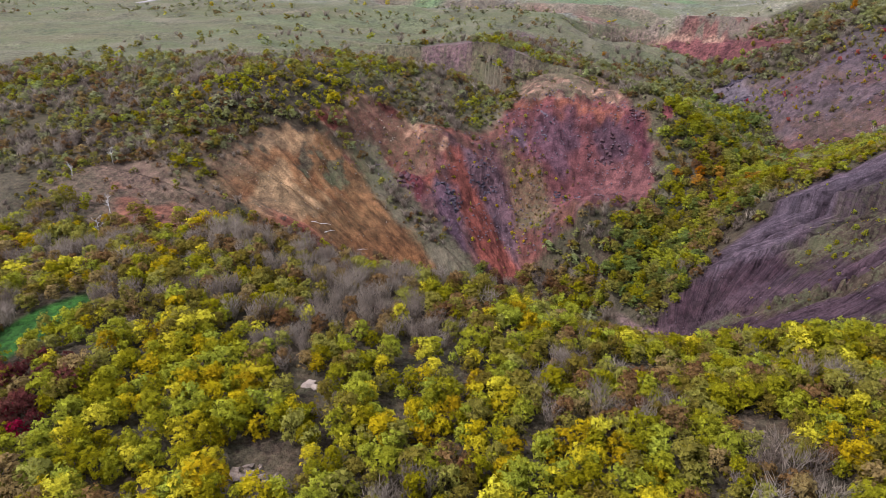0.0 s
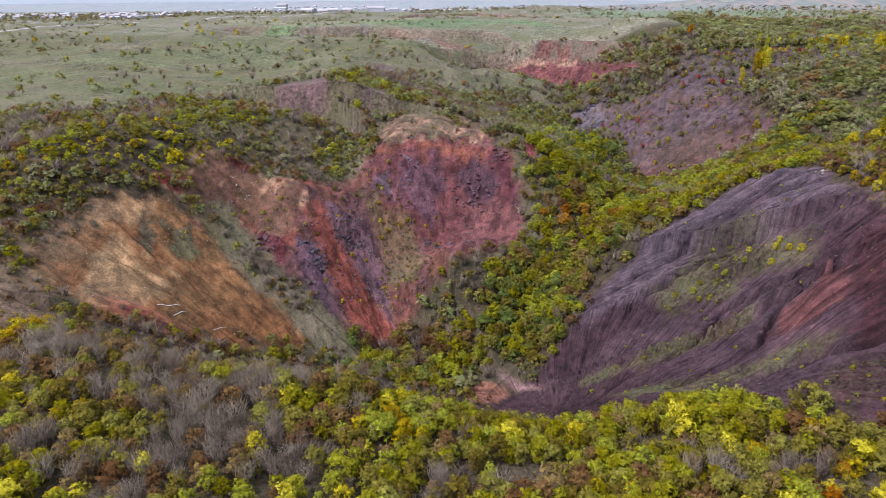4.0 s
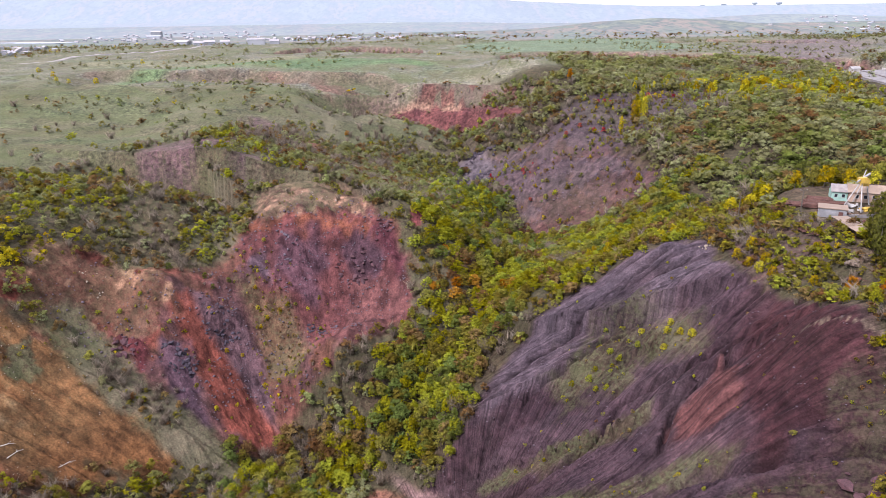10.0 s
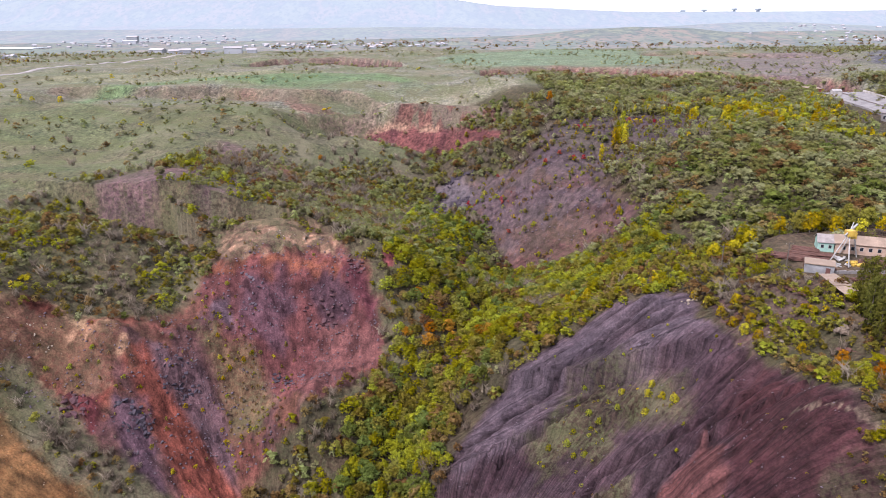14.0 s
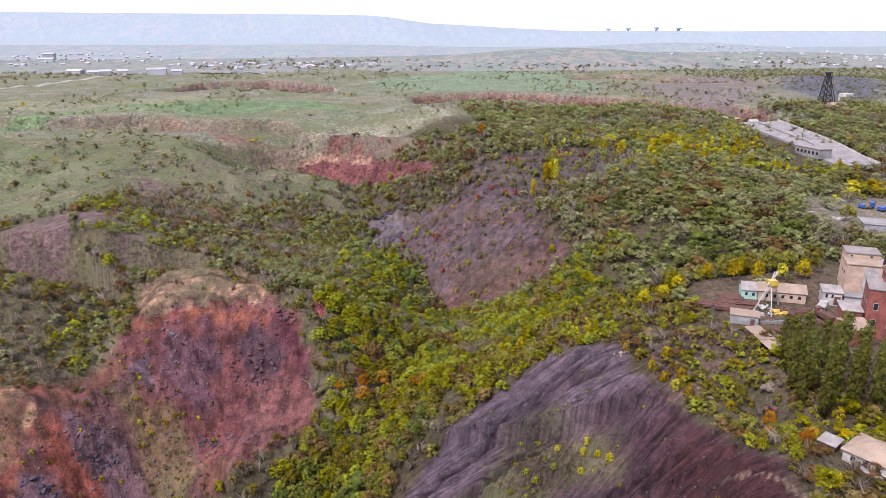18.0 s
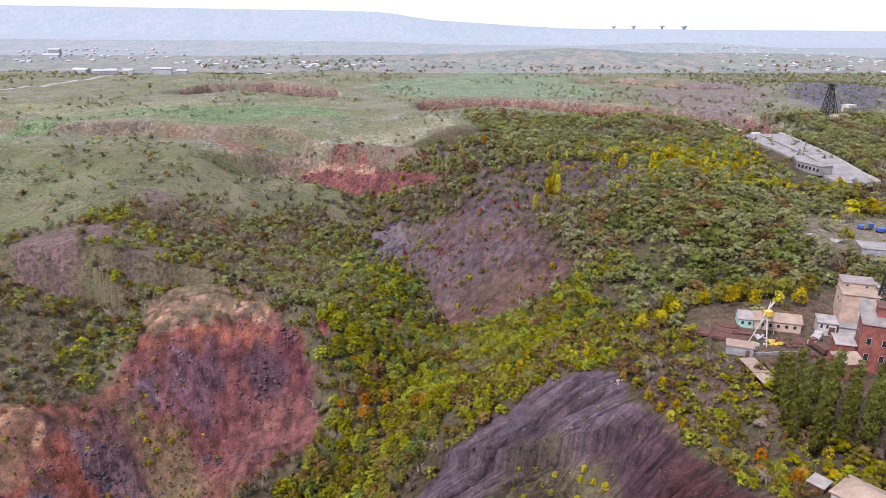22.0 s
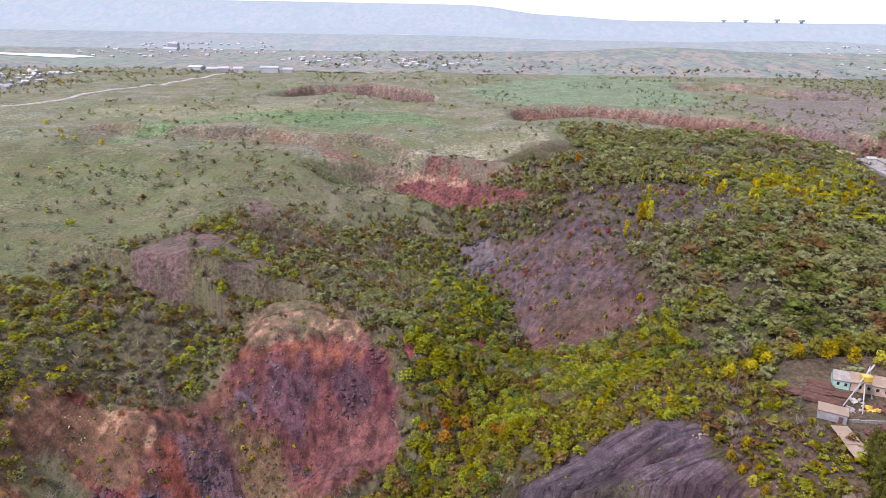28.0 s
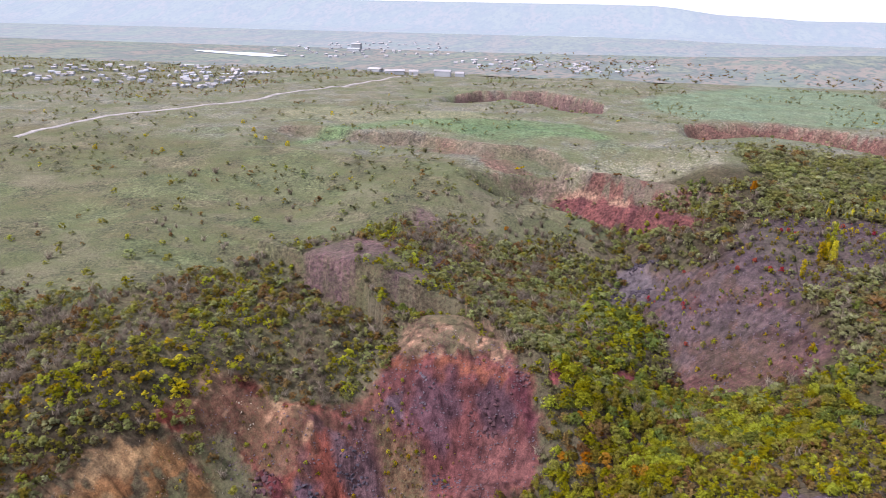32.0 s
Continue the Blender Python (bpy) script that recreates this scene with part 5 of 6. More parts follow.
# the ridge between the slope and the works
RIDGE = "shrubs on the ridge"
plant([(93, 212), (93, 203), (94, 196), (95, 191), (97, 187), (90, 216), (98, 194), (103, 176), (99, 206)], YELLOW, "shrub", 3.8, "on the ridge above the slope", RIDGE)
plant([(84, 234), (88, 238), (97, 226), (104, 220), (107, 226), (110, 214), (112, 222), (95, 244), (102, 236), (78, 236), (110, 190), (113, 195), (106, 186), (108, 180)], LIME, "shrub", 3.6, "on the ridge above the slope", RIDGE)
plant([(72, 240), (80, 246), (88, 252), (64, 240), (58, 246), (92, 258), (104, 244), (112, 238), (116, 230), (108, 250), (100, 168), (104, 160), (100, 152)], OLIVE, "shrub", 3.4, "on the ridge above the slope", RIDGE)
plant([(101, 157), (103, 147), (107, 150), (105, 163)], ORANGE, "tree", 4.6, "by the old works", "orange trees by the works")
plant([(100, 147), (97, 142), (104, 153), (98, 135), (102, 128), (95, 150)], LIME, "tree", 4.4, "by the old works", "trees by the works")
# tall poplars in the yard of the works
plant([(121, 184), (124, 180), (128, 178), (132, 176), (136, 173), (140, 169), (119, 178), (122, 174), (127, 172), (131, 169), (135, 166), (139, 162), (116, 172), (119, 168), (123, 166), (128, 164), (132, 161), (136, 157), (114, 165), (118, 161), (122, 158), (127, 156), (131, 153), (115, 158), (144, 166), (143, 173), (147, 169)], POPLAR, "poplar", 16.5, "in the yard of the works", "tall poplars in the yard", 0.9)
plant([(150, 176), (155, 174), (160, 178), (152, 170)], ORANGE, "tree", 7.0, "in front of the brick works", "orange trees by the works")
plant([(118, 250), (124, 252), (131, 246), (140, 243), (148, 241), (156, 240), (164, 240), (110, 250)], YELLOW, "tree", 7.5, "behind the works' yard", "trees behind the yard")
plant([(132, 252), (140, 250), (150, 248), (158, 250), (166, 252), (145, 256), (154, 258), (128, 257), (172, 247), (162, 257)], OLIVE, "tree", 9.0, "behind the works' yard", "trees behind the yard", 1.1)
plant([(136, 256), (148, 252), (169, 256), (124, 258)], LIME, "tree", 8.5, "behind the works' yard", "trees behind the yard", 1.1)
# landmarks in the second hollow and on the hill
plant([(101.5, 341)], YELLOW, "tree", 7.0, "on the edge of the second hollow", "landmark trees", 0.8)
plant([(107, 400), (116, 408), (119, 409), (121, 404)], YELLOW, "poplar", 13.5, "on the dark mound", "slim poplars on the mound", 1.05)
plant([(120, 416), (124, 420)], LIME, "poplar", 14.5, "on the dark mound", "slim poplars on the mound", 1.05)
plant([(105, 437), (85, 410), (148, 436), (169, 407), (108, 432), (101, 436), (92, 404), (76, 405), (98, 405)], RED, "shrub", 3.2, "on the dark mound", "red shrubs")
plant([(80, 420), (84, 425), (74, 412), (112, 392), (98, 372), (104, 350), (70, 362), (60, 372), (58, 360)], OLIVE, "shrub", 3.4, "in the second hollow", "shrubs of the second hollow")
plant([(166, 447), (169, 430), (184, 420), (242, 467), (231, 408), (241, 405), (206, 397), (175, 440), (190, 430), (215, 420), (224, 430), (250, 440)], YELLOW, "tree", 9.0, "on the wooded hill", "yellow trees on the hill", 0.75)
plant([(63, 264), (66, 254), (60, 260)], YELLOW, "tree", 6.5, "above the ravine", "yellow trees by the ravine", 0.7)
plant([(25, 267), (22, 262), (34, 270), (30, 258)], RED, "shrub", 2.6, "above the ravine", "red shrubs")
plant([(93, 490), (92, 486)], ORANGE, "tree", 8.5, "on the quarry's edge", "landmark trees", 0.7)
plant([(111, 536), (64, 512), (60, 508), (56, 510), (68, 506)], GREEN, "tree", 6.0, "on the quarry's edge", "trees on the quarry's edge")
plant([(-154, 356)], YELLOW, "tree", 4.2, "alone in the grass", "landmark trees")
plant([(-72, 519), (-60, 455)], ORANGE, "shrub", 4.0, "on the grassy slope", "landmark trees")
plant([(20, 492), (30, 488), (36, 490), (26, 486), (12, 490), (40, 494)], LIME, "tree", 5.0, "under the red quarry face", "trees under the quarry face")
plant([(-294, 562), (-335, 596), (-348, 493), (-258, 534), (-403, 483), (-300, 556), (-309, 570)], YELLOW, "shrub", 5.0, "in the open grassland", "shrubs in the grassland")
plant([(-20, 204), (-24, 196), (-36, 196), (-10, 206), (0, 218), (-4, 226), (8, 232), (12, 226), (-28, 208), (4, 222), (14, 240), (20, 246)], LIME, "tree", 6.2, "in the ravine bottom", "trees of the ravine")
plant([(-14, 214), (10, 244), (22, 252), (28, 262), (-6, 236), (-2, 246), (16, 232), (30, 240)], OLIVE, "tree", 5.8, "in the ravine bottom", "trees of the ravine")


def dead_tree(x, y, tall, pale, seed, label):
    root = empty("dead_tree", x, y, at_ground(x, y))
    stem(root, tall * 0.95, 0.13, 0, seed, 0.5, DEADWOOD if pale else BARK)
    g = random.Random(seed)
    for i in range(9):
        bm = bmesh.new()
        z = tall * g.uniform(0.35, 0.9)
        a, r = g.uniform(0, 6.28), g.uniform(0.8, 1.9)
        q = Vector((math.cos(a) * r, math.sin(a) * r, z + g.uniform(0.6, 1.6)))
        bar(bm, (0, 0, z), q, 0.07, 0.03, 4)
        for j in range(3):
            p = Vector((0, 0, z)).lerp(q, g.uniform(0.4, 0.9))
            bar(bm, p, p + Vector((g.uniform(-0.6, 0.6), g.uniform(-0.6, 0.6), g.uniform(0.2, 0.8))), 0.035, 0.012, 4)
        part("branch", bm, DEADWOOD if pale else BARK, root)
    return tagged(root, label, "tree", "dead trees")


for i, (x, y, t) in enumerate(((-194, 144, 6), (-175, 121, 6), (-165, 106, 7), (-201, 132, 4))):
    dead_tree(x, y, t, True, 50 + i, "bleached leafless dead tree on the bare bank")
for i, (x, y, t) in enumerate(((19, 101, 7), (-26, 100, 7), (-62, 100, 6), (-98, 88, 6.5), (-128, 90, 5))):
    dead_tree(x, y, t, False, 60 + i, "dark leafless tree among the yellow shrubs")

# ---- rocks ----
ROCK_DARK = plain_mat("dark_purple_rock", (0.042, 0.03, 0.042), 0.85, 0, 1.2, 0.5, 0.6)
ROCK_RED = plain_mat("maroon_rock", (0.075, 0.03, 0.034), 0.85, 0, 1.2, 0.5, 0.6)
ROCK_PURPLE = plain_mat("purple_rock", (0.105, 0.077, 0.092), 0.85, 0, 1.2, 0.4, 0.6)
ROCK_PALE = plain_mat("pale_limestone", (0.27, 0.215, 0.16), 0.85, 0, 1.2, 0.3, 0.5)
EARTH = plain_mat("brown_earth", (0.16, 0.12, 0.085), 0.95, 0, 0.8, 0.4, 0.6)


def rock_bm(seed, flat=0.7):
    g = random.Random(seed)
    bm = bmesh.new()
    bmesh.ops.create_icosphere(bm, subdivisions=1, radius=0.5)
    cuts = [(Vector((g.uniform(-1, 1), g.uniform(-1, 1), g.uniform(-0.6, 1))).normalized(), g.uniform(0.17, 0.34)) for _ in range(10)]
    for v in bm.verts:
        for n, d in cuts:
            e = v.co.dot(n) - d
            if e > 0:
                v.co -= n * e
        v.co.z *= flat
        v.co += Vector((g.uniform(-0.04, 0.04), g.uniform(-0.04, 0.04), g.uniform(-0.04, 0.04)))
    return bm


ROCK_MESH = {}


def rock_mesh(mat, k):
    if (mat.name, k) not in ROCK_MESH:
        me = bpy.data.meshes.new("boulder")
        bm = rock_bm(900 + k, 0.55 + 0.1 * k)
        bm.to_mesh(me)
        bm.free()
        me.materials.append(mat)
        ROCK_MESH[mat.name, k] = me
    return ROCK_MESH[mat.name, k]


def outcrop(x, y, rx, ry, n, mat, size, label, seed, name="rock_outcrop", turn=0.0):
    g = random.Random(seed)
    root = empty(name, x, y, at_ground(x, y))
    for i in range(n):
        a, r = g.uniform(0, 6.28), math.sqrt(g.uniform(0, 1))
        u, v = rx * r * math.cos(a), ry * r * math.sin(a)
        u, v = u * math.cos(turn) - v * math.sin(turn), u * math.sin(turn) + v * math.cos(turn)
        ob = new("boulder", rock_mesh(mat, g.randrange(5)))
        ob.parent = root
        s = size * g.uniform(0.45, 1.25) * (1.25 - 0.5 * r)
        ob.location = (u, v, at_ground(x + u, y + v) - root.location.z + s * 0.12)
        ob.rotation_euler = (g.uniform(-0.5, 0.5), g.uniform(-0.5, 0.5), g.uniform(0, 6.28))
        ob.scale = (s * g.uniform(0.8, 1.5), s, s * g.uniform(0.7, 1.2))
    return tagged(root, label, "rocks", "rock outcrops")


outcrop(-93, 221, 6.5, 5, 46, ROCK_DARK, 2.6, "jagged dark purple rocks breaking from the slope", 1)
outcrop(-112, 221, 5.5, 4.5, 36, ROCK_RED, 2.6, "crumbling maroon rocks breaking from the slope", 2)
outcrop(-84, 239, 7.5, 5, 48, ROCK_DARK, 2.2, "jagged grey-purple rocks on the red slope", 3)
outcrop(-49, 252, 4, 3, 20, ROCK_DARK, 2.2, "grey-purple boulders under the red knob", 4)
outcrop(-35, 276, 9, 7, 44, ROCK_RED, 2.6, "dark weathered rocks in the face of the knob", 5)
outcrop(-64, 277, 5, 7, 26, ROCK_PURPLE, 2.2, "purple rocks in the face of the knob", 6)
outcrop(-24, 287, 5, 6, 26, ROCK_RED, 2.4, "dark weathered rocks on the knob's shoulder", 7)
outcrop(79, 109, 5, 6, 26, ROCK_RED, 4.2, "broad maroon rock slabs at the ridge's foot", 8)
outcrop(74, 107, 3, 4, 16, ROCK_DARK, 1.6, "broken dark stones at the ridge's foot", 9)
outcrop(89, 215, 3.5, 1.5, 9, ROCK_PALE, 1.8, "pale stone slabs along the ridge's edge", 10)
outcrop(101, 185, 3, 3.5, 14, ROCK_PALE, 1.5, "tumbled pale stone blocks on the ridge", 11)
outcrop(106, 183, 2, 2.5, 8, ROCK_PALE, 1.2, "tumbled pale stone blocks on the ridge", 12)
outcrop(70, 207, 1.4, 1.0, 3, ROCK_PURPLE, 1.9, "loose grey slabs on the spoil slope", 13)
outcrop(-52, 300, 10, 2.5, 16, ROCK_PALE, 1.5, "pale yellowish rock along the knob's crest", 14)
outcrop(-128, 236, 9, 6, 16, ROCK_PALE, 1.0, "pale rotten rock under the rim", 15)
outcrop(-61, 51, 2.6, 1.4, 3, ROCK_PALE, 3.0, "broken slab of grey concrete in the thicket", 16, "concrete_rubble")
outcrop(-57, 28, 4.0, 3.0, 30, EARTH, 2.4, "heap of brown earth and rubble in the thicket", 17, "earth_heap")
outcrop(17, 67, 2.2, 2.0, 16, EARTH, 1.8, "heap of brown earth in the thicket", 18, "earth_heap")


def scree(name, poly, n, size, mat, label, seed):
    """Loose stones too many to count, joined."""
    g = np.random.default_rng(seed)
    xs, ys = np.array([p[0] for p in poly]), np.array([p[1] for p in poly])
    x, y = g.uniform(xs.min(), xs.max(), n * 4), g.uniform(ys.min(), ys.max(), n * 4)
    keep = (inside(x, y, poly, 1) > 0.5) & (fbm(x / 8, y / 8, 3, seed) > 0.48)
    x, y = x[keep][:n], y[keep][:n]
    s = size * g.uniform(0.4, 1.0, len(x)) ** 2 * 1.6
    t = np.array([(-1, -0.6, 0), (0.2, -1, -0.1), (1, 0.1, 0), (0.1, 0.9, 0.1), (0, 0, 0.8), (0, 0, -0.5)]) * 0.5
    v = t[None] * s[:, None, None] * g.uniform(0.7, 1.3, (len(x), 6, 1))
    a = g.uniform(0, 6.28, len(x))[:, None]
    vx, vy = v[..., 0] * np.cos(a) - v[..., 1] * np.sin(a), v[..., 0] * np.sin(a) + v[..., 1] * np.cos(a)
    co = np.stack([vx + x[:, None], vy + y[:, None], v[..., 2] + height(x, y)[:, None] + 0.05], -1).reshape(-1, 3)
    f = np.array([(0, 1, 4), (1, 2, 4), (2, 3, 4), (3, 0, 4), (1, 0, 5), (2, 1, 5), (3, 2, 5), (0, 3, 5)])
    faces = (f[None] + 6 * np.arange(len(x))[:, None, None]).reshape(-1, 3)
    me = bpy.data.meshes.new(name)
    fill(me, co, faces)
    me.materials.append(mat)
    tagged(new(name, me), label, "stones", kind="stuff")


scree("scree", SCARP, 1500, 0.8, ROCK_PURPLE, "loose purple stones strewn over the red scarp", 31)
scree("scree", SCAR, 900, 0.9, ROCK_PURPLE, "loose grey stones in the second hollow", 32)
scree("boulder_field", [(6, 436), (20, 454), (38, 446), (34, 426), (26, 392), (17, 420)], 900, 1.7, ROCK_DARK, "field of grey boulders at the ravine's head", 33)
scree("scree", TAN, 300, 0.45, ROCK_PALE, "pale stones on the tan slope", 34)
scree("scree", SPOIL, 700, 0.45, ROCK_PURPLE, "scattered grey stones on the spoil slope", 35)

for i, (x, y, a) in enumerate(((-125, 171, 40), (-122, 170, 75), (-128, 168, 20), (-112, 176, 60))):
    bm = bmesh.new()
    bar(bm, (-2.6, 0, 0.12), (1.2, 0.3, 0.3), 0.16, 0.09, 6)
    bar(bm, (1.2, 0.3, 0.3), (2.8, -0.2, 0.15), 0.09, 0.04, 5)
    bar(bm, (0.6, 0.2, 0.28), (1.7, 1.0, 0.6), 0.06, 0.02, 4)
    log = part("fallen_log", bm, DEADWOOD)
    log.location, log.rotation_euler = (x, y, at_ground(x, y)), (0, 0.15, radians(a))
    tagged(log, "bleached fallen tree lying on the tan slope", "log", "fallen logs")

# ---- the works: buildings, yard and stock ----
BRICK = plain_mat("red_brick", (0.2, 0.06, 0.042), 0.9, 0, 1.5, 0.3, 0.2, 0.35)
CREAM = plain_mat("cream_plaster", (0.4, 0.285, 0.21), 0.85, 0, 0.8, 0.12, 0.1, 0.25)
WHITEWASH = plain_mat("whitewash", (0.4, 0.375, 0.335), 0.85, 0, 0.8, 0.12, 0.1, 0.3)
MINT = plain_mat("mint_paint", (0.25, 0.4, 0.33), 0.8, 0, 0.8, 0.15, 0.1, 0.25)
SLATE = plain_mat("grey_slate_sheet", (0.25, 0.22, 0.2), 0.85, 0, 0.8, 0.25, 0.2, 0.3)
TANROOF = plain_mat("weathered_tan_sheet", (0.26, 0.19, 0.135), 0.8, 0, 0.6, 0.18, 0.2, 0.25)
FELT = plain_mat("roofing_felt", (0.2, 0.17, 0.155), 0.9, 0, 0.7, 0.25, 0.1, 0.3)
RUST = plain_mat("rusty_steel", (0.12, 0.055, 0.04), 0.8, 0.3, 1.5, 0.45, 0.2)
STEEL = plain_mat("black_steel", (0.028, 0.028, 0.032), 0.6, 0.5, 1.5, 0.4)
CONCRETE = plain_mat("old_concrete", (0.2, 0.185, 0.175), 0.9, 0, 0.4, 0.2, 0.2, 0.3)
GREYWALL = plain_mat("grey_sheet_wall", (0.3, 0.3, 0.3), 0.7, 0.2, 0.8, 0.15, 0.1, 0.3)
CRANEPAINT = plain_mat("crane_yellow", (0.5, 0.33, 0.05), 0.6, 0, 1, 0.25)
WHITEPAINT = plain_mat("chipped_white_paint", (0.34, 0.325, 0.3), 0.6, 0, 1, 0.15)
BLUEPAINT = plain_mat("truck_blue", (0.04, 0.09, 0.3), 0.5, 0, 1, 0.2)
RUBBER = plain_mat("tyre_rubber", (0.02, 0.02, 0.02), 0.9, 0, 2, 0.3)
GLASS = plain_mat("dark_window_glass", (0.02, 0.024, 0.03), 0.12, 0, 1, 0.2, 0, 0.1)
DOOR = plain_mat("brown_door_paint", (0.11, 0.045, 0.035), 0.7, 0, 1, 0.25)


def building(name, label, x, y, turn, w, d, h, roof, rise, wall_mat, roof_mat, windows=(), doors=(), z=None, over=0.35, parent=None):
    """A building with its front-left corner at x, y: local x along the front, y to the back."""
    z = min(at_ground(x, y), 200) if z is None else z
    root = empty(name, x, y, z, turn)
    bm = bmesh.new()
    box(bm, 0, 0, -1.2, w, d, h)
    if roof == "gable":
        for u in (0.0, w - 0.3):
            vs = [bm.verts.new(p) for p in ((u, 0, h), (u, d, h), (u, d / 2, h + rise - 0.1), (u + 0.3, 0, h), (u + 0.3, d, h), (u + 0.3, d / 2, h + rise - 0.1))]
            for f in ((0, 2, 1), (3, 4, 5), (0, 3, 5, 2), (1, 2, 5, 4)):
                bm.faces.new([vs[i] for i in f])
    part("wall", bm, wall_mat, root)
    o, t = over, 0.14
    if roof == "gable":
        for s in (0, 1):
            bm = bmesh.new()
            y0, y1 = (-o, d / 2) if s == 0 else (d + o, d / 2)
            drop = o * rise / (d / 2)
            a = [(-o, y0, h - drop), (w + o, y0, h - drop), (w + o, y1, h + rise), (-o, y1, h + rise)]
            vs = [bm.verts.new(p) for p in a] + [bm.verts.new((p[0], p[1], p[2] + t)) for p in a]
            for f in ((3, 2, 1, 0), (4, 5, 6, 7), (0, 1, 5, 4), (1, 2, 6, 5), (2, 3, 7, 6), (3, 0, 4, 7)):
                bm.faces.new([vs[i] for i in f])
            slope = part("roof", bm, roof_mat, root)
            # raised seams of the sheets
            bm = bmesh.new()
            n = int((w + 2 * o) / 1.1)
            for i in range(1, n):
                u = -o + (w + 2 * o) * i / n
                bar(bm, (u, y0, h - drop + t + 0.01), (u, y1, h + rise + t + 0.01), 0.035, 0.035, 4)
            part("seams", bm, roof_mat, slope)
    elif roof == "hip":
        bm = bmesh.new()
        k = min(d / 2, w / 2.2)
        e = [(-o, -o, h), (w + o, -o, h), (w + o, d + o, h), (-o, d + o, h)]
        vs = [bm.verts.new(p) for p in e] + [bm.verts.new((p[0], p[1], h + t)) for p in e] + [bm.verts.new((k, d / 2, h + rise)), bm.verts.new((w - k, d / 2, h + rise))]
        for f in ((3, 2, 1, 0), (0, 1, 5, 4), (1, 2, 6, 5), (2, 3, 7, 6), (3, 0, 4, 7), (4, 5, 9, 8), (6, 7, 8, 9), (7, 4, 8), (5, 6, 9)):
            bm.faces.new([vs[i] for i in f])
        part("roof", bm, roof_mat, root)
    else:
        bm = bmesh.new()
        vs = [bm.verts.new(p) for p in ((-o, -o, h), (w + o, -o, h), (w + o, d + o, h + rise), (-o, d + o, h + rise))]
        vs += [bm.verts.new((v.co.x, v.co.y, v.co.z + 0.25)) for v in vs]
        for f in ((3, 2, 1, 0), (4, 5, 6, 7), (0, 1, 5, 4), (1, 2, 6, 5), (2, 3, 7, 6), (3, 0, 4, 7)):
            bm.faces.new([vs[i] for i in f])
        part("roof", bm, roof_mat, root)
    for side, u, zz, ww, hh in windows:
        frame_bm, pane_bm = bmesh.new(), bmesh.new()
        if side == "front":
            box(frame_bm, u, -0.06, zz, u + ww, 0.02, zz + hh)
            box(pane_bm, u + 0.1, -0.09, zz + 0.1, u + ww - 0.1, -0.05, zz + hh - 0.1)
        elif side == "left":
            box(frame_bm, -0.06, u, zz, 0.02, u + ww, zz + hh)
            box(pane_bm, -0.09, u + 0.1, zz + 0.1, -0.05, u + ww - 0.1, zz + hh - 0.1)
        win = part("window", frame_bm, WHITEPAINT, root)
        part("pane", pane_bm, GLASS, win)
    for side, u, ww, hh in doors:
        bm = bmesh.new()
        if side == "front":
            box(bm, u, -0.07, 0, u + ww, 0.02, hh)
        else:
            box(bm, -0.07, u, 0, 0.02, u + ww, hh)
        leaf = part("door", bm, DOOR, root)
    return tagged(root, label, "building")


Y0 = 82.6
building("office", "long low cream office with a tan sheet roof and barred windows", 138.0, 224.4, -22, 14.5, 6.5, 3.2, "gable", 1.9, CREAM, TANROOF, [("front", 2 + 2.5 * i, 1.0, 1.1, 1.3) for i in range(5)], [], Y0)
building("workshop", "mint-green workshop with a grey sheet roof", 133.4, 226.2, -22, 4.7, 6.5, 3.0, "gable", 1.8, MINT, SLATE, [("front", 0.8, 1.0, 1.0, 1.2), ("front", 3.0, 1.0, 1.0, 1.2)], [], Y0)
building("gatehouse", "whitewashed gatehouse with brown double doors and a grey roof", 156.6, 218.2, -26, 5.6, 5.5, 4.0, "flat", 0.7, WHITEWASH, SLATE, [("front", 0.7, 2.2, 0.8, 1.4), ("front", 2.4, 2.2, 0.8, 1.4)], [("front", 3.4, 1.8, 2.8)], Y0)
building("loading_dock", "long white wall of the loading dock", 162.4, 215.6, -26, 8.5, 3.0, 3.2, "flat", 0.2, WHITEWASH, CONCRETE, [], [("front", 6.2, 1.6, 2.4)], Y0)
building("sorting_plant", "tall cream plant building with a white panel", 169.6, 225.6, -26, 11.0, 9.0, 10.5, "flat", 0.4, CREAM, TANROOF, [("left", 2.0, 6.5, 1.0, 1.4), ("left", 5.0, 6.5, 1.0, 1.4)], [], Y0)
building("sorting_plant_tower", "upper storey block of the cream plant", 173.6, 231.8, -26, 10.0, 7.0, 12.4, "flat", 0.3, CREAM, FELT, [("front", 1.0, 11.1, 1.0, 0.8), ("front", 7.0, 11.1, 0.9, 0.8)], [], Y0)
bm = box(bmesh.new(), 174.4, 223.0, Y0 + 1.0, 178.6, 223.2, Y0 + 9.6)
panel = part("wall_panel", bm, WHITEPAINT)
panel.matrix_world = Matrix.Translation((176.5, 223.1, 0)) @ pose(0, 0, 0, 0, 0, -26) @ Matrix.Translation((-176.5, -223.1, 0)) @ Matrix.Translation((0, -1.0, 0))
tagged(panel, "large white sheet panel on the plant's front", "wall panel")
building("brick_works", "tall red brick works with arched openings", 152.6, 194.6, -32, 20, 10, 14.2, "flat", 0.6, BRICK, FELT, [("front", 1.5 + 4 * i, 3.0 + 5 * j, 1.3, 2.2) for i in range(4) for j in range(2)] + [("left", 2, 9, 1.0, 1.0), ("left", 6, 9, 1.0, 1.0)], [("front", 5.2, 2.2, 3.0)], Y0)
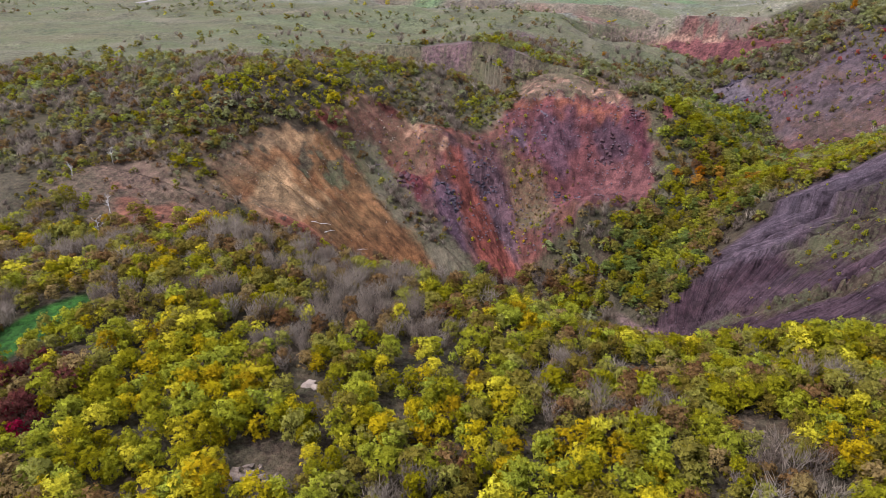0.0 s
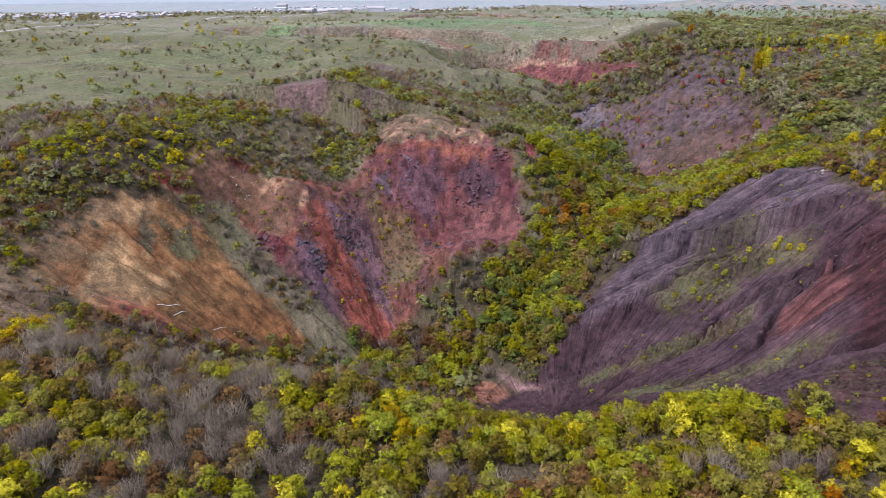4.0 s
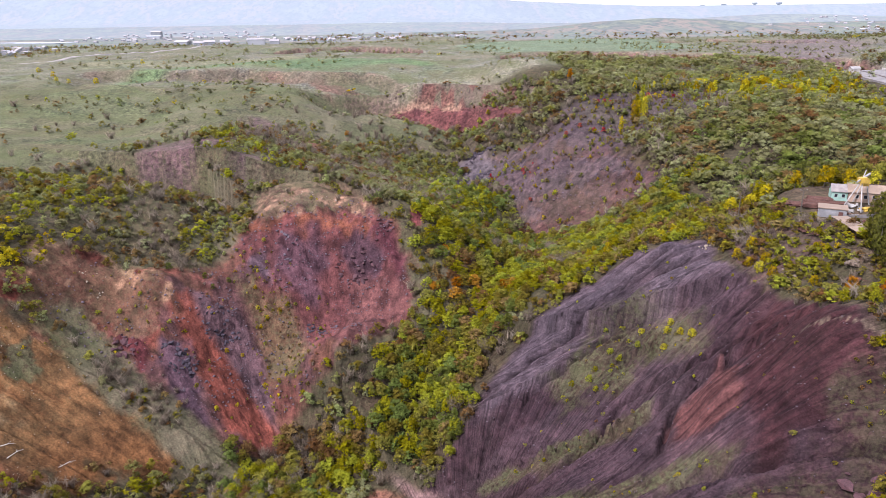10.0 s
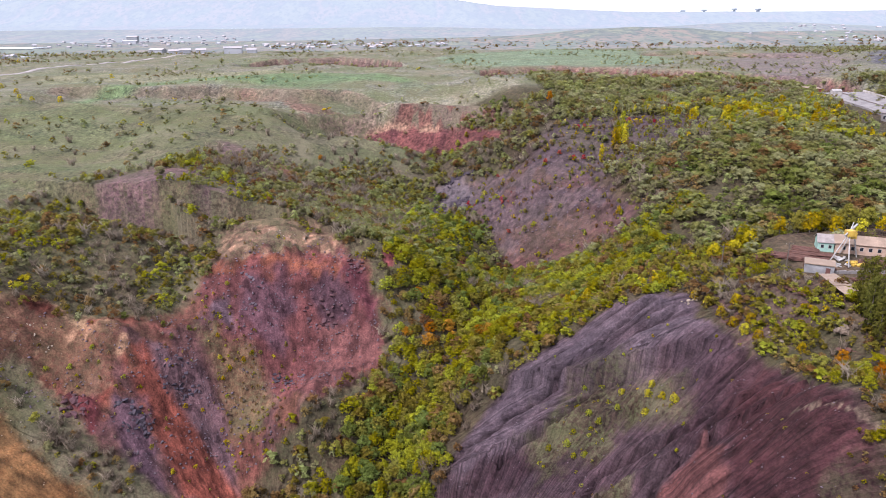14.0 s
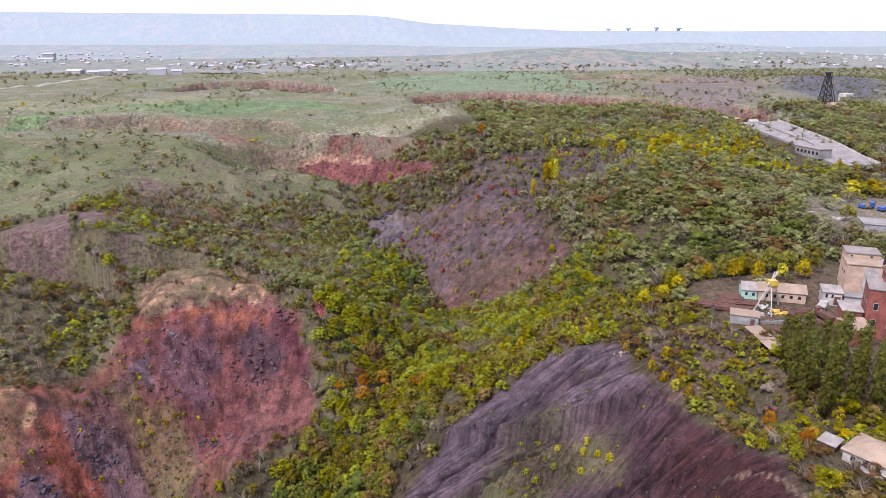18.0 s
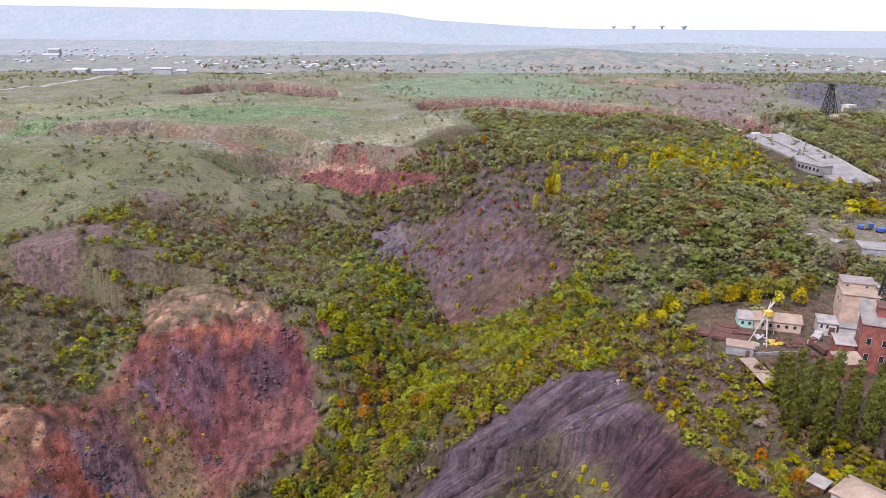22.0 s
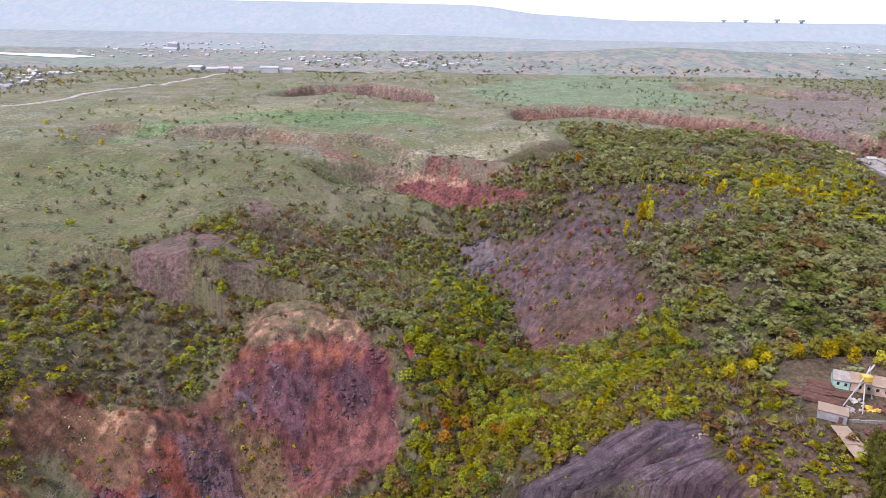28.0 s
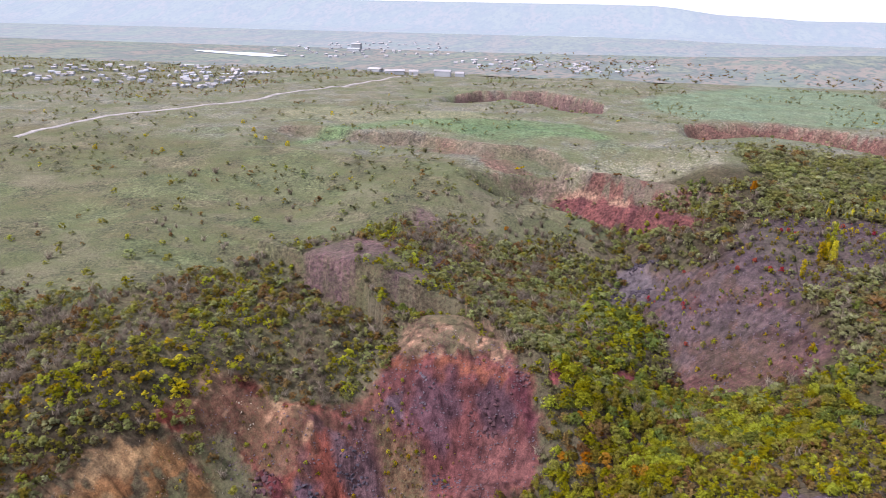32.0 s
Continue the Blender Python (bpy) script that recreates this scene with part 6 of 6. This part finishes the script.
building("brick_penthouse", "red brick lift house on the works' roof", 159.5, 198.0, -32, 6, 5, 17.6, "flat", 0.3, BRICK, RUST, [], [], Y0)
building("brick_wing", "lower red brick wing with a grey sheet roof", 147.6, 197.4, -20, 5.2, 5, 6.6, "flat", 1.2, BRICK, SLATE, [("front", 1.2, 1.6, 0.9, 1.1)], [], Y0)
building("brick_annex", "small red brick annex with a pinkish roof", 143.8, 190.2, -6, 7.4, 4.6, 3.8, "flat", 1.6, BRICK, TANROOF, [], [("front", 0.6, 1.2, 2.0)], Y0)
building("tool_shed", "grey sheet shed with a pale flat roof", 119.6, 208.6, -28, 7.8, 4.2, 2.7, "flat", 0.35, GREYWALL, TANROOF, [], [("front", 5.6, 1.2, 2.0)], Y0 - 0.5, 0.25)
building("long_house", "long low house with a pale weathered sheet roof", 107.4, 141.4, -60, 26, 9.0, 2.9, "hip", 2.4, WHITEWASH, TANROOF, [("front", 1.5 + 2.4 * i, 1.0, 1.1, 1.3) for i in range(9)], [("left", 3.5, 1.2, 2.1)], 80.4, 0.5)
building("porch_shed", "small dark wooden shed beside the long house", 105.6, 146.6, -60, 3.4, 3.2, 2.4, "flat", 0.5, RUST, SLATE, [], [("front", 1.0, 1.0, 1.9)], 79.8, 0.3)
building("grey_store", "flat grey store with pale walls at the yard's end", 222, 284, -24, 16, 11, 6, "flat", 0.2, GREYWALL, CONCRETE, [("front", 2 + 4 * i, 2, 1.6, 1.4) for i in range(3)], [("left", 3, 2.5, 3)])
for i, (x, y, w, d) in enumerate(((121.0, 186.5, 4.6, 5.5), (121.4, 192.4, 4.4, 4.4), (121.6, 197.2, 4.2, 3.6))):
    root = empty("carport", x - w / 2, y, at_ground(x, y), -3)
    for u, v in ((0, 0), (w, 0), (0, d), (w, d)):
        part("post", bar(bmesh.new(), (u, v, -0.3), (u, v, 2.4), 0.09, 0.09, 6), RUST, root)
    n = 6
    for k in range(n):
        part("roof_sheet", box(bmesh.new(), -0.3 + (w + 0.6) * k / n, -0.3, 2.4 + 0.05 * (k % 2), -0.3 + (w + 0.6) * (k + 1) / n, d + 0.3, 2.46 + 0.05 * (k % 2)), TANROOF, root)
    tagged(root, "open shelter with a rusty corrugated roof", "shelter", "shelters in the yard")

# rails and pipes in stacks
g = random.Random(5)
for i, (x, y, a, n) in enumerate(((122, 224, -24, 26), (124, 219, -24, 30), (128, 217, -22, 26), (127, 223, -26, 24), (133, 222, -24, 14), (119, 229, -28, 22), (130, 227, -24, 18), (126, 212, -20, 16), (149, 213, -30, 10))):
    root = empty("steel_stack", x, y, at_ground(x, y) - 0.05, a)
    for k in range(n):
        bm = bmesh.new()
        L = g.uniform(2.6, 4.4)
        bar(bm, (-L, 0, 0), (L, 0, 0), 0.2, 0.2, 5)
        beam = part("beam", bm, RUST, root)
        beam.location = (g.uniform(-0.6, 0.6), (k % 9 - 4) * 0.5 + g.uniform(-0.1, 0.1), 0.25 + 0.32 * (k // 9))
        beam.rotation_euler = (0, 0, g.uniform(-0.09, 0.09))
    tagged(root, "stack of long rusty steel rails and pipes", "steel stack", "steel stacks in the yard")

# gantry crane
root = empty("gantry_crane", 136.5, 215.5, Y0)
for p, q in (((-6.5, -1.5, 0), (0.5, 1.5, 9)), ((-2.5, -5.5, 0), (0.5, 1.5, 9)), ((5.5, 3.5, 0), (4.5, 6, 9)), ((2.5, 7.5, 0), (4.5, 6, 9))):
    part("leg", bar(bmesh.new(), p, q, 0.2, 0.16, 6), WHITEPAINT, root)
part("girder", bar(bmesh.new(), (-3.5, -2.5, 9.2), (7.5, 9, 9.2), 0.34, 0.34, 4), WHITEPAINT, root)
part("jib", bar(bmesh.new(), (0.5, 1.5, 9.4), (2.5, 3.5, 11.6), 0.2, 0.14, 5), WHITEPAINT, root)
part("trolley", box(bmesh.new(), -1.2, -0.4, 8.2, 1.4, 1.6, 9.9), CRANEPAINT, root, "yellow crane trolley")
part("cab", box(bmesh.new(), 1.6, 2.0, 6.6, 3.4, 3.8, 8.6), CRANEPAINT, root, "yellow operator's cab")
tagged(root, "old white gantry crane with a yellow trolley", "crane")


def truck(x, y, turn, paint, label):
    root = empty("truck", x, y, at_ground(x, y), turn)
    part("cab", box(bmesh.new(), 3.4, -1.2, 0.7, 5.4, 1.2, 3.0), paint, root)
    part("windscreen", box(bmesh.new(), 5.38, -1.0, 1.8, 5.44, 1.0, 2.7), GLASS, root)
    part("bed", box(bmesh.new(), -2.6, -1.25, 0.9, 3.3, 1.25, 2.3), paint, root)
    for u in (-1.6, -0.2, 4.2):
        for v in (-1.25, 1.05):
            part("wheel", bar(bmesh.new(), (u, v, 0.5), (u, v + 0.2, 0.5), 0.5, 0.5, 12), RUBBER, root)
    return tagged(root, label, "truck", "parked trucks")


truck(262, 322, 12, BLUEPAINT, "blue lorry parked on the far dirt lot")
truck(255, 326, 8, BLUEPAINT, "blue lorry parked on the far dirt lot")
truck(240, 290, 60, BLUEPAINT, "blue lorry parked by the grey store")
truck(150, 206, 95, RUST, "dusty rust-brown tipper parked in the works' yard")
truck(161, 207, 30, RUST, "rusty lorry parked before the brick works")
truck(151, 211.5, 40, WHITEPAINT, "pale van-like lorry in the works' yard")

# scrap of machines under the crane
for i, (x, y, m, n, s) in enumerate(((139, 213, CRANEPAINT, 9, 1.3), (141.5, 214.5, RUST, 14, 1.2), (133, 212.5, WHITEPAINT, 8, 1.1), (136, 218, WHITEPAINT, 7, 1.3), (143, 211, RUST, 12, 1.1), (112, 201, RUST, 14, 1.2), (114, 196, RUST, 10, 1.0), (126, 182, EARTH, 16, 1.2), (164, 206, CONCRETE, 8, 1.2), (145, 205, RUST, 14, 1.3), (138, 203, RUST, 16, 1.2), (131, 201, RUST, 14, 1.1), (152, 202, EARTH, 12, 1.2), (113, 176, EARTH, 18, 1.3), (110, 168, RUST, 10, 0.9), (133, 188, EARTH, 12, 1.2), (214, 262, WHITEPAINT, 10, 1.3), (226, 305, WHITEPAINT, 12, 1.4), (240, 318, RUST, 12, 1.4), (215, 309, WHITEPAINT, 9, 1.2), (252, 336, CONCRETE, 14, 1.5))):
    root = empty("scrap_heap", x, y, at_ground(x, y))
    g = random.Random(70 + i)
    for k in range(n):
        a, b, c = g.uniform(0.3, 1) * s, g.uniform(0.2, 0.6) * s, g.uniform(0.2, 0.6) * s
        piece = part("scrap", box(bmesh.new(), -a, -b, 0, a, b, c), m, root)
        piece.location = (g.uniform(-2, 2), g.uniform(-1.4, 1.4), g.uniform(-0.1, 0.5))
        piece.rotation_euler = (g.uniform(-0.4, 0.4), g.uniform(-0.4, 0.4), g.uniform(0, 3.1))
    tagged(root, "heap of discarded machine parts and plates", "scrap", "scrap heaps in the yard")
for i in range(7):
    x, y = 127.5 + 2.5 * i, 206.5 - 0.1 * i
    wall = part("wall_block", box(bmesh.new(), -1.15, -0.25, -0.2, 1.15, 0.25, 0.9 + 0.1 * (i % 2)), CONCRETE)
    wall.location, wall.rotation_euler = (x, y, at_ground(x, y)), (0, 0, radians(-2 + 3 * (i % 3)))
    tagged(wall, "low concrete wall block along the yard", "concrete block", "concrete blocks in the yard")


def headframe_tower(name, x, y, z, base, top, tall, levels, mat, label, wheels=True, strut=True):
    """A steel headframe: four leaning legs, crossed braces, a head with sheaves and a raking strut."""
    root = empty(name, x, y, z, 20)

    def corner(k, u):
        r = base + (top - base) * u
        return Vector(((-r, r, r, -r)[k], (-r, -r, r, r)[k], tall * u))
    for k in range(4):
        part("leg", bar(bmesh.new(), corner(k, 0), corner(k, 1), 0.42, 0.34, 6), mat, root)
        for i in range(levels):
            u0, u1 = i / levels, (i + 1) / levels
            bm = bmesh.new()
            bar(bm, corner(k, u0), corner((k + 1) % 4, u1), 0.2, 0.2, 4)
            bar(bm, corner((k + 1) % 4, u0), corner(k, u1), 0.2, 0.2, 4)
            bar(bm, corner(k, u1), corner((k + 1) % 4, u1), 0.22, 0.22, 4)
            part("brace", bm, mat, root)
    part("platform", box(bmesh.new(), -top - 0.8, -top - 0.8, tall, top + 0.8, top + 0.8, tall + 0.5), mat, root)
    if wheels:
        for s in (-0.8, 0.8):
            part("sheave", bar(bmesh.new(), (s - 0.2, 0, tall + 2), (s + 0.2, 0, tall + 2), 1.9, 1.9, 16), mat, root)
    part("head", box(bmesh.new(), -top - 0.5, -top - 0.5, tall + 3.4, top + 0.5, top + 0.5, tall + 4.0), mat, root)
    for k in range(4):
        r = top + 0.3
        part("post", bar(bmesh.new(), ((-r, r, r, -r)[k], (-r, -r, r, r)[k], tall + 0.5), ((-r, r, r, -r)[k], (-r, -r, r, r)[k], tall + 3.4), 0.2, 0.2, 4), mat, root)
    if strut:
        for s in (-1.6, 1.6):
            part("strut", bar(bmesh.new(), (s, -tall * 0.42, 0), (s * 0.6, -top, tall), 0.4, 0.34, 6), mat, root)
    return tagged(root, label, "headframe", "pit headframes")


headframe_tower("headframe", 418, 592, 104, 4.2, 1.7, 26, 5, STEEL, "black steel pit headframe above the trees")
headframe_tower("headframe", 184, 221, Y0, 3.6, 2.2, 22, 5, STEEL, "black steel hoist tower beside the plant")
building("hoist_house", "low pale hoist house at the headframe's foot", 416, 578, 8, 16, 8, 4, "gable", 2, WHITEWASH, TANROOF, [], [("front", 6, 2, 2.6)], 103)
# the ruin by the headframe
root = empty("ruined_block", 440, 600, 104, 12)
for k in range(9):
    part("pier", box(bmesh.new(), 3.4 * k, 0, -1, 3.4 * k + 1.3, 1.2, 9 if k in (2, 3, 4) else 7), CONCRETE, root)
part("lintel", box(bmesh.new(), -0.2, -0.1, 7.0, 28.8, 1.3, 8.0), CONCRETE, root)
part("tower", box(bmesh.new(), 6.6, 1.4, -1, 15.4, 9, 10.4), WHITEWASH, root)
part("rear_wall", box(bmesh.new(), -0.2, 9.2, -1, 28.8, 9.8, 7.4), CONCRETE, root)
part("floor_slab", box(bmesh.new(), -0.2, 1.4, 3.4, 28.8, 9.1, 3.8), CONCRETE, root)
tagged(root, "gutted grey concrete block with empty window bays", "ruin")

# the long paved lot with its parapet
LOT = [(299, 524), (334, 527), (314, 391), (288, 392)]
bm = bmesh.new()
n = 22
ring = []
for i in range(n + 1):
    t = i / n
    a, b = Vector(LOT[0]).lerp(Vector(LOT[3]), t), Vector(LOT[1]).lerp(Vector(LOT[2]), t)
    za = max(at_ground(*a), at_ground(*b), at_ground(*((a + b) / 2))) + 0.5
    ring.append((a, b, za))
zs = [r[2] for r in ring]
for i in range(n + 1):
    k = zs[max(0, i - 3):i + 4]
    a, b, _ = ring[i]
    z = sum(k) / len(k) + 0.6
    ring[i] = (a, b, z)
lot = empty("paved_lot", 0, 0, 0)
for i in range(n):
    (a0, b0, z0), (a1, b1, z1) = ring[i], ring[i + 1]
    bm = bmesh.new()
    c = [(*a0, z0), (*b0, z0), (*b1, z1), (*a1, z1)]
    m0 = sum((Vector(p) for p in c), Vector()) / 4
    c = [tuple(m0 + (Vector(p) - m0) * 0.99) for p in c]
    vs = [bm.verts.new((p[0], p[1], p[2] - 3.0)) for p in c] + [bm.verts.new(p) for p in c]
    for f in ((0, 1, 2, 3), (7, 6, 5, 4), (1, 0, 4, 5), (2, 1, 5, 6), (3, 2, 6, 7), (0, 3, 7, 4)):
        bm.faces.new([vs[j] for j in f])
    part("slab", bm, CONCRETE, lot)
tagged(lot, "long empty lot of worn grey concrete slabs", "paved lot", kind="structure")
wall = empty("parapet", 0, 0, 0)
for i in range(n):
    (a0, b0, z0), (a1, b1, z1) = ring[i], ring[i + 1]
    for p, q, gap in ((b0, b1, 0.97), (None, None, 0)):
        if p is None:
            continue
        q = p.lerp(q, gap)
        bm = bmesh.new()
        d = Vector((q.x - p.x, q.y - p.y, 0)).normalized() * 0.2
        s = Vector((-d.y, d.x, 0))
        P, Q = Vector((p.x, p.y, z0 - 0.4)), Vector((q.x, q.y, z1 - 0.4))
        vs = [bm.verts.new(v) for v in (P - s, P + s, Q + s, Q - s)] + [bm.verts.new(v + Vector((0, 0, 1.9))) for v in (P - s, P + s, Q + s, Q - s)]
        for f in ((3, 2, 1, 0), (4, 5, 6, 7), (0, 1, 5, 4), (1, 2, 6, 5), (2, 3, 7, 6), (3, 0, 4, 7)):
            bm.faces.new([vs[j] for j in f])
        part("panel", bm, WHITEWASH, wall)
tagged(wall, "whitewashed concrete parapet along the lot", "wall", kind="structure")
kerb = empty("divider", 0, 0, 0)
for i in range(n - 6):
    (a0, b0, z0), (a1, b1, z1) = ring[i], ring[i + 1]
    p, q = a0.lerp(b0, 0.42), a1.lerp(b1, 0.42).lerp(a0.lerp(b0, 0.42), 0.06)
    part("rail", bar(bmesh.new(), (*p, z0 + 0.45), (*q, z1 + 0.45), 0.35, 0.35, 4), FELT, kerb)
tagged(kerb, "dark low divider along the middle of the lot", "divider", kind="structure")
building("lot_store", "flat-roofed store with dark bays under the lot", 284, 428, -82, 20, 9, 4.4, "flat", 0.1, CONCRETE, FELT, [("front", 1.5 + 3.1 * i, 0.8, 2.0, 2.2) for i in range(6)], [], at_ground(284, 436) - 0.5)
building("lot_shed", "small white-roofed shed by the lot", 300, 508, -5, 6, 5, 3, "gable", 1.2, WHITEWASH, WHITEPAINT, [], [], ring[2][2])
building("brick_hut", "reddish brick huts at the lot's far end", 290, 522, -5, 9, 12, 4, "flat", 0.3, BRICK, TANROOF, [], [], at_ground(293, 526))


def pole(x, y, z, tall):
    root = empty("utility_pole", x, y, z)
    part("post", bar(bmesh.new(), (0, 0, -0.5), (0, 0, tall), 0.22, 0.14, 7), BARK, root)
    part("crossarm", bar(bmesh.new(), (-1.2, 0, tall - 0.7), (1.2, 0, tall - 0.7), 0.09, 0.09, 4), BARK, root)
    for u in (-1.0, 0, 1.0):
        part("insulator", bar(bmesh.new(), (u, 0, tall - 0.6), (u, 0, tall - 0.3), 0.06, 0.05, 6), WHITEPAINT, root)
    return tagged(root, "dark wooden utility pole with a crossarm", "pole", "utility poles")


pole(303, 450, ring[12][2], 12)
for x, y in ((322, 399), (117, 214), (108, 238), (250, 300), (225, 300)):
    pole(x, y, at_ground(x, y), 9)

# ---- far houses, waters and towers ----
# walls and roofs greyed towards one tone, haze put into their colours
HOUSE_W = distance_mat("haze_tinted_white_wall", [(0.4, (0.24, 0.25, 0.26)), (0.6, (0.34, 0.35, 0.36))], 0.02, 0.0)
HOUSE_R = distance_mat("haze_tinted_roof", [(0.35, (0.26, 0.26, 0.27)), (0.5, (0.36, 0.33, 0.32)), (0.65, (0.32, 0.35, 0.38))], 0.03, 0.0)
# the water's pale base colour stands in for the sky's reflection
WATER = plain_mat("lake_water", (0.45, 0.5, 0.54), 0.25, 0, 0.02, 0.1, 0, 0.05)


def far_z(x, y):
    return at_ground(x, y) if y < 1148 else float(far_height(np.array([float(x)]), np.array([float(y)]))[0])


def far_house(bw, br, x, y, z, a, w, d, h, rise):
    c, s = math.cos(a), math.sin(a)

    def P(u, v, zz):
        return (x + u * c - v * s, y + u * s + v * c, z + zz)
    q = [P(-w, -d, -1), P(w, -d, -1), P(w, d, -1), P(-w, d, -1), P(-w, -d, h), P(w, -d, h), P(w, d, h), P(-w, d, h)]
    vs = [bw.verts.new(p) for p in q]
    for f in ((0, 1, 5, 4), (1, 2, 6, 5), (2, 3, 7, 6), (3, 0, 4, 7), (4, 5, 6, 7)):
        bw.faces.new([vs[i] for i in f])
    o = 1.08
    q = [P(-w * o, -d * o, h), P(w * o, -d * o, h), P(w * o, d * o, h), P(-w * o, d * o, h), P(-w * o, 0, h + rise), P(w * o, 0, h + rise)]
    vs = [br.verts.new(p) for p in q]
    for f in ((0, 1, 5, 4), (2, 3, 4, 5), (3, 0, 4), (1, 2, 5)):
        br.faces.new([vs[i] for i in f])


def village(n, cx, cy, rx, ry, seed, label):
    g = random.Random(seed)
    bw, br = bmesh.new(), bmesh.new()
    for i in range(n):
        a, r = g.uniform(0, 6.28), math.sqrt(g.uniform(0, 1))
        x, y = cx + rx * r * math.cos(a), cy + ry * r * math.sin(a)
        if y < 820:
            continue
        far_house(bw, br, x, y, far_z(x, y), g.uniform(0, 3.1), g.uniform(2.8, 4.8), g.uniform(2.4, 3.4), g.uniform(2.2, 2.8), g.uniform(1.4, 2.2))
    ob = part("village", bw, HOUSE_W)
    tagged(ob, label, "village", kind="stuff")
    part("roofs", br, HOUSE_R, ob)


village(110, -740, 960, 200, 150, 1, "misty village of small white houses by the river")
village(24, -560, 870, 45, 90, 6, "misty row of small white houses along the road")
village(75, -640, 1750, 240, 330, 2, "misty village of small white houses under the hill")
village(60, -150, 1420, 220, 170, 3, "misty hamlet of small white houses in the valley")
village(110, 1150, 1500, 420, 430, 4, "misty town of small houses on the plain")
for i, (x, y, w, d, h) in enumerate(((-401, 1127, 12, 6, 5), (-372, 1118, 9, 5, 5), (-353, 1108, 8, 5, 6), (-330, 1112, 7, 5, 5), (-279, 1103, 13, 6, 8), (-252, 1108, 7, 5, 5), (-695, 1775, 12, 8, 14), (-672, 1700, 16, 7, 6))):
    bw, br = bmesh.new(), bmesh.new()
    far_house(bw, br, 0, 0, 0, 0, w, d, h, 2.5)
    root = empty("farm_building", x, y, far_z(x, y), (i * 37) % 40 - 20)
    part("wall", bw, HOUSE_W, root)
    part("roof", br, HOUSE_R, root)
    tagged(root, "large white building far off in haze-tinted grey", "building", "far white buildings")
# the towers take the skyline's haze colour and its added glow
for i, (x, y, w, h) in enumerate(((1498, 4063, 12, 0), (1603, 4022, 13, 2), (1748, 3961, 14, 6), (1858, 3911, 18, 4))):
    root = empty("winding_tower", x, y, 140, 12 * i)
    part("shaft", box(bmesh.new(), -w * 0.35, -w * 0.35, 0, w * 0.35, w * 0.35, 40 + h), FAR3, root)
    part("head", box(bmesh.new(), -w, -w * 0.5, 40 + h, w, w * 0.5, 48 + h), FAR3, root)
    tagged(root, "far winding tower on the skyline, haze-tinted and faintly glowing", "tower", "skyline towers")


def water(cx, cy, rx, ry, turn, label):
    bm = bmesh.new()
    ring_v = []
    for i in range(40):
        a = 6.2832 * i / 40
        k = 1 + 0.18 * math.sin(3 * a + cx) + 0.1 * math.sin(5 * a)
        u, v = rx * k * math.cos(a), ry * k * math.sin(a)
        ring_v.append(bm.verts.new((u * math.cos(turn) - v * math.sin(turn), u * math.sin(turn) + v * math.cos(turn), 0)))
    bm.faces.new(ring_v)
    ob = part("water", bm, WATER)
    ob.location = (cx, cy, far_z(cx, cy) + 1.2)
    tagged(ob, label, "lake", kind="structure")


water(-850, 1460, 150, 34, -0.35, "pale lake in the misty valley")
water(-572, 1020, 42, 16, 0.9, "small pale pond by the village")


def road(line, width, label):
    """A narrow metalled road draped over the land."""
    pts = []
    for (ax, ay), (bx, by) in zip(line, line[1:]):
        k = max(2, int(math.hypot(bx - ax, by - ay) / 6))
        pts += [(ax + (bx - ax) * i / k, ay + (by - ay) * i / k) for i in range(k)]
    bm = bmesh.new()
    rows_v = []
    for (ax, ay), (bx, by) in zip(pts, pts[1:]):
        d = math.hypot(bx - ax, by - ay)
        nx, ny = -(by - ay) / d * width / 2, (bx - ax) / d * width / 2
        z = max(far_z(ax, ay), far_z(ax + nx * 2, ay + ny * 2), far_z(ax - nx * 2, ay - ny * 2)) + 0.35
        rows_v.append([bm.verts.new((ax + nx, ay + ny, z)), bm.verts.new((ax - nx, ay - ny, z)), bm.verts.new((ax + nx * 1.5, ay + ny * 1.5, z - 1.5)), bm.verts.new((ax - nx * 1.5, ay - ny * 1.5, z - 1.5))])
    for r, s in zip(rows_v, rows_v[1:]):
        for i, j in ((0, 1), (2, 0), (1, 3)):
            bm.faces.new((r[i], r[j], s[j], s[i]))
    tagged(part("road", bm, ROADBED), label, "road", kind="structure")


ROADBED = plain_mat("pale_road", (0.3, 0.27, 0.25), 0.9, 0, 0.3, 0.2, 0.1)
road([(-500, 500), (-494, 562), (-472, 614), (-438, 680), (-416, 742), (-393, 819), (-372, 918), (-340, 1040), (-320, 1120)], 5.5, "pale straight road across the grassland")
